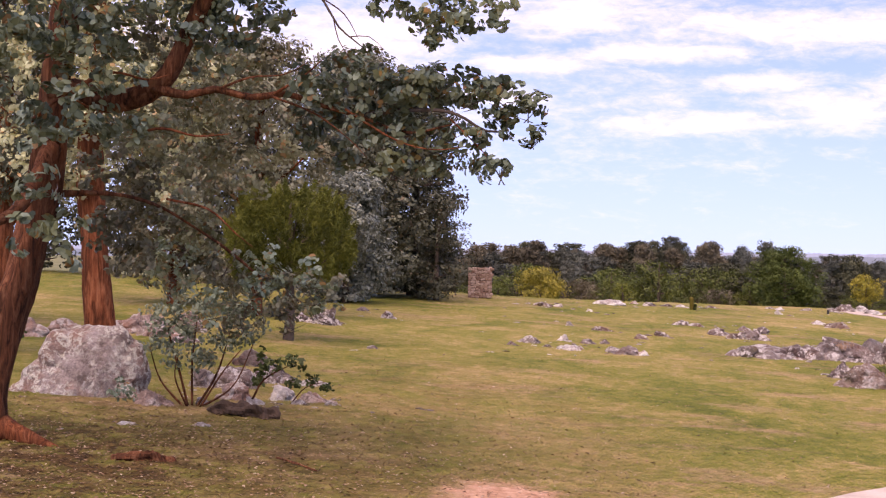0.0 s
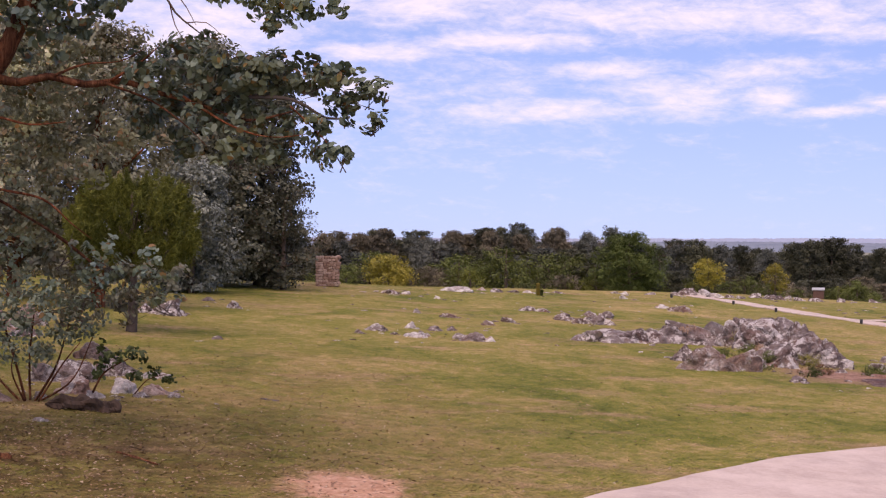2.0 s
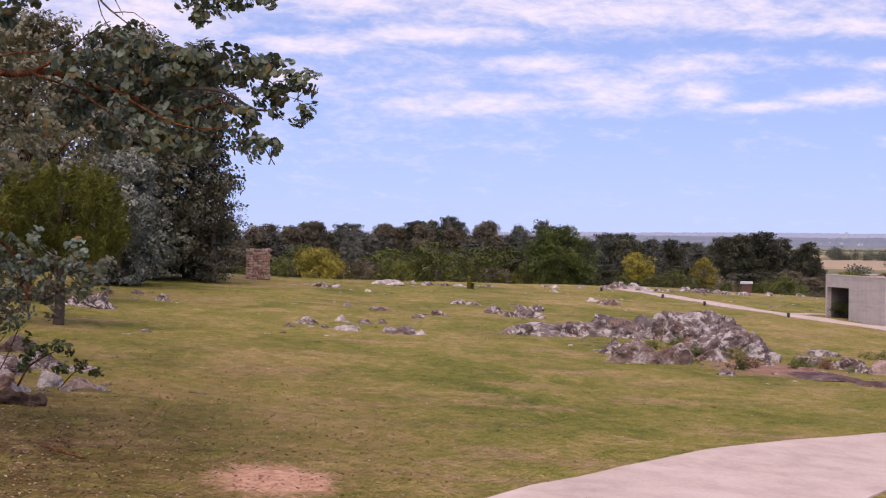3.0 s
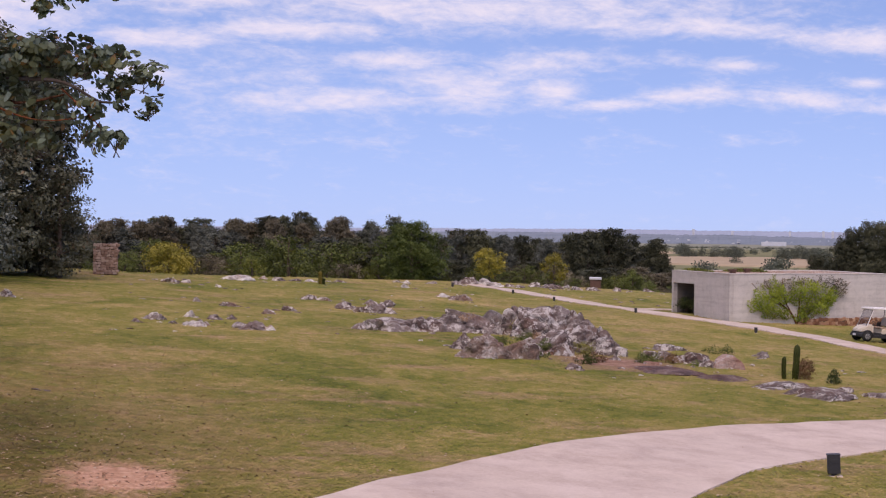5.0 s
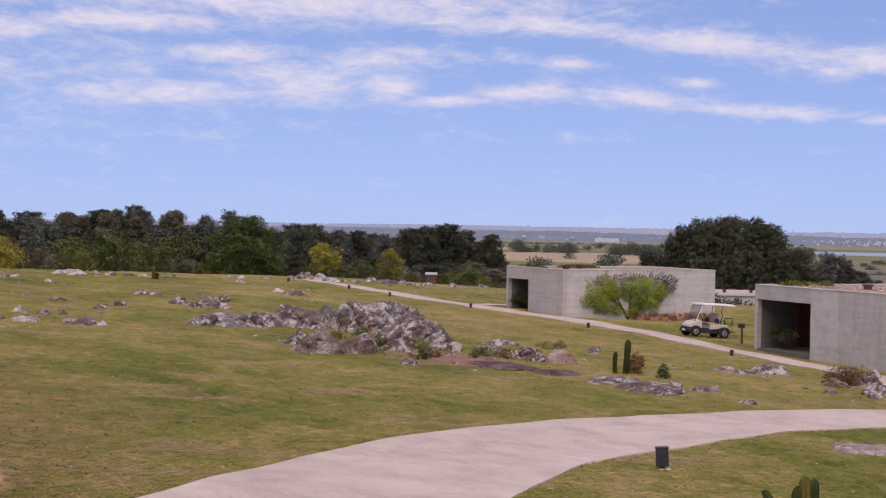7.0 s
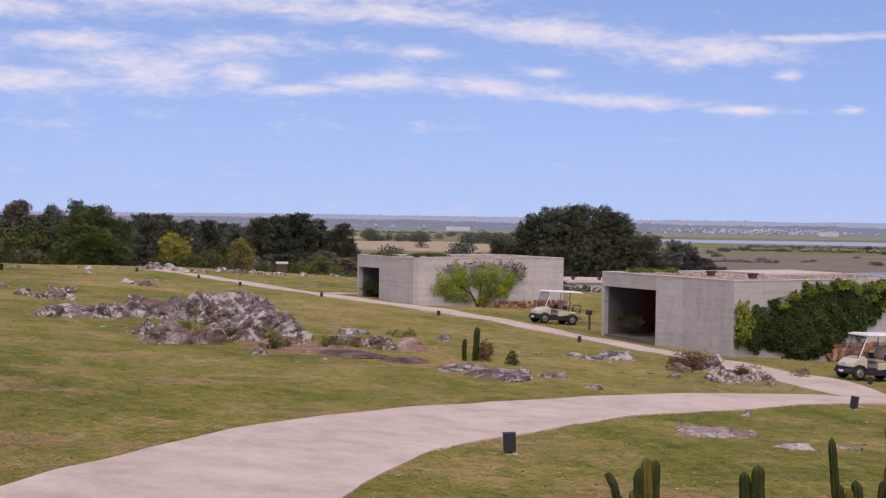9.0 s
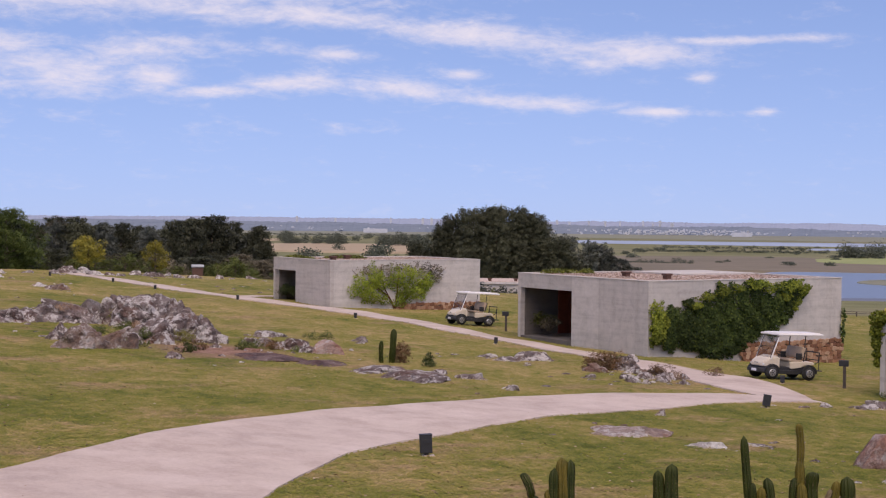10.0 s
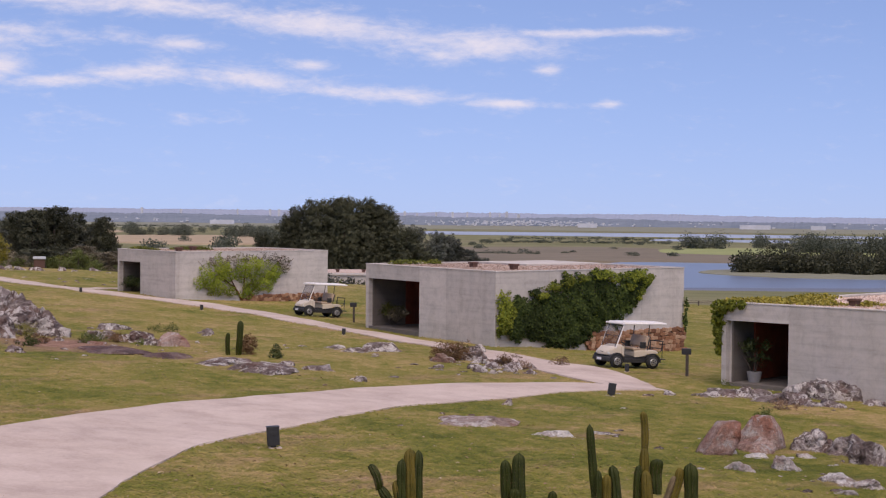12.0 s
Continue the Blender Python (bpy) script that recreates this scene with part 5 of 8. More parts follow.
def far_trees():
    """Clumps, hedges and lone trees on the plain, too many and too far to count."""
    rng = np.random.default_rng(79)
    trees = []  # x, y, height, width
    # bearing, distance, spread in degrees, trees, height
    for az, rho, spread, n, h in ((21.9, 1950, 1.05, 34, 16), (24.9, 1880, 0.9, 26, 19), (26.6, 1400, 1.1, 26, 20), (27.6, 900, 0.9, 14, 20), (22.5, 1250, 2.4, 26, 6), (26.5, 1150, 1.4, 22, 8), (18.2, 1500, 1.6, 34, 12), (45.0, 885, 3.1, 95, 17), (47.0, 1400, 3.3, 130, 19), (28.2, 840, 0.7, 16, 5), (40.6, 1500, 0.7, 12, 22), (43.0, 1560, 0.6, 10, 18)):
        for k in range(n):
            x, y = polar(az + rng.uniform(-1, 1) * spread, rho + rng.uniform(-25, 25))
            trees.append((x, y, h * rng.uniform(0.45, 1.15), h * rng.uniform(0.6, 1.2)))
    for k in range(26):
        x, y = polar(rng.uniform(29, 46), rng.uniform(1180, 2000))
        h = rng.uniform(3, 6)
        trees.append((x, y, h, h * 2.6))
    for k in range(36):
        x, y = polar(rng.uniform(13, 31), rng.uniform(1150, 2600))
        h = rng.uniform(7, 16)
        trees.append((x, y, h, h * 1.8))
    for rho, a0, a1, h in ((1750, 33, 39.5, 6), (1980, 34, 47, 5), (1230, 30, 35, 6), (2900, 14, 30, 6)):
        for az in np.arange(a0, a1, 4.0 / rho * 57.3):
            x, y = polar(az, rho + rng.uniform(-12, 12))
            trees.append((x, y, h * rng.uniform(0.4, 1.1), h * rng.uniform(0.9, 1.6)))
    def sheet_of_trees(rows, leaf, n, k, label):
        pos, size = [], []
        for x, y, h, w in rows:
            q = in_ball(rng, n)
            lobes = in_ball(rng, 9) * 0.6 - (0, 0, 0.1)
            q = lobes[rng.integers(9, size=n)] + q * 0.6
            p = np.array((x, y, gz(x, y) + h * 0.47)) + q * (w * 0.5, w * 0.5, h * 0.5)
            p[:, 2] = np.maximum(p[:, 2], gz(x, y) + 0.1)
            pos.append(p)
            size.append(np.full(n, k * max(w, h * 0.6)))
        ob = new("far_trees", leaf_mesh("far_trees", np.vstack(pos), np.concatenate(size), leaf, rng, 4, 0.7, (0, -0.2, 0.5), 1.0, 0.1))
        tagged(ob, label, "far trees", kind="stuff")

    near = [r for r in trees if math.hypot(r[0], r[1]) < 1000]
    sheet_of_trees(near, M_DARK_LEAF, 700, 0.075, "dense dark trees on a spit in the lake")
    sheet_of_trees([r for r in trees if math.hypot(r[0], r[1]) >= 1000], M_HAZY_LEAF, 420, 0.07, "dark clumps and hedges of far trees on the plain")


forest()
far_trees()

# ---- rocks ----
ROCK_LABEL = {"g": "weathered grey granite boulder with pale lichen", "d": "smooth dark grey granite boulder", "b": "brownish granite boulder with lichen", "r": "smooth reddish granite boulder", "p": "low purple-brown sheet of bare rock", "f": "pinkish flat granite slab", "w": "pale lichened stone in the grass", "k": "large pinkish-grey granite boulder with pale lichen"}
ROCKS = []


def rock(x, y, w, d, h, kind, group="stones on the lawn", tilt=0.0):
    """A boulder that is sunk into the ground: cut to flat faces, split along its beds, rough. w across the view, d along it, h above ground."""
    rng = np.random.default_rng(500 + len(ROCKS))
    size = max(w, h)
    soft = kind in "rd"
    sheet = kind == "p"
    bm = bmesh.new()
    bmesh.ops.create_icosphere(bm, subdivisions=6 if size > 2.4 else 5 if size > 0.8 else 4, radius=1.0)
    co = np.array([v.co for v in bm.verts])
    if kind == "r":  # squarish blocks
        co = np.sign(co) * np.abs(co) ** 0.62
        co /= np.abs(co).max()
    for k in range(5 if soft else 7 if kind == "k" else 10):
        n = rng.normal(size=3)
        n[2] = abs(n[2]) * 0.9 + 0.15
        n /= np.linalg.norm(n)
        over = np.maximum(0, co @ n - rng.uniform(0.55, 0.85))
        co -= over[:, None] * n * 0.90
    up = np.maximum(co[:, 2], 0)
    co[:, 2] = np.where(co[:, 2] > 0, (up / up.max()) ** (0.68 if soft or kind == "k" else 0.85), co[:, 2] * 0.5)
    co[:, :2] *= (1 + (0.0 if kind == "r" else 0.18) * (1 - np.clip(co[:, 2], 0, 1)) ** 2)[:, None]
    co[:, 0] += rng.uniform(-0.3, 0.3) * np.clip(co[:, 2], 0, 1)
    out = co / np.linalg.norm(co, axis=1)[:, None]
    co *= (w / 2 / np.abs(co[:, 0]).max(), d / 2 / np.abs(co[:, 1]).max(), h)
    off = Vector(rng.uniform(-50, 50, 3))
    wav = np.array([noise.noise_vector(Vector(c) * (1.6 / size) + off) for c in co])
    fine = np.array([noise.noise(Vector(c) * (5.5 / size) + off) + 0.8 * abs(noise.noise(Vector(c) * 3.5 - off)) + 0.75 * noise.noise(Vector(c) * 8.5 - off) * min(1, 0.9 / size) for c in co])
    push = min(0.045 * size, 0.07) * fine * (0.35 if soft or sheet else 1.0)
    # broken into lumps of two sizes, with clefts between them
    for lump, deep in ((min(1.15, 0.42 * size), 1.0), (min(0.42, 0.22 * size), 0.85)):
        if soft or sheet:
            deep *= 0.12
        elif kind == "k":
            deep *= 0.6
        area = w * d + 2 * (w + d) * h
        seeds = rng.uniform(-0.55, 0.55, (int(np.clip(1.1 * area / lump ** 2, 8, 110)), 3)) * (w, d, 1.9 * h) + (0, 0, 0.5 * h)
        q = (co + wav * 0.25 * lump) * (1, 1, 1.3)
        dist = np.sqrt(((q[:, None, :] - seeds[None] * (1, 1, 1.3)) ** 2).sum(-1))
        near = np.argmin(dist, axis=1)
        two = np.partition(dist, 1, axis=1)[:, :2]
        gap = np.clip(1 - (two[:, 1] - two[:, 0]) / (0.42 * lump), 0, 1)
        toss = rng.uniform(-0.5, 0.5, len(seeds))[near]
        push += deep * lump * (0.20 * toss * (1 - gap) - 0.20 * gap ** 2)
    co = co + wav * 0.05 * size * (1, 1, 0.5) + out * push[:, None] * (1, 1, min(1.0, 1.6 * h / w) if not sheet else 0.1)
    for v, c in zip(bm.verts, co):
        v.co = c
    me = bpy.data.meshes.new("rock")
    bm.to_mesh(me)
    bm.free()
    me.materials.append(M_ROCK[kind])
    me.polygons.foreach_set("use_smooth", [True] * len(me.polygons))
    ob = new("rock", me)
    ob.matrix_basis = Matrix.Translation((x, y, gz(x, y) - 0.05 * h)) @ Matrix.Rotation(math.atan2(-x, y) + rng.uniform(-0.2, 0.2), 4, "Z") @ Matrix.Rotation(radians(tilt), 4, "Y")
    tagged(ob, ROCK_LABEL[kind], "rock", group)
    ROCKS.append(ob)
    return ob


def block_rock(x, y, w, d, h, turn, lean, taper, sink, seed):
    """A squared, leaning granite block with worn edges, partly sunk."""
    bm = bmesh.new()
    bmesh.ops.create_cube(bm, size=1.0)
    for v in bm.verts:
        up = v.co.z > 0
        k = taper if up else 0.78
        v.co = Vector((v.co.x * w * k + (lean if up else 0), v.co.y * d * k, h if up else -sink))
    bmesh.ops.subdivide_edges(bm, edges=list(bm.edges), cuts=1, use_grid_fill=True)
    for v in bm.verts:
        if abs(v.co.z - (h - sink) / 2) < 0.2 * h:
            v.co.x *= 1.16
            v.co.y *= 1.12
    bmesh.ops.bevel(bm, geom=list(bm.edges), offset=0.045 * h, segments=2, affect="EDGES", clamp_overlap=True)
    bmesh.ops.subdivide_edges(bm, edges=list(bm.edges), cuts=2, use_grid_fill=True)
    off = Vector((seed * 3.1, seed * 1.7, 0))
    for v in bm.verts:
        v.co += noise.noise_vector(v.co * 1.7 + off) * 0.06 * h + noise.noise_vector(v.co * 6 + off) * 0.025 * h
    me = bpy.data.meshes.new("rock")
    bm.to_mesh(me)
    bm.free()
    me.materials.append(M_ROCK["r"])
    me.polygons.foreach_set("use_smooth", [True] * len(me.polygons))
    ob = new("rock", me)
    ob.matrix_basis = Matrix.Translation((x, y, gz(x, y))) @ Matrix.Rotation(math.atan2(-x, y) + radians(turn), 4, "Z")
    tagged(ob, "large squared reddish granite block on the lawn", "rock", "stones on the lawn")
    ROCKS.append(ob)


# outcrop
rock(13.8, 69.1, 4.52, 2.71, 0.57, "g")
rock(12.6, 68.6, 2.25, 1.57, 0.47, "g")
rock(15.3, 69.6, 2.30, 1.61, 0.68, "g")
rock(14.3, 69.0, 1.91, 1.34, 0.62, "g")
rock(17.4, 69.9, 3.90, 2.34, 1.12, "g")
rock(16.2, 69.5, 2.18, 1.53, 0.78, "g")
rock(18.6, 70.1, 1.97, 1.38, 1.08, "d")
rock(20.0, 69.2, 4.14, 2.49, 1.41, "g")
rock(20.5, 67.3, 4.52, 2.71, 1.57, "g")
rock(20.5, 64.5, 3.44, 2.06, 1.61, "g")
rock(19.0, 69.1, 1.95, 1.36, 1.17, "g")
rock(18.1, 61.1, 2.80, 2.24, 0.86, "g")
rock(19.4, 61.5, 2.62, 1.83, 1.14, "g")
rock(20.6, 61.9, 2.00, 1.40, 1.15, "g")
rock(20.0, 61.2, 1.97, 1.57, 0.74, "g")
rock(14.7, 57.2, 3.00, 2.10, 0.92, "b")
rock(14.7, 60.3, 1.48, 1.18, 0.72, "g")
rock(15.8, 57.2, 1.81, 1.27, 0.81, "b")
rock(16.7, 58.4, 1.03, 0.72, 0.54, "g")
rock(16.9, 53.7, 0.96, 0.67, 0.23, "g")
rock(18.0, 59.3, 1.47, 1.18, 0.46, "b")
rock(20.7, 60.7, 1.09, 0.87, 0.44, "g")
# low
rock(24.2, 64.2, 1.87, 1.87, 0.27, "g")
rock(23.0, 58.6, 1.72, 1.21, 0.52, "g")
rock(22.3, 59.6, 1.25, 0.87, 0.34, "g")
rock(23.1, 56.9, 0.96, 0.77, 0.27, "g")
rock(22.2, 60.8, 1.01, 0.81, 0.25, "b")
rock(23.6, 56.4, 1.24, 1.00, 0.54, "r")
rock(27.5, 62.4, 0.91, 0.73, 0.23, "g")
# sheet
rock(20.5, 54.6, 3.2, 2.6, 0.20, "p")
rock(21.6, 52.6, 2.2, 1.8, 0.16, "p")
rock(18.9, 57.6, 0.9, 0.8, 0.14, "r")
rock(19.8, 58.2, 0.6, 0.5, 0.16, "g")
rock(20.9, 57.0, 0.7, 0.5, 0.12, "r")
# flat
rock(22.7, 50.2, 2.35, 2.59, 0.24, "g")
rock(23.0, 47.6, 2.46, 2.71, 0.26, "g")
rock(25.3, 48.2, 1.32, 1.19, 0.21, "g")
rock(24.9, 49.7, 0.87, 0.78, 0.16, "g")
# lawn
rock(3.6, 69.4, 1.31, 0.98, 0.34, "g")
rock(2.9, 66.7, 0.58, 0.43, 0.20, "g")
rock(5.3, 71.6, 0.62, 0.46, 0.31, "w")
rock(5.1, 66.7, 1.21, 0.90, 0.23, "w")
rock(6.2, 70.7, 1.00, 0.75, 0.24, "g")
rock(6.9, 66.9, 1.16, 0.87, 0.26, "g")
rock(7.4, 65.8, 1.55, 1.17, 0.39, "g")
rock(7.7, 80.5, 1.46, 1.09, 0.24, "g")
rock(6.4, 82.9, 0.52, 0.39, 0.26, "w")
rock(9.2, 76.0, 0.84, 0.63, 0.26, "b")
rock(10.4, 78.3, 0.81, 0.60, 0.27, "g")
rock(7.0, 71.0, 0.56, 0.42, 0.21, "g")
rock(13.8, 82.5, 1.44, 1.08, 0.37, "g")
rock(14.3, 80.9, 0.97, 0.72, 0.28, "b")
rock(15.1, 80.5, 1.92, 1.44, 0.48, "g")
rock(16.6, 85.9, 1.37, 1.03, 0.43, "g")
rock(12.8, 88.8, 1.41, 1.05, 0.31, "g")
rock(13.6, 88.6, 0.98, 0.74, 0.22, "b")
rock(15.8, 87.0, 1.04, 0.78, 0.26, "g")
rock(22.2, 109.2, 0.70, 0.52, 0.33, "w")
rock(23.6, 116.0, 0.65, 0.49, 0.26, "w")
rock(6.3, 101.4, 1.67, 1.25, 0.30, "g")
rock(7.1, 101.6, 0.96, 0.72, 0.20, "w")
rock(8.8, 98.0, 0.54, 0.41, 0.19, "w")
rock(23.0, 95.8, 1.77, 1.33, 0.43, "b")
rock(22.5, 98.8, 1.35, 1.01, 0.30, "w")
rock(22.7, 97.1, 1.17, 0.88, 0.24, "g")
rock(8.0, 65.6, 0.52, 0.39, 0.23, "w")
rock(4.3, 67.3, 0.48, 0.36, 0.13, "g")
rock(5.6, 67.4, 0.48, 0.36, 0.20, "b")
# crest
rock(11.0, 109.2, 2.66, 2.13, 0.43, "w")
rock(13.0, 111.8, 0.97, 0.78, 0.22, "w")
rock(13.9, 110.5, 1.31, 1.05, 0.25, "g")
rock(15.0, 110.7, 1.05, 0.84, 0.22, "g")
rock(16.0, 110.8, 0.88, 0.70, 0.19, "w")
rock(18.3, 112.4, 1.07, 0.86, 0.20, "g")
rock(23.2, 116.9, 0.84, 0.67, 0.18, "g")
rock(25.9, 118.0, 1.04, 0.83, 0.21, "g")
rock(29.3, 120.4, 1.75, 1.40, 0.67, "g")
rock(30.5, 120.4, 1.66, 1.32, 0.55, "w")
rock(27.9, 118.1, 0.95, 0.76, 0.36, "g")
rock(31.0, 118.9, 1.73, 1.39, 0.42, "w")
rock(32.2, 119.4, 0.97, 0.78, 0.27, "g")
rock(34.4, 120.7, 1.28, 1.02, 0.37, "g")
rock(35.2, 119.7, 1.66, 1.33, 0.37, "g")
rock(36.1, 119.9, 1.18, 0.94, 0.28, "g")
rock(37.5, 122.2, 0.70, 0.56, 0.35, "g")
rock(37.8, 120.3, 1.19, 0.95, 0.28, "g")
rock(39.1, 120.4, 1.49, 1.19, 0.28, "g")
rock(41.2, 121.2, 1.00, 0.80, 0.38, "g")
rock(44.4, 122.9, 1.13, 0.90, 0.26, "g")
rock(32.8, 118.3, 0.96, 0.77, 0.24, "g")
# mound
rock(31.8, 55.7, 2.25, 1.80, 0.41, "g")
rock(30.6, 55.5, 1.49, 1.34, 0.19, "g")
rock(30.4, 56.9, 1.01, 0.91, 0.13, "g")
# planted
rock(31.9, 51.1, 1.08, 0.87, 0.38, "b")
rock(33.9, 52.3, 1.12, 0.90, 0.56, "g")
rock(36.2, 55.5, 0.68, 0.54, 0.34, "g")
rock(31.2, 47.7, 0.67, 0.54, 0.28, "g")
rock(31.4, 47.1, 0.44, 0.36, 0.17, "g")
rock(32.5, 47.8, 0.72, 0.58, 0.28, "g")
rock(33.0, 47.1, 0.41, 0.33, 0.20, "g")
rock(33.1, 50.0, 0.71, 0.56, 0.24, "b")
rock(30.5, 49.2, 0.54, 0.44, 0.14, "g")
rock(24.9, 44.7, 0.68, 0.55, 0.15, "g")
# slab
rock(22.9, 35.3, 2.85, 2.11, 0.17, "f")
rock(23.6, 32.8, 1.25, 0.8, 0.16, "w")
rock(26.5, 38.9, 0.39, 0.27, 0.19, "f")
rock(25.5, 33.1, 0.9, 0.6, 0.06, "g")
# planted
rock(33.6, 51.9, 1.07, 0.85, 0.45, "g")
rock(31.7, 48.7, 0.68, 0.55, 0.20, "g")
rock(32.3, 48.6, 0.91, 0.73, 0.23, "g")
rock(33.1, 48.6, 1.15, 0.92, 0.29, "g")
rock(34.0, 48.6, 0.65, 0.52, 0.26, "g")
rock(33.2, 50.6, 1.18, 0.95, 0.30, "g")
rock(33.7, 50.1, 0.95, 0.76, 0.27, "g")
# red
block_rock(25.85, 29.4, 0.92, 0.8, 0.74, 24, 0.42, 0.52, 0.06, 3)
block_rock(28.15, 30.3, 1.45, 0.95, 0.76, -20, 0.05, 0.30, 0.1, 8)
rock(27.4, 29.7, 1.10, 0.77, 0.36, "r")
rock(29.1, 29.5, 1.29, 1.04, 0.56, "g")
rock(29.4, 28.6, 1.53, 1.22, 0.58, "g")
rock(28.6, 27.0, 1.20, 0.96, 0.56, "g")
rock(29.3, 29.1, 0.84, 0.67, 0.34, "g")
rock(24.7, 27.2, 0.80, 0.64, 0.20, "w")
rock(25.9, 27.0, 0.66, 0.53, 0.33, "w")
rock(26.0, 25.4, 1.11, 0.67, 0.20, "w")
rock(25.9, 24.6, 1.21, 0.73, 0.19, "w")
rock(24.8, 24.1, 0.59, 0.35, 0.09, "w")
rock(26.6, 28.7, 0.93, 0.74, 0.13, "w")
rock(26.3, 29.4, 0.54, 0.43, 0.19, "w")
rock(27.9, 28.5, 0.54, 0.44, 0.11, "w")
# housefront
rock(36.0, 40.4, 2.02, 1.61, 0.28, "g")
rock(37.1, 40.2, 1.67, 1.34, 0.30, "g")
rock(36.6, 38.8, 1.81, 1.45, 0.29, "g")
rock(36.7, 38.2, 1.26, 1.01, 0.40, "g")
rock(38.5, 39.4, 1.87, 1.49, 0.63, "g")
rock(39.1, 39.2, 1.69, 1.35, 0.79, "g")
rock(39.7, 39.0, 1.51, 1.21, 0.76, "g")
rock(40.9, 39.3, 1.73, 1.39, 0.89, "g")
rock(41.6, 39.2, 1.55, 1.24, 0.66, "g")
rock(37.5, 37.3, 0.90, 0.72, 0.27, "g")
rock(39.7, 37.5, 1.11, 0.89, 0.22, "g")
rock(33.9, 40.7, 0.54, 0.43, 0.16, "g")
rock(34.9, 40.4, 1.09, 0.87, 0.11, "g")
rock(36.9, 37.7, 1.08, 0.86, 0.25, "g")
rock(36.8, 40.4, 0.93, 0.74, 0.33, "g")
# boulder
rock(-9.2, 41.7, 3.85, 2.12, 1.84, "k")
# leftstones
rock(-7.1, 40.3, 1.15, 0.9, 0.42, "f")
rock(-5.2, 42.2, 1.1, 0.9, 0.48, "f")
rock(-4.1, 42.6, 1.0, 0.8, 0.42, "w")
rock(-3.3, 42.6, 0.9, 0.7, 0.30, "f")
rock(-4.6, 41.3, 0.6, 0.5, 0.20, "w")
rock(-3.5, 41.6, 0.5, 0.4, 0.15, "g")
rock(-2.8, 42.0, 0.5, 0.4, 0.14, "w")
rock(-5.9, 41.0, 0.5, 0.4, 0.20, "w")
rock(-5.0, 40.6, 0.4, 0.3, 0.12, "g")
rock(-12.7, 61.3, 2.3, 1.6, 0.75, "f")
rock(-10.5, 60.8, 2.5, 1.6, 0.80, "f")
rock(-9.7, 63.4, 1.8, 1.2, 0.85, "f")
rock(-15.1, 59.8, 1.7, 1.2, 0.55, "f")
rock(-9.1, 58.6, 1.3, 0.9, 0.40, "g")
rock(-5.6, 45.4, 1.86, 1.30, 0.62, "g")
rock(-4.7, 47.2, 1.77, 1.24, 0.55, "g")
rock(-3.7, 46.7, 1.12, 0.78, 0.22, "w")
rock(-6.4, 44.8, 1.23, 0.98, 0.52, "g")
rock(-5.9, 51.7, 1.59, 1.27, 0.60, "g")
rock(-13.9, 60.7, 1.90, 1.52, 0.63, "f")
rock(-11.6, 62.3, 2.57, 2.06, 0.86, "f")
rock(-14.2, 57.5, 1.41, 1.13, 0.60, "f")
rock(-5.2, 72.8, 1.98, 1.39, 0.79, "g")
rock(-6.3, 73.7, 1.26, 0.88, 0.45, "g")
rock(-2.6, 79.9, 0.82, 0.65, 0.41, "g")
rock(-4.1, 84.6, 0.87, 0.69, 0.23, "g")
rock(-2.6, 61.1, 0.54, 0.43, 0.15, "g")
rock(-5.3, 36.8, 0.56, 0.45, 0.09, "w")
rock(-6.9, 36.4, 0.50, 0.40, 0.08, "w")

# ---- bungalows ----
M_GRAVEL = plain("roof_gravel", (0.34, 0.235, 0.185), (0.62, 0.49, 0.42), 5.0, 0.95, 0, 0.9, 16)
M_PEBBLE = leaf_material("roof_pebbles", [(0.0, (0.34, 0.23, 0.175)), (0.5, (0.50, 0.37, 0.30)), (0.85, (0.62, 0.50, 0.42)), (1.0, (0.76, 0.69, 0.63))], 0.9, 0.0)
M_DOOR = plain("red_brown_timber", (0.19, 0.034, 0.015), (0.30, 0.062, 0.026), 3.0, 0.5, 0, 0.2, 25)
M_VENT = plain("rusty_vent", (0.07, 0.032, 0.022), (0.13, 0.065, 0.045), 6, 0.8)
M_POT = plain("grey_pot", (0.20, 0.19, 0.185), (0.29, 0.28, 0.27), 6, 0.8)
M_RUBBLE = stone_material("rubble_stone", (0.16, 0.065, 0.032), (0.31, 0.145, 0.072), (0.46, 0.30, 0.19))
M_MORTAR = plain("rubble_joint", (0.06, 0.036, 0.026), (0.11, 0.07, 0.05), 5, 0.95)
M_PILLAR = stone_material("pillar_stone", (0.24, 0.14, 0.10), (0.36, 0.235, 0.175), (0.48, 0.36, 0.29))


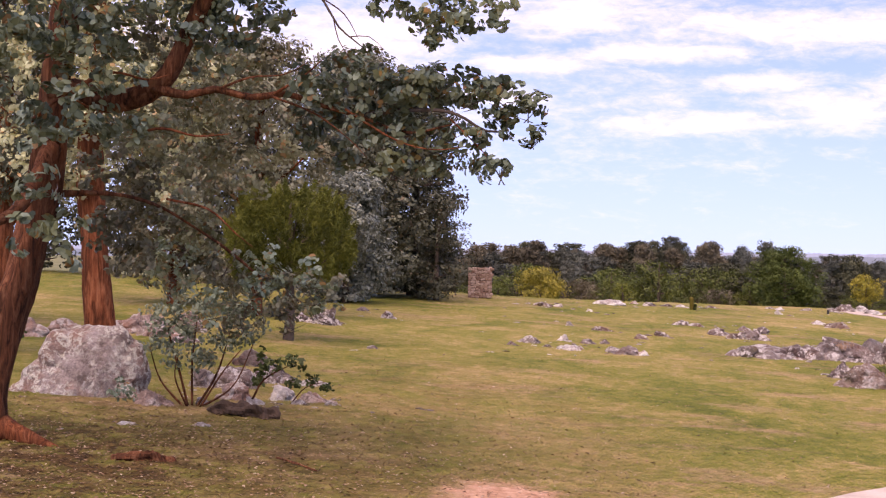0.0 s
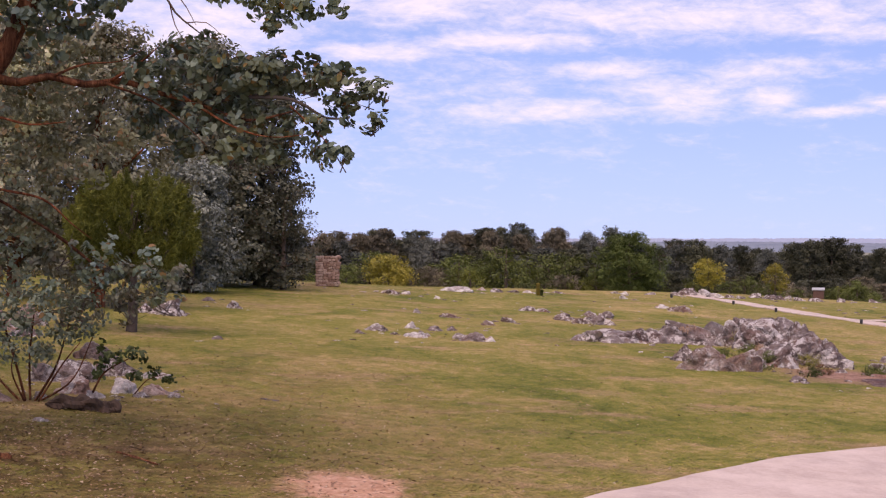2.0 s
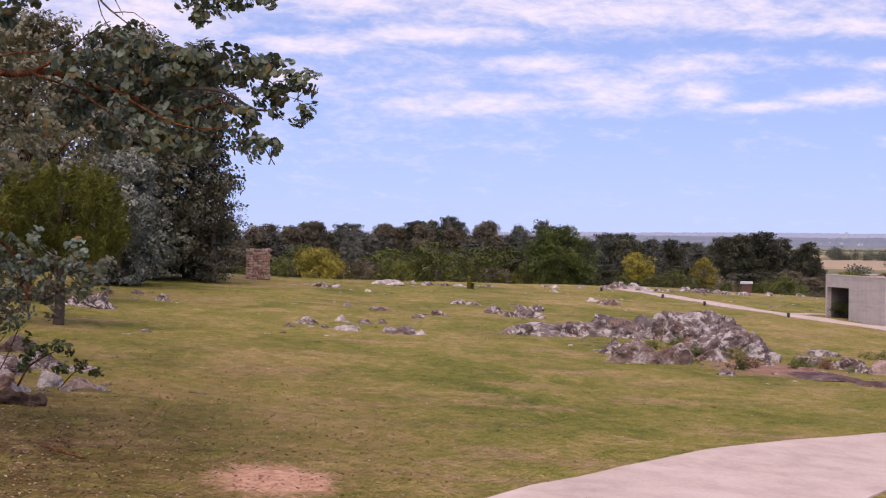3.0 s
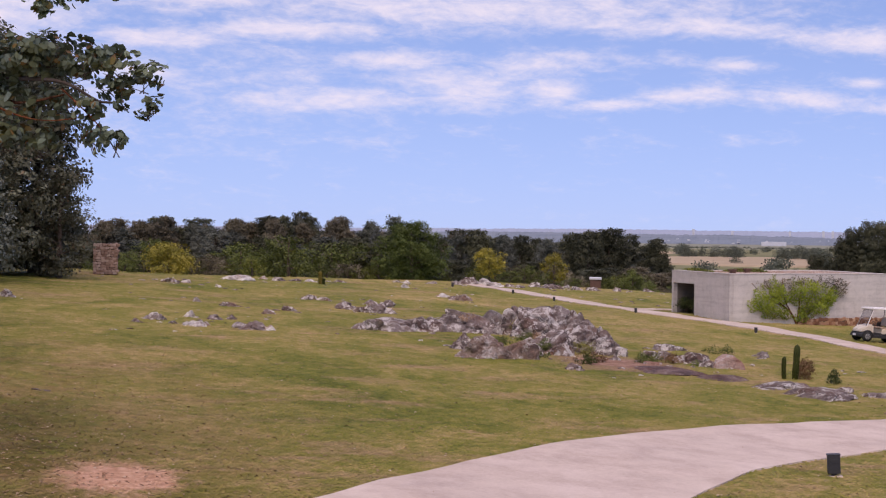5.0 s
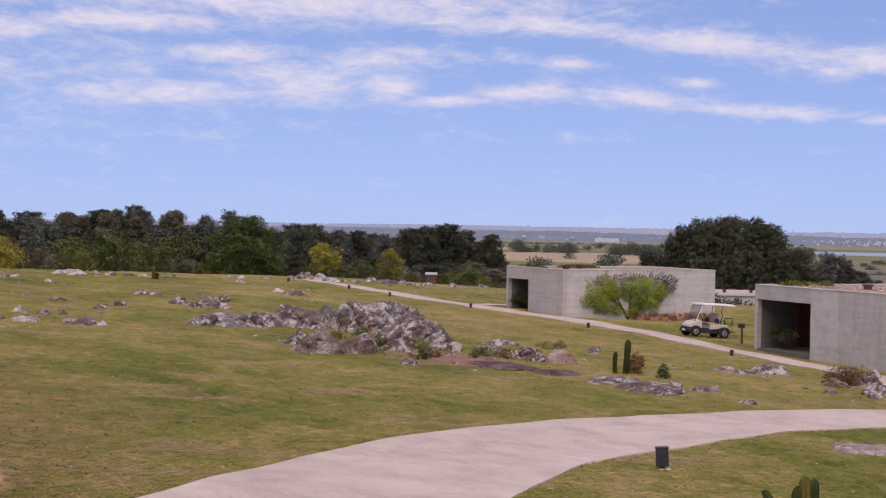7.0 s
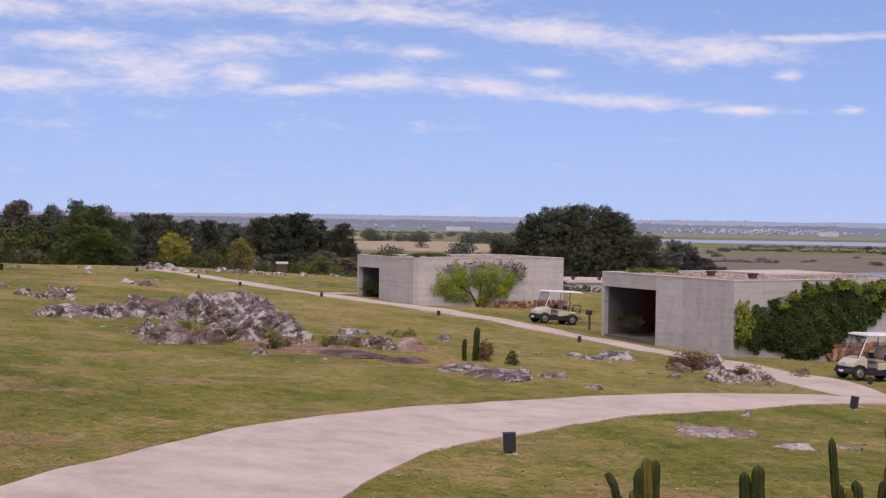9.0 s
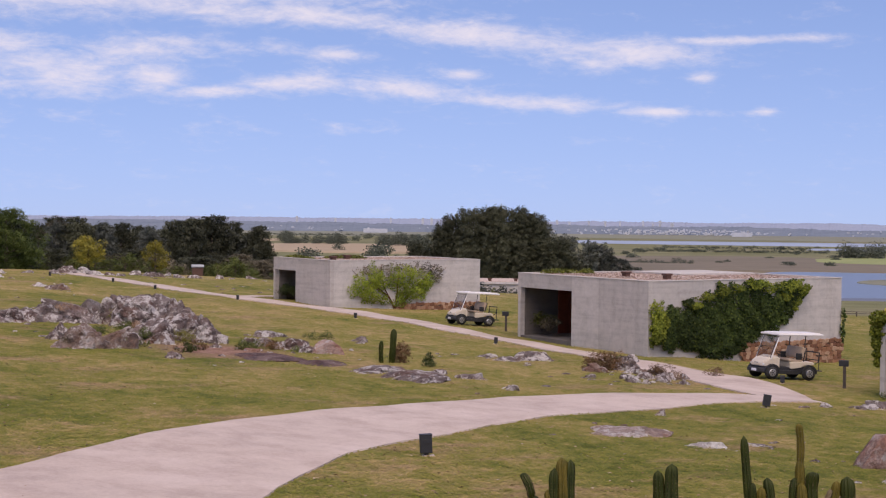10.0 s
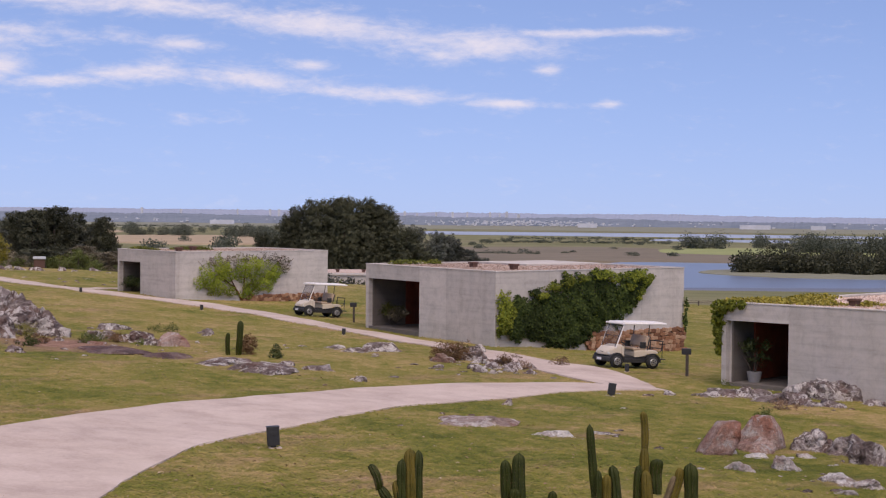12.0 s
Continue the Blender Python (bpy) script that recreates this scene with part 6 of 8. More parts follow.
class Frame:
    """A house's own axes: a along the entrance front, b along the side wall, z up."""

    def __init__(self, x, y, z, front, side):
        self.o = Vector((x, y, z))
        self.a = Vector((math.cos(radians(front)), math.sin(radians(front)), 0))
        self.b = Vector((math.cos(radians(side)), math.sin(radians(side)), 0))

    def at(self, a_, b_, z):
        return self.o + self.a * a_ + self.b * b_ + Vector((0, 0, z))

    def block(self, bm, a0, a1, b0, b1, z0, z1, bevel=0.015):
        c = [self.at(a_, b_, z) for z in (z0, z1) for a_, b_ in ((a0, b0), (a1, b0), (a1, b1), (a0, b1))]
        vs = [bm.verts.new(p) for p in c]
        fs = [bm.faces.new([vs[i] for i in q]) for q in ((3, 2, 1, 0), (4, 5, 6, 7), (0, 1, 5, 4), (1, 2, 6, 5), (2, 3, 7, 6), (3, 0, 4, 7))]
        bmesh.ops.recalc_face_normals(bm, faces=fs)
        if bevel:
            es = list({e_ for f_ in fs for e_ in f_.edges})
            bmesh.ops.bevel(bm, geom=es, offset=bevel, segments=1, affect="EDGES")
        return bm


def bungalow(label, fr, la, lb, top, open0, open1, lintel, floor, panels, door_at, plinth=None):
    """A low flat-roofed house: walls cast in bays, a deep porch in the front, a rim round a gravel roof. Heights above fr's z."""
    house = thing("bungalow", pose(0, 0, 0), label, "bungalow", "bungalows along the lane")

    def wall(name, *d, mat_=M_CONCRETE, lab="", bevel=0.003):
        return part(name, fr.block(bmesh.new(), *d, bevel), mat_, house, lab)

    t, base, rim = 0.25, -1.6, top
    joints = [0.0] + panels + [open0]
    for a0, a1 in zip(joints, joints[1:]):
        wall("front_panel", a0 + 0.0015, a1 - 0.0015, 0.0, t, base, rim)
    wall("lintel", open0 + 0.002, open1 - 0.002, 0.0, t, lintel, rim)
    wall("front_pier", open1, la, 0.0, t, base, rim)
    n = max(2, round((lb - t) / 3.0))
    for k in range(n):
        b0, b1 = t + (lb - t) * k / n, t + (lb - t) * (k + 1) / n
        wall("side_panel", 0.0, t, b0 + 0.0015, b1 - 0.0015, base, rim)
    wall("back_wall", t, la - t, lb - t, lb, base, rim)
    wall("far_wall", la - t, la, t + 0.003, lb, base, rim)
    # porch: floor and walls take the concrete toned down for shade
    depth = door_at[1] + 0.15
    end = min(open1, la - t) - 0.005
    wall("porch_floor", open0 - 0.1, open1 + 0.0, 0.02, depth, floor - 0.3, floor, mat_=M_CONCRETE_SHADED, lab="concrete porch floor with porch shade in its colour")
    wall("porch_wall", open0 - t, open0, t + 0.003, depth, floor, rim - 0.35, mat_=M_CONCRETE_SHADED)
    wall("porch_back", open0, end - 0.062, depth, depth + 0.2, floor, rim - 0.35, mat_=M_CONCRETE_SHADED, lab="concrete wall of the porch with the shade in its colour")
    # the door is in the porch's end wall
    d0, d1 = door_at
    door = wall("door", end - 0.11, end - 0.065, d0, d1, floor, lintel - 0.03, mat_=M_DOOR, lab="red-brown timber door")
    for k in range(6):
        b0 = d0 + (d1 - d0) * k / 6
        part("board", fr.block(bmesh.new(), end - 0.13, end - 0.112, b0 + 0.012, b0 + (d1 - d0) / 6 - 0.012, floor + 0.03, lintel - 0.06, 0.005), M_DOOR, door)
    # lining over the far wall, its colour darkened for the porch's shade
    wall("porch_end", end - 0.06, end, t + 0.003, depth, floor, rim - 0.35, mat_=M_CONCRETE_SHADED)
    # roof
    wall("roof_slab", t, la - t, t + 0.003, lb - t, rim - 0.42, rim - 0.22)
    wall("roof_gravel", t + 0.01, la - t - 0.01, t + 0.01, lb - t - 0.01, rim - 0.215, rim - 0.03, mat_=M_GRAVEL, lab="pinkish gravel laid on the roof")
    rng = np.random.default_rng(int(la * 10))
    q = np.column_stack([rng.uniform(t + 0.05, la - t - 0.05, 9000), rng.uniform(t + 0.05, lb - t - 0.05, 9000)])
    pos = np.array([fr.at(u, v, rim - 0.027) for u, v in q])
    child("loose_gravel", leaf_mesh("loose_gravel", pos, 0.065, M_PEBBLE, rng, 5, 0.8, (0, 0, 0.9), 0.9, 0.35), house)["kind"] = "stuff"
    rims = ((0.0, la, -0.02, t + 0.03), (0.0, la, lb - t, lb + 0.02), (-0.02, t + 0.03, t + 0.03, lb - t), (la - t, la + 0.02, t + 0.03, lb - t))
    for d in rims:
        wall("rim", d[0] if d[0] else -0.02, d[1] if d[1] != la else la + 0.02, d[2], d[3], rim + 0.003, rim + 0.045, lab="pale concrete roof rim")
    if la > 10:
        wall("roof_upstand", la * 0.55, la - 0.5, lb * 0.55, lb - 0.4, rim - 0.09, rim + 0.07, lab="low pale slab on the roof")
    # rubble plinth under the side wall
    if plinth:
        b0, b1, z0, z1 = plinth
        body = part("plinth", fr.block(bmesh.new(), -0.10, -0.005, b0, b1, z0 - 0.8, z1, 0.02), M_MORTAR, house, "rubble plinth of reddish stones")
        rng = np.random.default_rng(int(lb * 10))
        meshes = [stone_mesh(k) for k in range(6)]
        z, row = z0 - 0.25, 0
        while z < z1 - 0.05:
            hgt = rng.uniform(0.13, 0.22)
            b_ = b0 + rng.uniform(-0.2, 0)
            while b_ < b1:
                w = rng.uniform(0.14, 0.36)
                st = child("stone", meshes[int(rng.integers(6))], body)
                st.matrix_basis = Matrix.Translation(fr.at(-0.11, b_ + w / 2, z + hgt / 2 + rng.uniform(-0.04, 0.04))) @ Matrix.Rotation(math.atan2(fr.b.y, fr.b.x), 4, "Z") @ Matrix.Rotation(rng.uniform(-0.4, 0.4), 4, "Y") @ Matrix.Diagonal((w * 1.0, rng.uniform(0.06, 0.11), hgt * rng.uniform(0.85, 1.15), 1))
                b_ += w
            z += hgt
    return house


def stone_mesh(seed):
    """A rough squared stone, one metre each way."""
    rng = np.random.default_rng(900 + seed)
    bm = bmesh.new()
    bmesh.ops.create_cube(bm, size=1.0)
    bmesh.ops.bevel(bm, geom=list(bm.edges), offset=0.16, segments=1, affect="EDGES")
    for v in bm.verts:
        v.co += Vector(rng.uniform(-0.06, 0.06, 3))
    me = bpy.data.meshes.new("stone")
    bm.to_mesh(me)
    bm.free()
    me.materials.append(M_RUBBLE)
    return me


F1 = Frame(36.33, 87.11, 0, 95, 8)
F2 = Frame(40.07, 60.13, 0, 92, 9)
F3 = Frame(41.10, 34.25, 0, 104, 14)
bungalow("low grey concrete bungalow with flat roof and dark porch", F1, 7.42, 10.5, 2.50, 4.41, 7.20, 1.80, -0.18, [2.3], (2.2, 3.3), (4.6, 10.4, -0.55, -0.10))
bungalow("low grey concrete bungalow with creeper-clad side wall", F2, 10.95, 12.35, 2.33, 6.12, 10.70, 1.66, -0.68, [1.2, 3.87], (2.3, 3.35), (5.7, 12.25, -1.6, -0.62))
bungalow("low grey concrete bungalow with creeper on the roof corner", F3, 9.86, 12.0, 1.89, 7.17, 9.68, 1.29, -0.85, [2.4, 4.8], (1.5, 3.9))


def low_bungalow():
    """Only the roof and the top of the wall of a house lower down the slope show."""
    x, y = polar(26.9, 152)
    g = gz(x, y)
    ob = thing("bungalow", pose(x, y, g, 0, 0, -28), "pale flat roof of a sunken concrete bungalow behind shrubs", "bungalow", "bungalows along the lane")
    part("wall", box(bmesh.new(), 0, 12, 0, 9, -0.6, 1.25, 0.02), M_CONCRETE, ob)
    part("roof", box(bmesh.new(), -0.15, 12.15, -0.15, 9.15, 1.254, 1.46, 0.02), M_CONCRETE, ob, "pale concrete roof slab")
    part("roof_gravel", box(bmesh.new(), 0.2, 11.8, 0.2, 8.8, 1.464, 1.50, 0.01), M_GRAVEL, ob, "pinkish gravel laid on the roof")
    for u in (3.2, 5.6, 8.1):
        bx, by = x + math.cos(radians(-28)) * u, y + math.sin(radians(-28)) * u
        vent(bx + 0.6, by + 1.2, g + 1.50, -28)
    rng = np.random.default_rng(230)
    for k in range(16):
        u = -1.5 + 0.85 * k
        bx, by = x + math.cos(radians(-28)) * u - 1.3, y + math.sin(radians(-28)) * u - 2.4
        h = rng.uniform(0.5, 1.1) if k > 5 else rng.uniform(0.7, 1.7)
        shrub("shrub", "grey-green shrub below a concrete wall", [(bx + rng.normal() * .2, by, gz(bx, by) + h * f_, 0.45 * h) for f_ in (0.3, 0.55, 0.75)], [], M_BLUE_LEAF if k % 3 else M_BUSH, 231 + k, 0.14, 90, 9, 0.14)


def shed():
    x, y = polar(18.05, 134)
    ob = thing("shed", pose(x, y, gz(x, y), 0, 0, -18), "small dark shed with a pale roof among bushes", "shed")
    part("body", box(bmesh.new(), -.42, .42, -.35, .35, -.2, .72, .02), M_VENT, ob)
    part("roof", box(bmesh.new(), -.50, .50, -.44, .44, .72, .92, .04), M_TOWN, ob, "pale grey roof")


def rail_fence():
    for k in range(2):
        x, y = polar(40.0 + 1.1 * k, 128)
        ob = thing("fence", pose(x, y, gz(x, y), 0, 0, -41) @ Matrix.Diagonal((1.0, 0.6, 0.55, 1)), "low dark wooden rail fence on the slope", "fence", "fence behind the bungalows")
        for u in (0.0, 1.2):
            part("post", box(bmesh.new(), u - .05, u + .05, -.05, .05, -.3, .62, .01), M_RAIL, ob)
        for z_ in (.28, .52):
            part("rail", box(bmesh.new(), -.05, 2.40, -.03, .03, z_, z_ + .08, .01), M_RAIL, ob)


def vent(x, y, z, turn):
    ob = thing("roof_vent", Matrix.Translation((x, y, z)) @ Matrix.Rotation(radians(turn), 4, "Z"), "small rust-brown vent box on a gravel roof", "vent", "roof vents")
    part("body", box(bmesh.new(), -0.15, 0.15, -0.14, 0.14, 0.0, 0.17, 0.02), M_VENT, ob)
    part("cap", box(bmesh.new(), -0.20, 0.20, -0.18, 0.18, 0.17, 0.26, 0.02), M_VENT, ob)


M_RAIL = plain("dark_fence_wood", (0.045, 0.034, 0.026), (0.095, 0.075, 0.060), 7, 0.85, 0, 0.4, 30)
low_bungalow()
shed()
rail_fence()
vent(43.0, 66.5, 2.30, 9)
vent(43.3, 63.5, 2.30, 9)
vent(37.3, 89.0, 2.47, 8)
vent(39.2, 91.4, 2.47, 8)
vent(42.0, 40.8, 1.86, 14)


def creeper(name, label, fr, patches, leaf, seed, size, dens, out=0.28, stems=(), cat="creeper", fresh=()):
    """Leaves over a wall: rows of b, z, half width, half height along the side wall."""
    ob = thing(name, pose(0, 0, 0), label, cat)
    rng = np.random.default_rng(seed)
    nrm = -fr.a
    rows = [(*r, "foliage", leaf, out) for r in patches] + [(*r, "shoot", M_IVY_LIGHT, out * 1.55) for r in fresh]
    for b_, z, rb, rz, name_, leaf_, out_ in rows:
        n = int((dens if name_ == "foliage" else 620) * rb * rz * 3.2)
        q = in_ball(rng, n)
        # ragged edge: parts of the outline are drawn in, others run out
        q *= (1 + 0.30 * np.sin(3 * np.arctan2(q[:, 2], q[:, 0]) + b_ * 5) + 0.16 * np.sin(7 * np.arctan2(q[:, 2], q[:, 0]) + b_ * 9))[:, None]
        pos = []
        bump = 0.75 + 0.25 * np.sin(5 * q[:, 0] * rb + seed) * np.sin(5 * q[:, 2] * rz)
        w = out_ * bump * rng.uniform(0.1, 1.0, n) * np.sqrt(np.maximum(0.05, 1 - q[:, 0] ** 2 - q[:, 2] ** 2))
        for (u, _, v), o in zip(q, w):
            p = fr.at(-0.04 - o, b_ + u * rb, z + v * rz)
            pos.append((p.x, p.y, p.z))
        child(name_, leaf_mesh(name_, np.array(pos), size, leaf_, rng, 5, 0.8, (nrm.x, nrm.y, 0.5), 0.9), ob)["kind"] = "stuff"
    for i, s in enumerate(stems):
        tube("stem", [(*fr.at(-0.06, b_, z), r) for b_, z, r in s], M_BARK, ob, 6, 0.2, 0.05, seed + i)
    return ob


creeper("wall_creeper", "thick dark green creeper covering a concrete wall", F2,
        [(1.1, .5, .7, .8), (1.0, -.15, .65, .55), (0.8, 0.2, .55, .7), (1.5, .4, .7, .75), (4.0, -.75, 1.6, .45), (1.2, 0.1, .75, .65), (2.2, .25, 1.0, .95), (3.3, .4, 1.1, 1.1), (4.4, .5, 1.2, 1.3), (5.5, .6, 1.1, 1.4), (6.6, .8, 1.1, 1.3), (7.6, .9, 1.0, 1.0), (3.2, -.25, 1.6, .6), (5.0, -.35, 1.4, .6), (4.3, 1.7, .45, .4), (6.4, 2.0, .55, .4), (8.5, 1.9, .8, .4), (9.0, 1.6, .7, .5), (8.6, 1.1, .55, .5), (2.3, 1.35, .3, .25), (8.2, .5, .4, .3)], M_IVY, 201, 0.095, 900, 0.45, fresh=[(0.6, .4, .5, .9), (3.3, 1.6, .5, .2), (6.9, 2.15, .4, .2), (8.3, 1.55, .5, .3), (2.6, 1.25, .5, .2), (7.3, 1.9, .35, .25), (5.3, 1.95, .4, .2), (9.7, 1.95, .3, .2), (.35, .55, .42, .85), (.3, 0.0, .35, .5), (4.3, 1.85, .45, .35), (6.4, 2.1, .55, .32), (8.7, 2.0, .85, .34), (9.4, 1.75, .45, .3), (8.9, 1.0, .25, .25), (9.0, 1.3, .4, .3)])
creeper("fan_creeper", "fan-shaped climbing shrub, leafy low and bare above, on a concrete wall", F1,
        [(1.9, 1.0, .75, .75), (2.5, .55, .9, .5), (3.3, .25, .8, .35), (3.0, 1.3, .5, .6), (5.0, .7, .9, .8), (5.8, .6, .8, .5), (6.3, 1.0, .6, .5), (4.6, .1, .55, .4), (4.3, 1.5, .6, .7), (5.2, 1.7, .7, .6), (3.0, 1.4, .9, .8), (6.4, 1.3, .8, .7)], M_FAN, 203, 0.078, 430, 0.6,
        [[(4.4, -.45, .06), (4.0, .3, .05), (3.0, 1.1, .035), (2.2, 2.2, .015)], [(4.4, -.45, .07), (4.5, .5, .05), (4.6, 1.5, .03), (4.7, 2.4, .012)], [(4.5, -.45, .06), (5.3, .4, .045), (6.4, 1.4, .03), (7.3, 2.3, .012)], [(4.2, 0, .04), (3.5, 1.2, .03), (3.4, 2.3, .012)], [(4.6, .2, .04), (5.4, 1.3, .03), (5.9, 2.4, .012)], [(5.3, .4, .03), (6.9, 1.2, .02), (8.0, 2.1, .01)], [(3.4, .7, .03), (2.2, 1.3, .02), (1.4, 2.0, .01)]], "creeper")
creeper("fan_creeper", "dry upper twigs with few leaves on a concrete wall", F1, [(3.6, 1.9, 1.0, .5), (5.0, 2.1, 1.2, .35), (6.6, 2.0, 1.0, .45), (7.2, 1.6, .6, .5), (2.3, 1.9, .5, .35)], M_BROWN_LEAF, 204, 0.08, 150, 0.4)
creeper("side_creeper", "thin climbing stems at a house corner", F2, [(12.35, -0.2, .12, .6), (12.4, .6, .1, .4)], M_IVY, 205, 0.12, 500, 0.3)


def roof_plants(label, fr, patches, seed, leaf):
    """Low cushions of plants on a roof: rows of a, b, half a, half b, z."""
    ob = thing("roof_plants", pose(0, 0, 0), label, "roof plants")
    rng = np.random.default_rng(seed)
    pos = []
    for a_, b_, ra, rb, z in patches:
        n = int(420 * ra * rb + 120)
        q = in_ball(rng, n)
        for u, v, w in q:
            p = fr.at(a_ + u * ra, b_ + v * rb, z + abs(w) * 0.22)
            pos.append((p.x, p.y, p.z))
    child("foliage", leaf_mesh("foliage", np.array(pos), 0.11, leaf, rng, 5, 0.8, (0, -0.2, 0.7), 0.9), ob)


roof_plants("low green plants along a roof edge", F1, [(5.0, .6, 1.2, .4, 2.46), (6.4, 1.0, .9, .8, 2.46), (3.6, .5, .8, .3, 2.44), (5.5, 4.0, 1.2, 1.5, 2.46)], 210, M_PINE)
roof_plants("bright green creeper over a roof and its corner", F3, [(9.2, 1.5, .8, 1.6, 1.86), (8.2, 1.4, .9, 1.0, 1.82), (9.6, .4, .45, .6, 1.86), (8.6, 3.2, 1.0, 1.6, 1.84), (7.2, 2.2, .9, .8, 1.80), (9.4, 5.0, .5, 2.0, 1.86), (6.0, 3.0, .8, .8, 1.8)], 211, M_YELLOW_LEAF)
roof_plants("bright green plants behind a roof rim", F2, [(10.4, 2.2, .35, 1.3, 2.34), (9.9, 3.6, .3, .5, 2.34)], 212, M_PINE)


def hanging_creeper():
    ob = thing("hanging_creeper", pose(0, 0, 0), "green creeper hanging down the corner of a house", "creeper")
    rng = np.random.default_rng(213)
    pos = []
    for a_, b_, z, r in ((9.95, -.02, 1.7, .32), (9.75, -.12, 1.75, .22), (9.4, -.1, 1.82, .2), (9.97, .0, 1.3, .3), (10.0, .1, .9, .27), (10.0, .1, .5, .22), (9.98, .05, .2, .14), (10.0, .5, 1.5, .35), (9.0, -.1, 1.86, .16)):
        q = in_ball(rng, int(2600 * r * r + 60)) * r
        p = fr_points(F3, a_, b_, z) + q
        pos.append(p)
    child("foliage", leaf_mesh("foliage", np.vstack(pos), 0.11, M_IVY_LIGHT, rng, 5, 0.8, (-0.4, -0.6, 0.4), 0.9), ob)


def fr_points(fr, a_, b_, z):
    return np.array(fr.at(a_, b_, z))


hanging_creeper()


def pot_plant(x, y, z, label, leaf, h, seed, pot=True):
    ob = thing("potted_plant", pose(x, y, z), label, "potted plant")
    if pot:
        bm = bmesh.new()
        cyl(bm, (0, 0, 0), (0, 0, 0.36), 0.20, 0.27, 20)
        part("pot", bm, M_POT, ob, "plain grey pot")
    rng = np.random.default_rng(seed)
    for k in range(7):
        d = rng.normal(size=2) * 0.13
        tube("stem", [(0, 0, 0.2, 0.02), (d[0], d[1], 0.2 + 0.5 * h, 0.015), (1.9 * d[0], 1.9 * d[1], 0.2 + 0.85 * h, 0.006)], M_BARK_DARK, ob, 5, 0.2, 0.05, seed + k)
    cl = [(rng.normal() * 0.22, rng.normal() * 0.2, 0.35 + h * rng.uniform(0.35, 0.95), 0.26) for k in range(12)]
    pos, way = clumped(rng, cl, 130, 7, 0.14)
    child("foliage", leaf_mesh("foliage", pos, 0.13, leaf, rng, 4, 0.35, way, 0.8), ob)


p = F3.at(9.0, 0.75, -0.85)
pot_plant(p.x, p.y, p.z, "leafy green shrub in a grey pot in a porch", M_GREEN_LEAF, 1.15, 220)
p = F2.at(9.9, 0.8, -0.68)
pot_plant(p.x, p.y, p.z, "spiky green and reddish plants in a porch", M_PINE, 0.75, 221, False)
p = F2.at(9.0, 0.6, -0.68)
pot_plant(p.x, p.y, p.z, "low reddish-brown plants in a porch", M_BROWN_LEAF, 0.5, 222, False)
p = F1.at(6.7, 0.6, -0.18)
pot_plant(p.x, p.y, p.z, "dark green shrub in a porch", M_GREEN_LEAF, 0.6, 223, False)
p = F1.at(6.1, 0.8, -0.18)
pot_plant(p.x, p.y, p.z, "dark green shrub in a porch", M_GREEN_LEAF, 0.55, 224, False)

# ---- golf carts ----
M_CREAM = plain("cream_body", (0.52, 0.45, 0.35), (0.60, 0.525, 0.42), 4, 0.30, 0, 0.02)
M_WHITE = plain("white_plastic", (0.72, 0.69, 0.66), (0.82, 0.79, 0.76), 3, 0.40, 0, 0.02)
M_BLACK = plain("black_plastic", (0.012, 0.012, 0.013), (0.028, 0.028, 0.030), 5, 0.55, 0, 0.1)
M_RUBBER = plain("tyre_rubber", (0.013, 0.013, 0.013), (0.030, 0.030, 0.030), 8, 0.85, 0, 0.3)
M_RIM = plain("silver_rim", (0.40, 0.40, 0.41), (0.56, 0.56, 0.57), 9, 0.35, 0.8, 0.02)
M_SEAT = plain("beige_vinyl", (0.36, 0.26, 0.18), (0.46, 0.35, 0.25), 6, 0.5, 0, 0.1)
M_LAMP = plain("lamp_lens", (0.55, 0.55, 0.55), (0.70, 0.70, 0.70), 9, 0.15, 0, 0.0)
M_PLATE = plain("white_plate", (0.70, 0.70, 0.72), (0.80, 0.80, 0.82), 9, 0.5, 0, 0.0)


def screen_material():
    m, nt, b = material("clear_screen", 0.05)
    b.inputs["Base Color"].default_value, b.inputs["Transmission Weight"].default_value, b.inputs["IOR"].default_value = (0.66, 0.66, 0.68, 1), 1.0, 1.10
    return m


M_SCREEN = screen_material()


def hull(bm, sections, bevel=0.03):
    """A body from cross sections: rows of x, half width, z low, z high, joined front to back."""
    rings = []
    for x, w, z0, z1 in sections:
        rings.append([bm.verts.new(q) for q in ((x, -w, z0), (x, w, z0), (x, w, z1 - 0.04), (x, w * 0.85, z1), (x, -w * 0.85, z1), (x, -w, z1 - 0.04))])
    n = 6
    for r0, r1 in zip(rings, rings[1:]):
        for k in range(n):
            bm.faces.new((r0[k], r0[(k + 1) % n], r1[(k + 1) % n], r1[k]))
    bm.faces.new(rings[0][::-1]), bm.faces.new(rings[-1])
    bmesh.ops.recalc_face_normals(bm, faces=bm.faces)
    if bevel:
        bmesh.ops.bevel(bm, geom=list(bm.edges), offset=bevel, segments=2, affect="EDGES", clamp_overlap=True)
    return bm


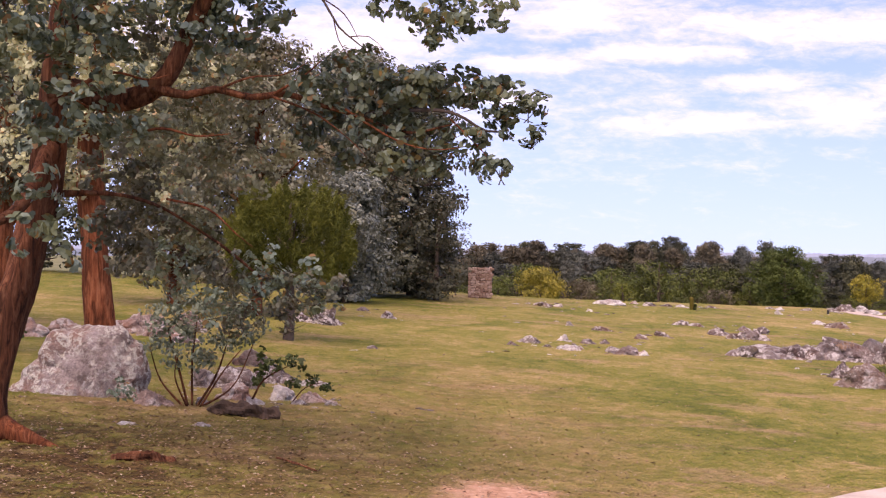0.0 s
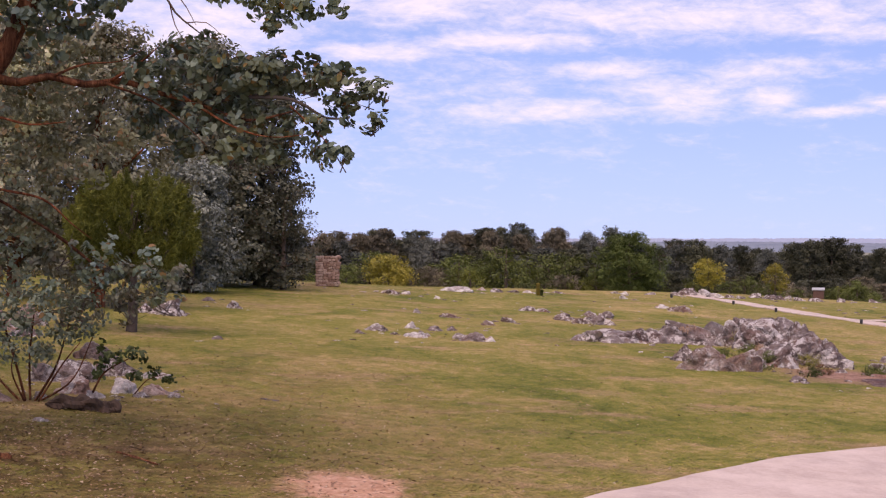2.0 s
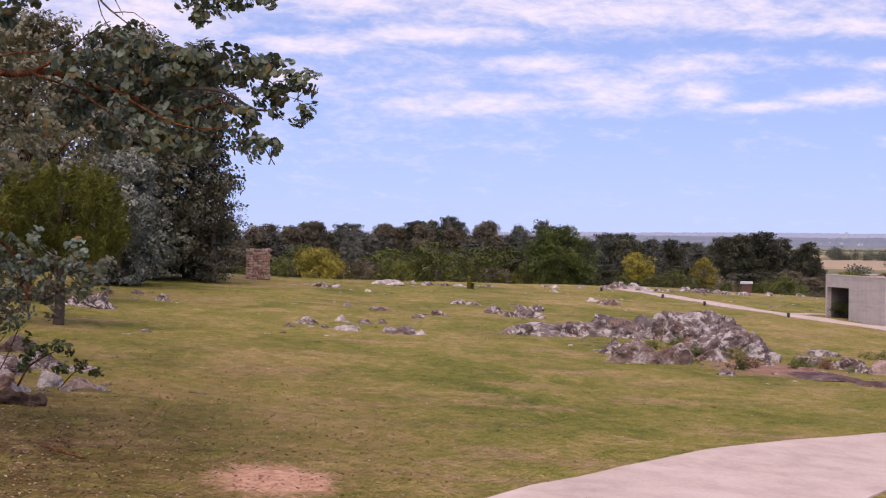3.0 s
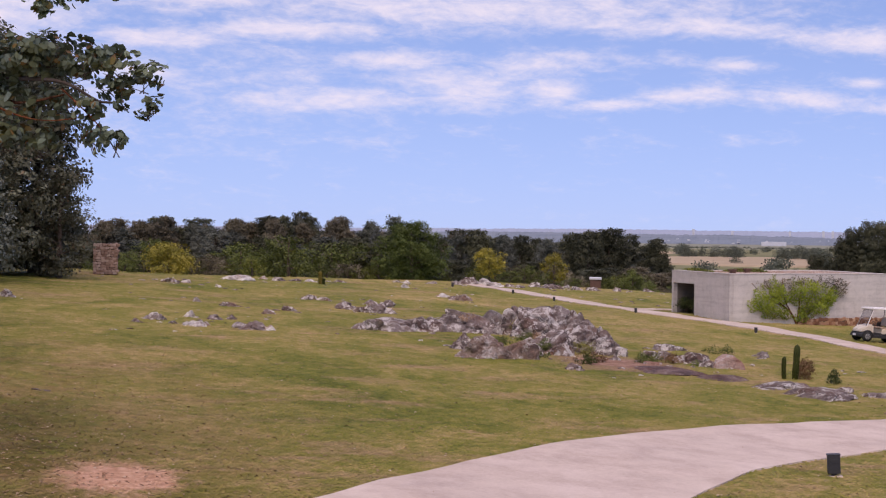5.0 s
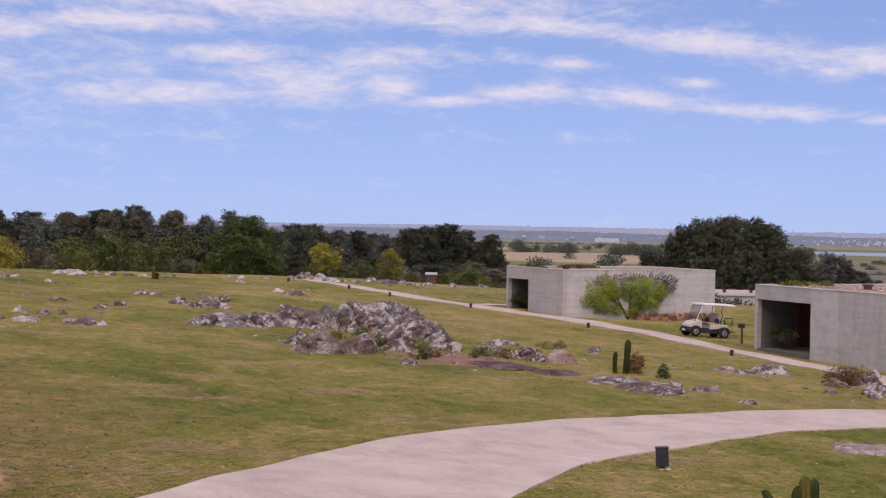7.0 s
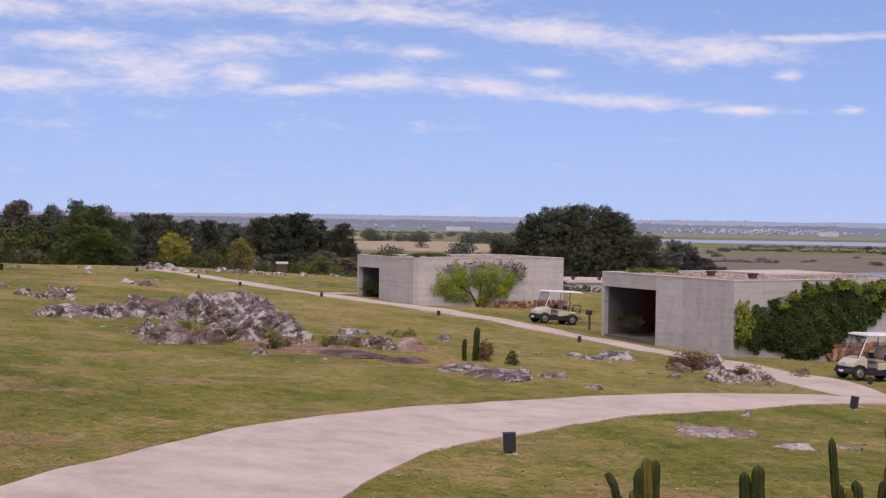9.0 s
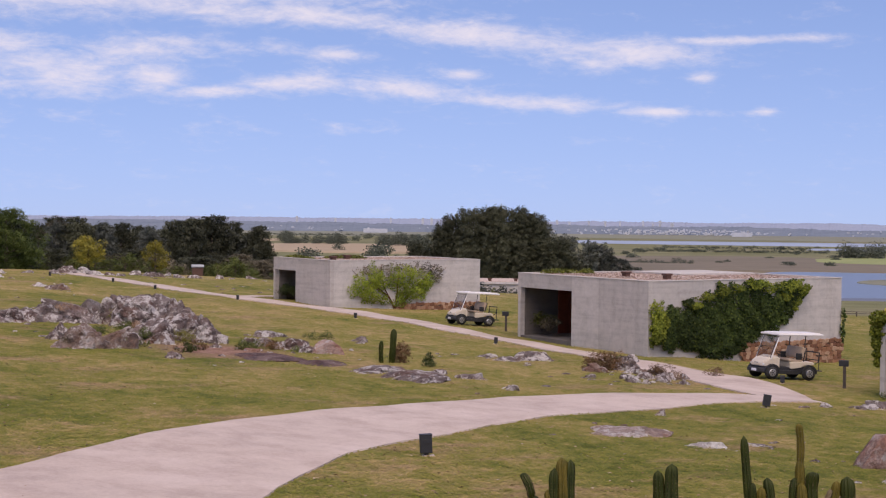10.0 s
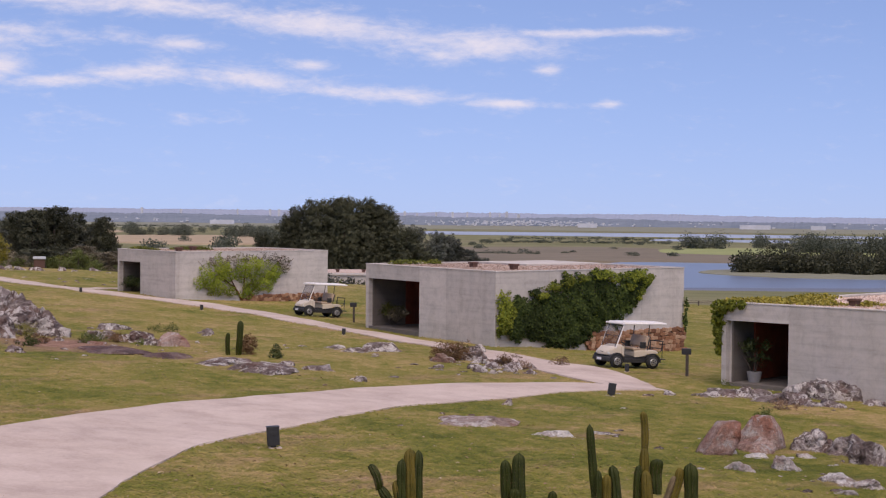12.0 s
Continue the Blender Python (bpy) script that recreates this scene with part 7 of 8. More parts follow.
def golf_cart(x, y, heading, label):
    """x forward, wheels on the ground."""
    zs = [gz(x + math.cos(radians(heading)) * s, y + math.sin(radians(heading)) * s) for s in (0.8, -0.8)]
    pitch = math.degrees(math.atan2(zs[1] - zs[0], 1.6))
    cart = thing("golf_cart", Matrix.Translation((x, y, sum(zs) / 2 + 0.02)) @ Matrix.Rotation(radians(heading), 4, "Z") @ Matrix.Rotation(radians(pitch), 4, "Y") @ Matrix.Diagonal((1, 1, 0.94, 1)), label, "golf cart", "parked golf carts")
    part("cowl", hull(bmesh.new(), [(1.16, .30, .50, .60), (1.08, .42, .49, .69), (.92, .49, .52, .79), (.66, .51, .55, .88), (.54, .52, .54, .93)], .018), M_CREAM, cart, "cream front cowl")
    part("bumper", hull(bmesh.new(), [(1.23, .38, .27, .42), (1.14, .52, .25, .44), (1.00, .55, .25, .42)], .015), M_BLACK, cart)
    part("chassis", box(bmesh.new(), -1.12, 1.10, -.50, .50, .22, .50, .02), M_BLACK, cart)
    part("floor", box(bmesh.new(), -.12, .62, -.54, .54, .33, .38, .01), M_BLACK, cart)
    for s in (-1, 1):
        part("armrest", box(bmesh.new(), -.50, -.24, s * .50 - .035, s * .50 + .035, .80, 1.06, .03), M_BLACK, cart)
        part("leg_panel", box(bmesh.new(), .48, .60, s * .50 - .05, s * .50 + .05, .36, .86, .02), M_CREAM, cart)
        part("side_skirt", box(bmesh.new(), -.30, .50, s * .55 - .02, s * .55 + .02, .22, .37, .01), M_BLACK, cart)
    part("rear_body", hull(bmesh.new(), [(.02, .535, .44, .71), (-.12, .555, .44, .74), (-.46, .555, .50, .75), (-.60, .545, .58, .75), (-1.00, .53, .60, .73), (-1.10, .48, .60, .69)], .018), M_CREAM, cart, "cream rear body")
    part("seat", box(bmesh.new(), -.52, .08, -.52, .52, .71, .82, .04), M_SEAT, cart, "beige seat cushion")
    part("backrest", box(bmesh.new(), -.08, .08, -.52, .52, .0, .46, .05, Matrix.Translation((-.50, 0, .86)) @ Matrix.Rotation(radians(-12), 4, "Y")), M_SEAT, cart, "beige seat back")
    part("seat_back_cover", box(bmesh.new(), -.03, .03, -.5, .5, .0, .44, .02, Matrix.Translation((-.60, 0, .86)) @ Matrix.Rotation(radians(-12), 4, "Y")), M_BLACK, cart)
    bm = box(bmesh.new(), -1.28, .70, -.61, .61, 0, .075, .03, Matrix.Translation((-.06, 0, 1.74)) @ Matrix.Rotation(radians(1.5), 4, "Y"))
    roof = part("roof", bm, M_WHITE, cart, "white moulded roof")
    part("roof_rim", box(bmesh.new(), -1.18, .60, -.52, .52, 0, .04, .018, Matrix.Translation((-.06, 0, 1.81)) @ Matrix.Rotation(radians(1.5), 4, "Y")), M_WHITE, roof)
    for s in (-1, 1):
        bm = cyl(bmesh.new(), (.84, s * .50, .78), (.52, s * .50, 1.74), .022, .022, 10)
        part("front_strut", bm, M_WHITE, cart)
        bm = cyl(bmesh.new(), (-.58, s * .50, .72), (-.62, s * .50, 1.75), .018, .018, 10)
        part("rear_strut", bm, M_BLACK, cart)
        part("headlight", box(bmesh.new(), 1.06, 1.115, s * .37 - .07, s * .37 + .07, .53, .61, .015), M_LAMP, cart, "clear headlight")
        part("arch", arch(s, .80), M_BLACK, cart)
        part("arch", arch(s, -.82), M_BLACK, cart)
        part("grab_rail", rail_bm([(-.60, s * .52, .86), (-.36, s * .54, .98), (-.10, s * .53, .84)], .014), M_BLACK, cart)
        for wx in (.80, -.82):
            bm = bmesh.new()
            cyl(bm, (wx, s * .43, .262), (wx, s * .61, .262), .262, .262, 28)
            bmesh.ops.bevel(bm, geom=[e_ for e_ in bm.edges if abs(e_.verts[0].co.y - e_.verts[1].co.y) < 1e-4], offset=.035, segments=3, affect="EDGES")
            tyre = part("wheel", bm, M_RUBBER, cart, "black rubber tyre", True)
            bm = bmesh.new()
            cyl(bm, (wx, s * .595, .262), (wx, s * .622, .262), .160, .138, 20)
            part("rim", bm, M_RIM, tyre, "silver rim")
            bm = bmesh.new()
            cyl(bm, (wx, s * .620, .262), (wx, s * .635, .262), .035, .03, 12)
            part("hub", bm, M_BLACK, tyre)
            for k in range(5):
                q = 6.2832 * k / 5
                part("slot", cyl(bmesh.new(), (wx + .09 * math.cos(q), s * .616, .262 + .09 * math.sin(q)), (wx + .09 * math.cos(q), s * .626, .262 + .09 * math.sin(q)), .024, .024, 8), M_BLACK, tyre)
    bm = bmesh.new()
    vs = [bm.verts.new(q) for q in ((.85, -.47, .84), (.85, .47, .84), (.55, .47, 1.70), (.55, -.47, 1.70), (.842, -.47, .84), (.842, .47, .84), (.542, .47, 1.70), (.542, -.47, 1.70))]
    for q in ((0, 1, 2, 3), (7, 6, 5, 4), (0, 4, 5, 1), (1, 5, 6, 2), (2, 6, 7, 3), (3, 7, 4, 0)):
        bm.faces.new([vs[i] for i in q])
    screen = part("windscreen", bm, M_SCREEN, cart, "clear tilted windscreen")
    screen.visible_shadow = False
    for s in (-1, 1):
        part("screen_frame", rail_bm([(.852, s * .455, .84), (.552, s * .455, 1.70)], .014), M_BLACK, screen)
    part("screen_frame", rail_bm([(.70, -.46, 1.27), (.70, .46, 1.27)], .008), M_BLACK, screen)
    part("screen_frame", rail_bm([(.556, -.46, 1.69), (.556, .46, 1.69)], .012), M_BLACK, screen)
    part("dash", box(bmesh.new(), .44, .60, -.50, .50, .72, .90, .03), M_BLACK, cart)
    col = part("steering_column", cyl(bmesh.new(), (.50, .24, .78), (.30, .24, .98), .02, .018, 10), M_BLACK, cart)
    part("steering_wheel", ring_bm((.29, .24, .99), (-.2, 0, .2), .16, .016), M_BLACK, col, "black steering wheel")
    part("plate", box(bmesh.new(), 1.222, 1.232, -.16, .16, .28, .38, .004), M_PLATE, cart, "blank white plate")
    part("badge", box(bmesh.new(), -.34, -.18, -.592, -.578, .52, .58, .004), M_BLACK, cart)
    part("trim", box(bmesh.new(), 1.12, 1.150, -.12, .12, .60, .625, .004), M_BLACK, cart)
    # rack at the back for bags
    part("rack_floor", box(bmesh.new(), -1.50, -1.08, -.42, .42, .36, .40, .01), M_BLACK, cart)
    for s in (-1, 1):
        part("rack_post", rail_bm([(-1.12, s * .40, .62), (-1.30, s * .40, .72), (-1.34, s * .40, 1.10)], .016), M_BLACK, cart)
        part("rack_post", rail_bm([(-1.34, s * .40, .38), (-1.34, s * .40, 1.08)], .014), M_BLACK, cart)
    part("rack_bar", rail_bm([(-1.34, -.42, 1.10), (-1.34, .42, 1.10)], .022), M_BLACK, cart)
    part("rack_bar", rail_bm([(-1.34, -.42, .80), (-1.34, .42, .80)], .016), M_BLACK, cart)
    return cart


def arch(s, wx):
    """A mudguard over a wheel."""
    bm = bmesh.new()
    y0, y1 = (s * .52, s * .595)
    n, prev = 12, None
    for k in range(n + 1):
        q = math.pi * k / n
        r0, r1 = .275, .345
        ring = [bm.verts.new((wx + r * math.cos(q), y_, .262 + r * math.sin(q))) for r, y_ in ((r0, y0), (r0, y1), (r1, y1), (r1, y0))]
        if prev:
            for j in range(4):
                bm.faces.new((prev[j], prev[(j + 1) % 4], ring[(j + 1) % 4], ring[j]))
        prev = ring
    bmesh.ops.recalc_face_normals(bm, faces=bm.faces)
    return bm


def rail_bm(points, r):
    bm = bmesh.new()
    for p_, q in zip(points, points[1:]):
        cyl(bm, p_, q, r, r, 8)
    return bm


def ring_bm(c, axis, radius, r):
    bm = bmesh.new()
    ax = Vector(axis).normalized()
    u = ax.orthogonal().normalized()
    v = ax.cross(u)
    n, m_ = 20, 6
    rows = []
    for i in range(n):
        a_ = 6.2832 * i / n
        d = u * math.cos(a_) + v * math.sin(a_)
        rows.append([bm.verts.new(Vector(c) + d * (radius + r * math.cos(6.2832 * j / m_)) + ax * (r * math.sin(6.2832 * j / m_))) for j in range(m_)])
    for i in range(n):
        for j in range(m_):
            bm.faces.new((rows[i][j], rows[(i + 1) % n][j], rows[(i + 1) % n][(j + 1) % m_], rows[i][(j + 1) % m_]))
    return bm


golf_cart(39.04, 49.58, 176, "cream golf cart with white roof parked on grass beside the lane")
golf_cart(39.9, 76.65, 181, "cream golf cart with white roof parked at a bungalow")


# ---- lamps and posts ----
def path_lamp(x, y, turn, lean=0.0, h=0.44, k=1.0):
    ob = thing("path_lamp", pose(x, y, gz(x, y), 0, lean, turn) @ Matrix.Diagonal((k, k, k, 1)), "short square black path lamp beside the concrete drive", "path lamp", "path lamps")
    part("base", box(bmesh.new(), -.16, .17, -.12, .12, -.08, .012, .01), M_PATH, ob, "small pale concrete pad")
    part("stem", box(bmesh.new(), -.05, .05, -.05, .05, -.1, .10, .01), M_BLACK, ob)
    part("housing", box(bmesh.new(), -.13, .13, -.10, .10, .06, h, .012), M_BLACK, ob)
    part("cap", box(bmesh.new(), -.14, .14, -.11, .11, h, h + .025, .008), M_BLACK, ob)
    part("lens", box(bmesh.new(), -.09, .09, -.104, -.098, h - .16, h - .08, .002), M_BLACK, ob)


for x, y, turn, lean in ((15.8, 31.9, -20, -3), (31.3, 40.4, -30, 9), (37.7, 47.8, -35, 0), (34.4, 63.5, -28, 4), (34.0, 78.0, -25, 0), (32.5, 91.9, -22, 0), (30.2, 100.9, -20, 0), (29.5, 108.3, -18, 0), (26.5, 113.5, -16, 0)):
    path_lamp(x, y, turn, lean, k=1.0 if y < 35 else 0.85 if y < 45 else 0.62)

M_POST = plain("dark_weathered_wood", (0.045, 0.034, 0.026), (0.095, 0.075, 0.060), 7, 0.85, 0, 0.4, 30)


def number_post(x, y, turn):
    ob = thing("sign_post", pose(x, y, gz(x, y), 0, 0, turn), "dark wooden post with a small box sign on top", "post", "posts before the bungalows")
    part("post", box(bmesh.new(), -.055, .055, -.055, .055, -.2, .80, .012), M_POST, ob)
    part("sign", box(bmesh.new(), -.20, .14, -.07, .07, .78, 1.0, .015), M_BLACK, ob, "small black box sign")


number_post(39.1, 46.1, -38)
number_post(40.4, 73.6, -28)


# ---- pillar at the grove ----
def stone_pillar():
    x, y = 2.4, 107.8
    ob = thing("stone_pillar", pose(x, y, gz(x, y)), "square pillar of reddish-brown rubble stones", "pillar")
    core = part("core", box(bmesh.new(), -.70, .70, -.70, .70, -.3, 1.9, .03), M_MORTAR, ob)
    rng = np.random.default_rng(44)
    meshes = []
    for k in range(5):
        me = stone_mesh(20 + k)
        me.materials[0] = M_PILLAR
        meshes.append(me)
    for face in range(2):
        z = 0.0
        while z < 1.85:
            h = rng.uniform(.13, .20)
            u = -.74
            while u < .70:
                w = rng.uniform(.16, .32)
                st = child("stone", meshes[int(rng.integers(5))], core)
                c = (u + w / 2, -.71, z + h / 2) if face == 0 else (.71, u + w / 2, z + h / 2)
                st.matrix_basis = Matrix.Translation(c) @ Matrix.Rotation(radians(90 * face), 4, "Z") @ Matrix.Rotation(rng.uniform(-.22, .22), 4, "Y") @ Matrix.Diagonal((w * rng.uniform(.85, 1.1), rng.uniform(.12, .24), h * rng.uniform(.8, 1.15), 1))
                u += w
            z += h


stone_pillar()

# ---- cacti ----
M_RUST = leaf_material("rust_brown_leaves", [(0.0, (0.07, 0.038, 0.018)), (0.5, (0.13, 0.072, 0.036)), (1.0, (0.20, 0.12, 0.06))], 0.7, 0.15)
M_CACTUS = plain("cactus_skin", (0.013, 0.020, 0.003), (0.044, 0.052, 0.008), 5, 0.5, 0, 0.3, 30)
M_CACTUS_PALE = plain("pale_cactus_skin", (0.050, 0.046, 0.006), (0.145, 0.108, 0.018), 4, 0.55, 0, 0.3, 30)
for m_ in (M_CACTUS, M_CACTUS_PALE):
    m_.node_tree.nodes["Principled BSDF"].inputs["Specular IOR Level"].default_value = 0.15
M_SPINE = plain("dry_ribs", (0.09, 0.065, 0.03), (0.19, 0.14, 0.075), 8, 0.8, 0, 0.2)


def column(ob, base, tip, r, mat_, seed, ribs=9):
    """A ribbed cactus column with a rounded tip and a slight bend, and rows of spines on the ribs."""
    rng = np.random.default_rng(seed)
    b_, t_ = Vector(base), Vector(tip)
    d = (t_ - b_).normalized()
    s = d.orthogonal().normalized()
    u = d.cross(s)
    bend = Vector((rng.normal(), rng.normal(), 0)) * 0.03
    n, m_ = 26, ribs * 4
    vs, fs, spines = [], [], []
    for i in range(n + 1):
        f_ = i / n
        body = (1 - max(0, (f_ - 0.84) / 0.16) ** 2.4) ** 0.5 if f_ < 0.999 else 0.03
        rr = r * body * (1 + 0.05 * math.sin(f_ * 13 + seed)) * (0.88 + 0.12 * min(1, f_ * 4))
        c = b_.lerp(t_, f_) + bend * math.sin(math.pi * f_)
        for k in range(m_):
            a_ = 6.2832 * k / m_
            rib = 1 - 0.34 * (0.5 + 0.5 * math.cos(ribs * a_)) ** 0.7
            vs.append(c + (s * math.cos(a_) + u * math.sin(a_)) * rr * rib)
    for i in range(n):
        for k in range(m_):
            k2 = (k + 1) % m_
            fs.append((i * m_ + k, i * m_ + k2, (i + 1) * m_ + k2, (i + 1) * m_ + k))
    fs.append(tuple(n * m_ + k for k in range(m_)))
    col = child("column", mesh_of("column", vs, fs, mat_, True), ob)
    bm = bmesh.new()
    for k in range(ribs):
        a_ = 6.2832 * (k + 0.5) / ribs
        w = s * math.cos(a_) + u * math.sin(a_)
        for i in range(2, 26):
            c = b_.lerp(t_, i / 27) + bend * math.sin(math.pi * i / 27) + w * r * (0.98 if i < 22 else 0.98 * (1 - ((i - 21) / 7) ** 2))
            for j in range(2):
                e_ = c + (w + Vector(rng.normal(size=3)) * 0.7).normalized() * 0.016
                f3 = [bm.verts.new(c + d * 0.006), bm.verts.new(c - d * 0.006), bm.verts.new(e_)]
                bm.faces.new(f3)
    sp = part("spine", bm, M_SPINE, col)
    sp["kind"] = "stuff"


def cactus(label, columns, seed):
    ob = thing("column_cactus", pose(0, 0, 0), label, "cactus", "column cacti on the lawn")
    for i, (b_, t_, r, m_) in enumerate(columns):
        column(ob, b_, t_, r, m_, seed + i, 8 if r < 0.09 else 10)
    return ob


CACTUS_LABEL = "ribbed green column cactus with several stems on the lawn"
cactus("ribbed cactus with a bent side arm on the lawn", [((13.38, 22.41, .20), (13.15, 22.61, .64), .075, M_CACTUS), ((13.15, 22.61, .60), (13.04, 22.73, .99), .065, M_CACTUS), ((13.51, 22.22, -.20), (13.60, 22.46, 1.24), .110, M_CACTUS_PALE), ((13.60, 22.18, -.20), (13.72, 22.39, 1.21), .081, M_CACTUS), ((13.42, 22.28, -.20), (13.49, 22.49, 1.08), .090, M_CACTUS), ((13.31, 22.34, -.20), (13.37, 22.50, .74), .075, M_CACTUS_PALE)], 300)
cactus(CACTUS_LABEL, [((14.99, 21.76, -.26), (15.08, 21.97, 1.02), .098, M_CACTUS), ((15.17, 21.63, -.26), (15.27, 21.86, 1.13), .112, M_CACTUS), ((15.05, 21.62, -.26), (15.13, 21.75, .59), .10, M_CACTUS), ((15.60, 21.34, -.24), (15.66, 21.47, .55), .073, M_CACTUS)], 320)
cactus(CACTUS_LABEL, [((16.54, 21.38, -.34), (16.57, 21.74, 1.53), .072, M_CACTUS), ((16.72, 21.25, -.34), (16.82, 21.44, .88), .088, M_CACTUS), ((16.60, 21.24, -.34), (16.69, 21.41, .74), .080, M_CACTUS_PALE), ((16.48, 21.30, -.34), (16.58, 21.49, .81), .060, M_CACTUS)], 340)
cactus("tall thin ribbed cactus with short side stems", [((17.36, 21.30, 1.0), (17.40, 21.39, 1.73), .062, M_CACTUS_PALE), ((17.24, 21.09, -.36), (17.37, 21.31, 1.16), .080, M_CACTUS_PALE), ((17.46, 21.10, .40), (17.52, 21.15, .97), .105, M_CACTUS), ((17.18, 21.22, .10), (17.27, 21.30, .87), .078, M_CACTUS), ((17.21, 21.01, -.36), (17.31, 21.19, .80), .090, M_CACTUS_PALE)], 360)
cactus(CACTUS_LABEL, [((17.90, 20.80, -.37), (18.05, 20.96, .89), .118, M_CACTUS), ((17.68, 21.12, .05), (17.93, 21.05, .81), .080, M_CACTUS_PALE), ((17.60, 21.16, .05), (17.85, 21.09, .68), .065, M_SPINE)], 380)
z = gz(24.6, 53.0)
cactus("two-stemmed column cactus beside a grey cushion plant", [((24.62, 53.0, z - .1), (24.70, 53.0, z + 1.2), .115, M_CACTUS), ((24.28, 53.1, z - .1), (24.27, 53.1, z + .78), .08, M_CACTUS)], 400)
shrub("cushion_plant", "grey twiggy cushion plant beside a cactus", [(25.05, 53.1, z + .32, .36), (24.95, 53.1, z + .15, .34), (25.1, 53.1, z + .55, .2)], [], M_RUST, 401, 0.08, 900, 9, 0.08, None, "shrub", 4, 0.3)
z = gz(25.5, 51.8)
shrub("cushion_plant", "small dark conical plant on the lawn", [(25.5, 51.8, z + .12, .24), (25.5, 51.8, z + .28, .17), (25.5, 51.8, z + .44, .08)], [], M_GREEN_LEAF, 402, 0.08, 1100, 9, 0.07, None, "shrub", 4, 0.3)
z = gz(16.3, 108.1)
cactus("lone column cactus at the lawn's crest", [((16.3, 108.1, z - .1), (16.3, 108.1, z + .85), .13, M_CACTUS_PALE), ((16.5, 108.1, z - .1), (16.55, 108.1, z + .4), .12, M_CACTUS)], 404)

# ---- shrubs and tufts among the rocks ----
TUFTS = [(32.2, 51.5, 0.8, 0.55, 3), (33.8, 49.9, 0.7, 0.35, 3), (33.4, 52.4, 0.5, 0.6, 0), (33.6, 48.5, 0.4, 0.2, 1), (18.2, 64.2, 0.6, 0.35, 2), (18.7, 57.0, 0.6, 0.25, 3), (32.9, 52.0, 1.0, .6, 3), (33.7, 52.6, .7, .65, 0), (32.2, 51.2, .6, .4, 3), (20.6, 57.4, .6, .3, 2), (19.4, 60.6, .7, .5, 0), (22.0, 58.2, .7, .3, 3), (25.9, 62.6, .6, .25, 2), (17.6, 60.2, .6, .5, 2), (40.5, 40.0, .6, .4, 3), (36.4, 50.2, .5, .3, 1), (41.3, 40.8, .55, .55, 2), (40.6, 41.6, .4, .35, 2), (38.2, 43.0, .3, .25, 2), (16.2, 57.2, .5, .4, 0), (16.8, 57.5, .4, .35, 2), (18.0, 55.8, .6, .25, 2), (19.0, 66.0, .5, .4, 1), (21.0, 57.6, .5, .25, 2), (22.6, 57.2, .35, .25, 2), (35.4, 37.2, .5, .35, 1)]


def tuft(x, y, r, h, k, z_=None):
    z_ = gz(x, y) if z_ is None else z_ - 0.5 * h
    leaf = (M_TUSSOCK, M_DRY, M_BUSH, M_RUST)[k]
    lab = ("olive tussock among the rocks", "dry straw-coloured tussock among the rocks", "green leafy tuft among the rocks", "rust-brown dry tussock among the rocks")[k]
    rng = np.random.default_rng(int(x * 31 + y))
    cl = [(x + rng.normal() * r * .3, y + rng.normal() * r * .25, z_ + h * rng.uniform(.2, .7), r * .42) for i in range(5)]
    ob = shrub("tussock", lab, cl, [], leaf, int(x * 7 + y * 3), 0.10, 240, 9, 0.12, None, "tussock", 4, 0.25)
    ob["group"] = "tussocks among the rocks"


for row in TUFTS:
    tuft(*row)
# rooted in clefts of the rocks: x, y, z, radius, height, kind
for x, y, z, r, h, k in ((19.3, 67.8, 0.91, 0.7, 0.3, 0), (20.3, 68.3, 1.12, 0.5, 0.25, 3), (20.4, 66.1, 0.58, 0.6, 0.25, 2), (16.8, 69.2, 1.12, 0.4, 0.2, 1), (16.4, 59.4, 0.51, 0.6, 0.3, 0), (15.8, 59.1, 0.85, 0.5, 0.25, 2), (21.2, 64.8, 0.48, 0.5, 0.25, 3), (41.1, 40.0, -0.21, 0.6, 0.35, 2), (31.1, 33.3, -0.42, 0.45, 0.3, 2)):
    tuft(x, y, r, h, k, z)


# ---- fallen wood and litter ----
M_LOG = plain("rotting_wood", (0.022, 0.012, 0.007), (0.085, 0.048, 0.027), 6, 0.9, 0, 1.0, 18)
def fallen(name, label, points, mat_, seed):
    ob = thing(name, pose(0, 0, 0), label, "fallen wood")
    w = tube("wood", points, mat_, ob, 16, 0.05, 0.32, seed)
    w.data.polygons.foreach_set("use_smooth", [False] * len(w.data.polygons))


fallen("log", "dark rotting log at the foot of a sapling", [(-5.5, 39.1, gz(-5.5, 39.1) + .10, .05), (-5.2, 39.0, gz(-5.2, 39.0) + .16, .13), (-4.5, 38.9, gz(-4.5, 38.9) + .14, .16), (-3.9, 38.8, gz(-3.9, 38.8) + .06, .14), (-3.8, 38.7, gz(-3.8, 38.7) + .02, .06)], M_LOG, 71)
fallen("surface_root", "bare brown root lying in the leaf litter", [(-6.2, 31.2, gz(-6.2, 31.2), .05), (-5.9, 31.2, gz(-5.9, 31.2) + .05, .10), (-5.4, 31.3, gz(-5.4, 31.3) + .03, .11), (-5.0, 31.3, gz(-5.0, 31.3) - .02, .05)], M_BARK, 72)
fallen("stick", "thin fallen stick on the grass", [(-3.2, 32.4, gz(-3.2, 32.4) + .03, .015), (-2.8, 31.8, gz(-2.8, 31.8) + .04, .018), (-2.3, 31.0, gz(-2.3, 31.0) + .03, .012)], M_BARK, 73)


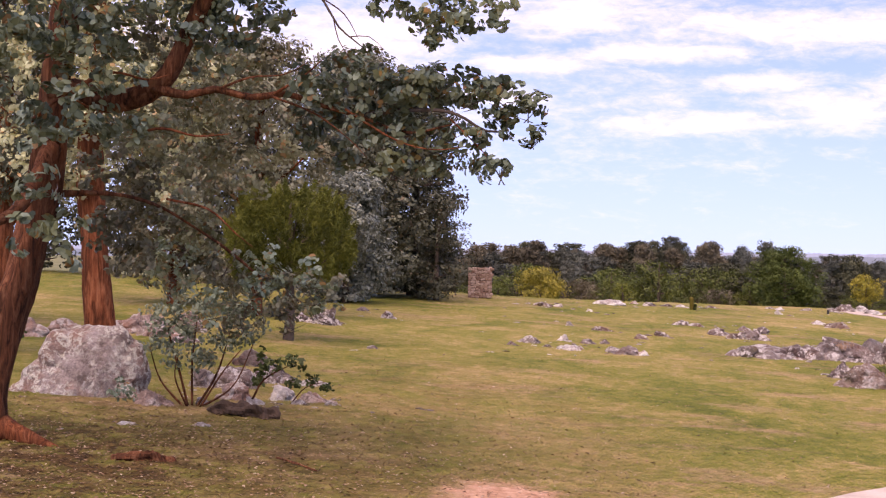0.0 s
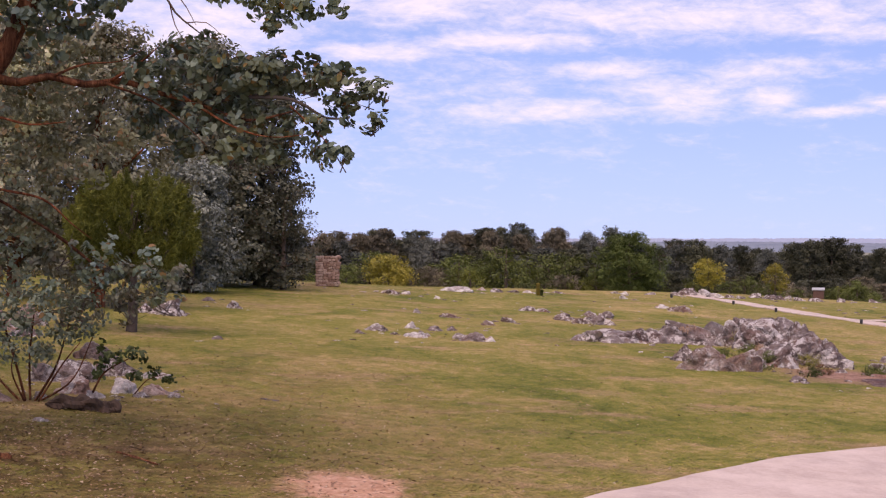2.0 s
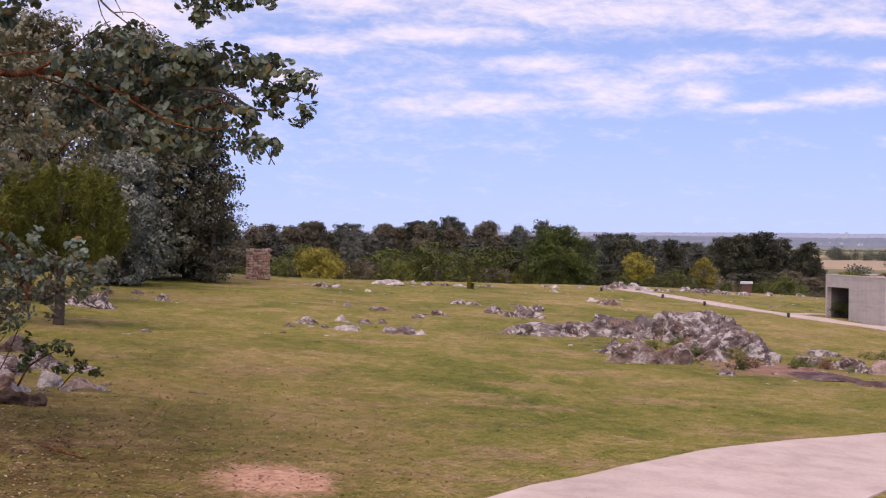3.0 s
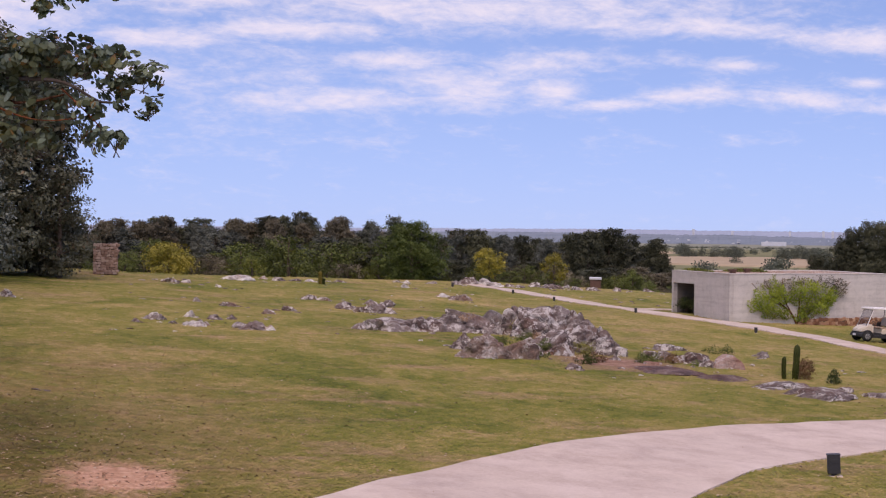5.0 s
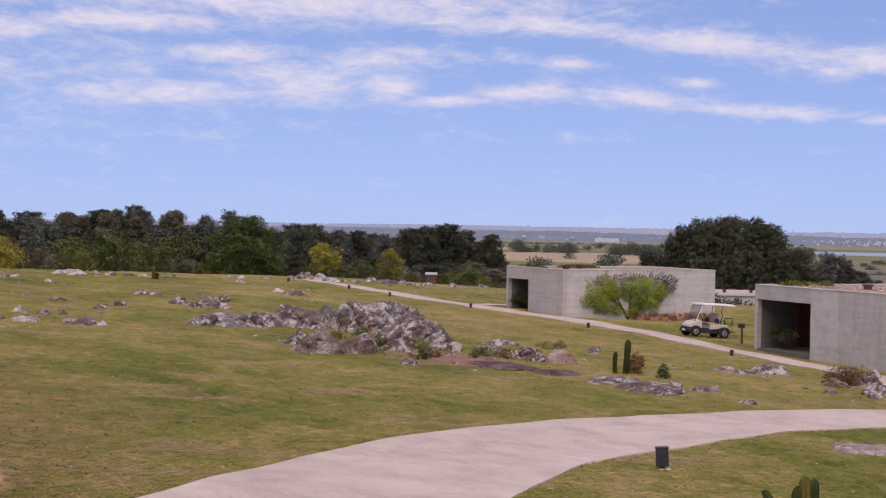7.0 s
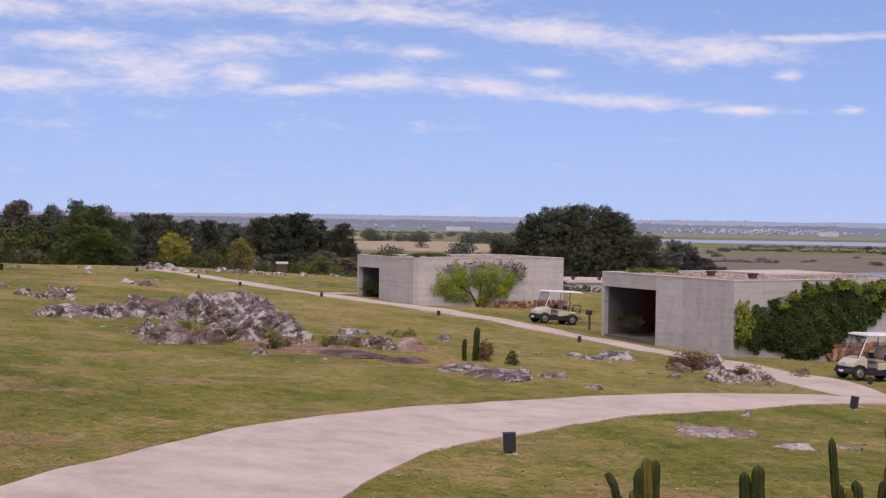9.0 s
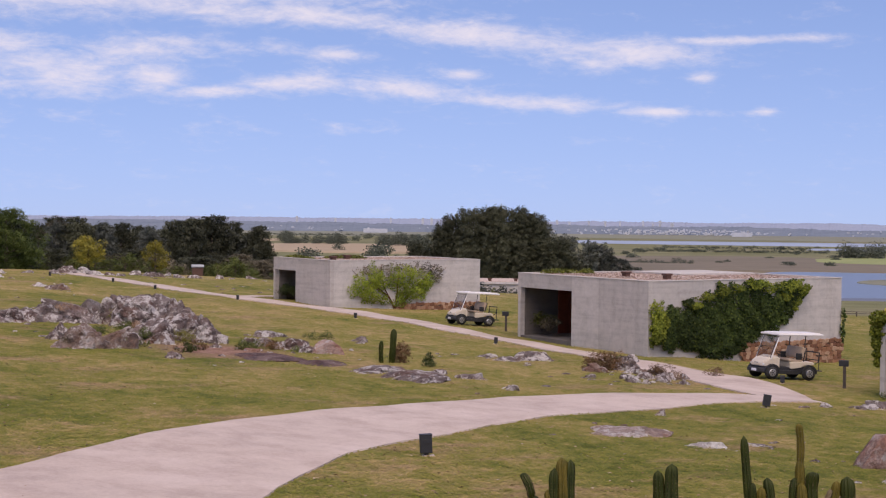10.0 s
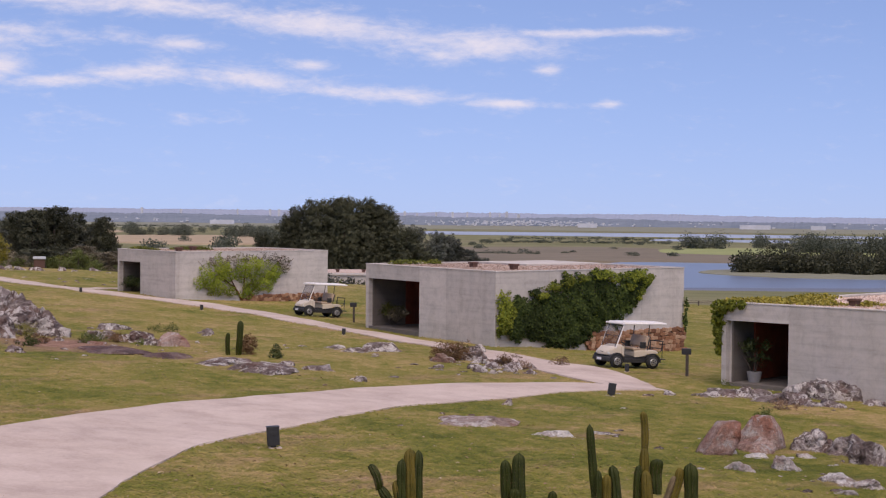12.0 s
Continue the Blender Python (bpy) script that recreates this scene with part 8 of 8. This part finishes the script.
def litter():
    """Dry gum leaves and pale flecks over the grass, most of them under the trees."""
    rng = np.random.default_rng(99)
    a_ = np.stack([rng.normal(-6, 4.8, 7500), rng.normal(32, 6.0, 7500)], 1)
    b_ = np.stack([rng.uniform(-8, 26, 3200), 23 + 45 * rng.uniform(0, 1, 3200) ** 1.5], 1)
    q = np.vstack([a_, b_])
    q = q[np.hypot(q[:, 0], q[:, 1]) > 20]
    pos = np.column_stack([q, ground_z(q[:, 0], q[:, 1]) + 0.018])
    ob = new("leaf_litter", leaf_mesh("leaf_litter", pos, 0.085, M_DRY, rng, 4, 0.55, (0, 0, 1), 0.35))
    tagged(ob, "dry fallen gum leaves scattered over the grass", "leaf litter", kind="stuff")


litter()


def scattered_stones():
    """Small pale stones lying about on the lawn, about the outcrops and along the crest."""
    rng = np.random.default_rng(97)
    spots = [(ob.location.x, ob.location.y, 1.4) for ob in ROCKS for k in range(2)]
    spots += [(*polar(rng.uniform(1, 16), rng.uniform(60, 112)), 0.5) for k in range(55)]
    spots += [(*polar(rng.uniform(3, 23), rng.uniform(104, 124)), 0.5) for k in range(40)]
    verts, faces = [], []
    for x, y, s in spots:
        x, y = x + rng.normal() * s, y + rng.normal() * s
        if any((x - cx) ** 2 + (y - cy) ** 2 < (w / 2 + 0.3) ** 2 for cx, cy, w in PATH_LINE):
            continue
        bm = bmesh.new()
        bmesh.ops.create_icosphere(bm, subdivisions=2, radius=0.5)
        r = rng.uniform(0.05, 0.15) * (1 + math.hypot(x, y) / 160)
        co = np.array([v.co for v in bm.verts]) * (1 + rng.uniform(-0.28, 0.28, len(bm.verts)))[:, None]
        co = co * (r * rng.uniform(0.9, 2.4), r * rng.uniform(0.8, 1.4), r * rng.uniform(0.3, 0.75)) + (x, y, gz(x, y))
        n = len(verts)
        verts.extend(co.tolist())
        faces.extend([tuple(n + v.index for v in f_.verts) for f_ in bm.faces])
        bm.free()
    tagged(new("scattered_stones", mesh_of("scattered_stones", verts, faces, M_ROCK["g"])), "small pale stones scattered over the lawn", "stones", kind="stuff")


scattered_stones()


def lawn_grass():
    """Low blades over the lawn, thinner with distance; none on the paths, few on the bare earth."""
    rng = np.random.default_rng(96)
    n = 330000
    az = np.radians(rng.uniform(-19, 49, n))
    rho = 1 / rng.uniform(1 / 120, 1 / 17, n)
    x, y = rho * np.sin(az), rho * np.cos(az)
    free = np.ones(n, bool)
    for cx, cy, w in PATH_LINE:
        free &= (x - cx) ** 2 + (y - cy) ** 2 > (w / 2 - rng.uniform(0.0, 0.12, n)) ** 2
    free &= ((x - 1.15) / 1.0) ** 2 + ((y - 29.6) / 1.4) ** 2 > rng.uniform(0.05, 1.3, n)
    for fr, la, lb in ((F1, 7.42, 10.5), (F2, 10.95, 12.35), (F3, 9.86, 12.0)):
        dx, dy = x - fr.o.x, y - fr.o.y
        det = fr.a.x * fr.b.y - fr.a.y * fr.b.x
        u, v = (dx * fr.b.y - dy * fr.b.x) / det, (fr.a.x * dy - fr.a.y * dx) / det
        free &= ~((u > -0.1) & (u < la + 0.1) & (v > -0.1) & (v < lb + 0.1))
    x, y, rho = x[free], y[free], rho[free]
    size = 0.035 + 0.0012 * rho
    pos = np.column_stack([x, y, ground_z(x, y) + 0.3 * size])
    ob = new("grass", leaf_mesh("grass", pos, size, M_GRASS, rng, 4, 0.55, (0, -0.15, 1.0), 0.20, 0.0))
    tagged(ob, "short mown grass, olive green and straw-coloured", "grass", kind="stuff")


lawn_grass()
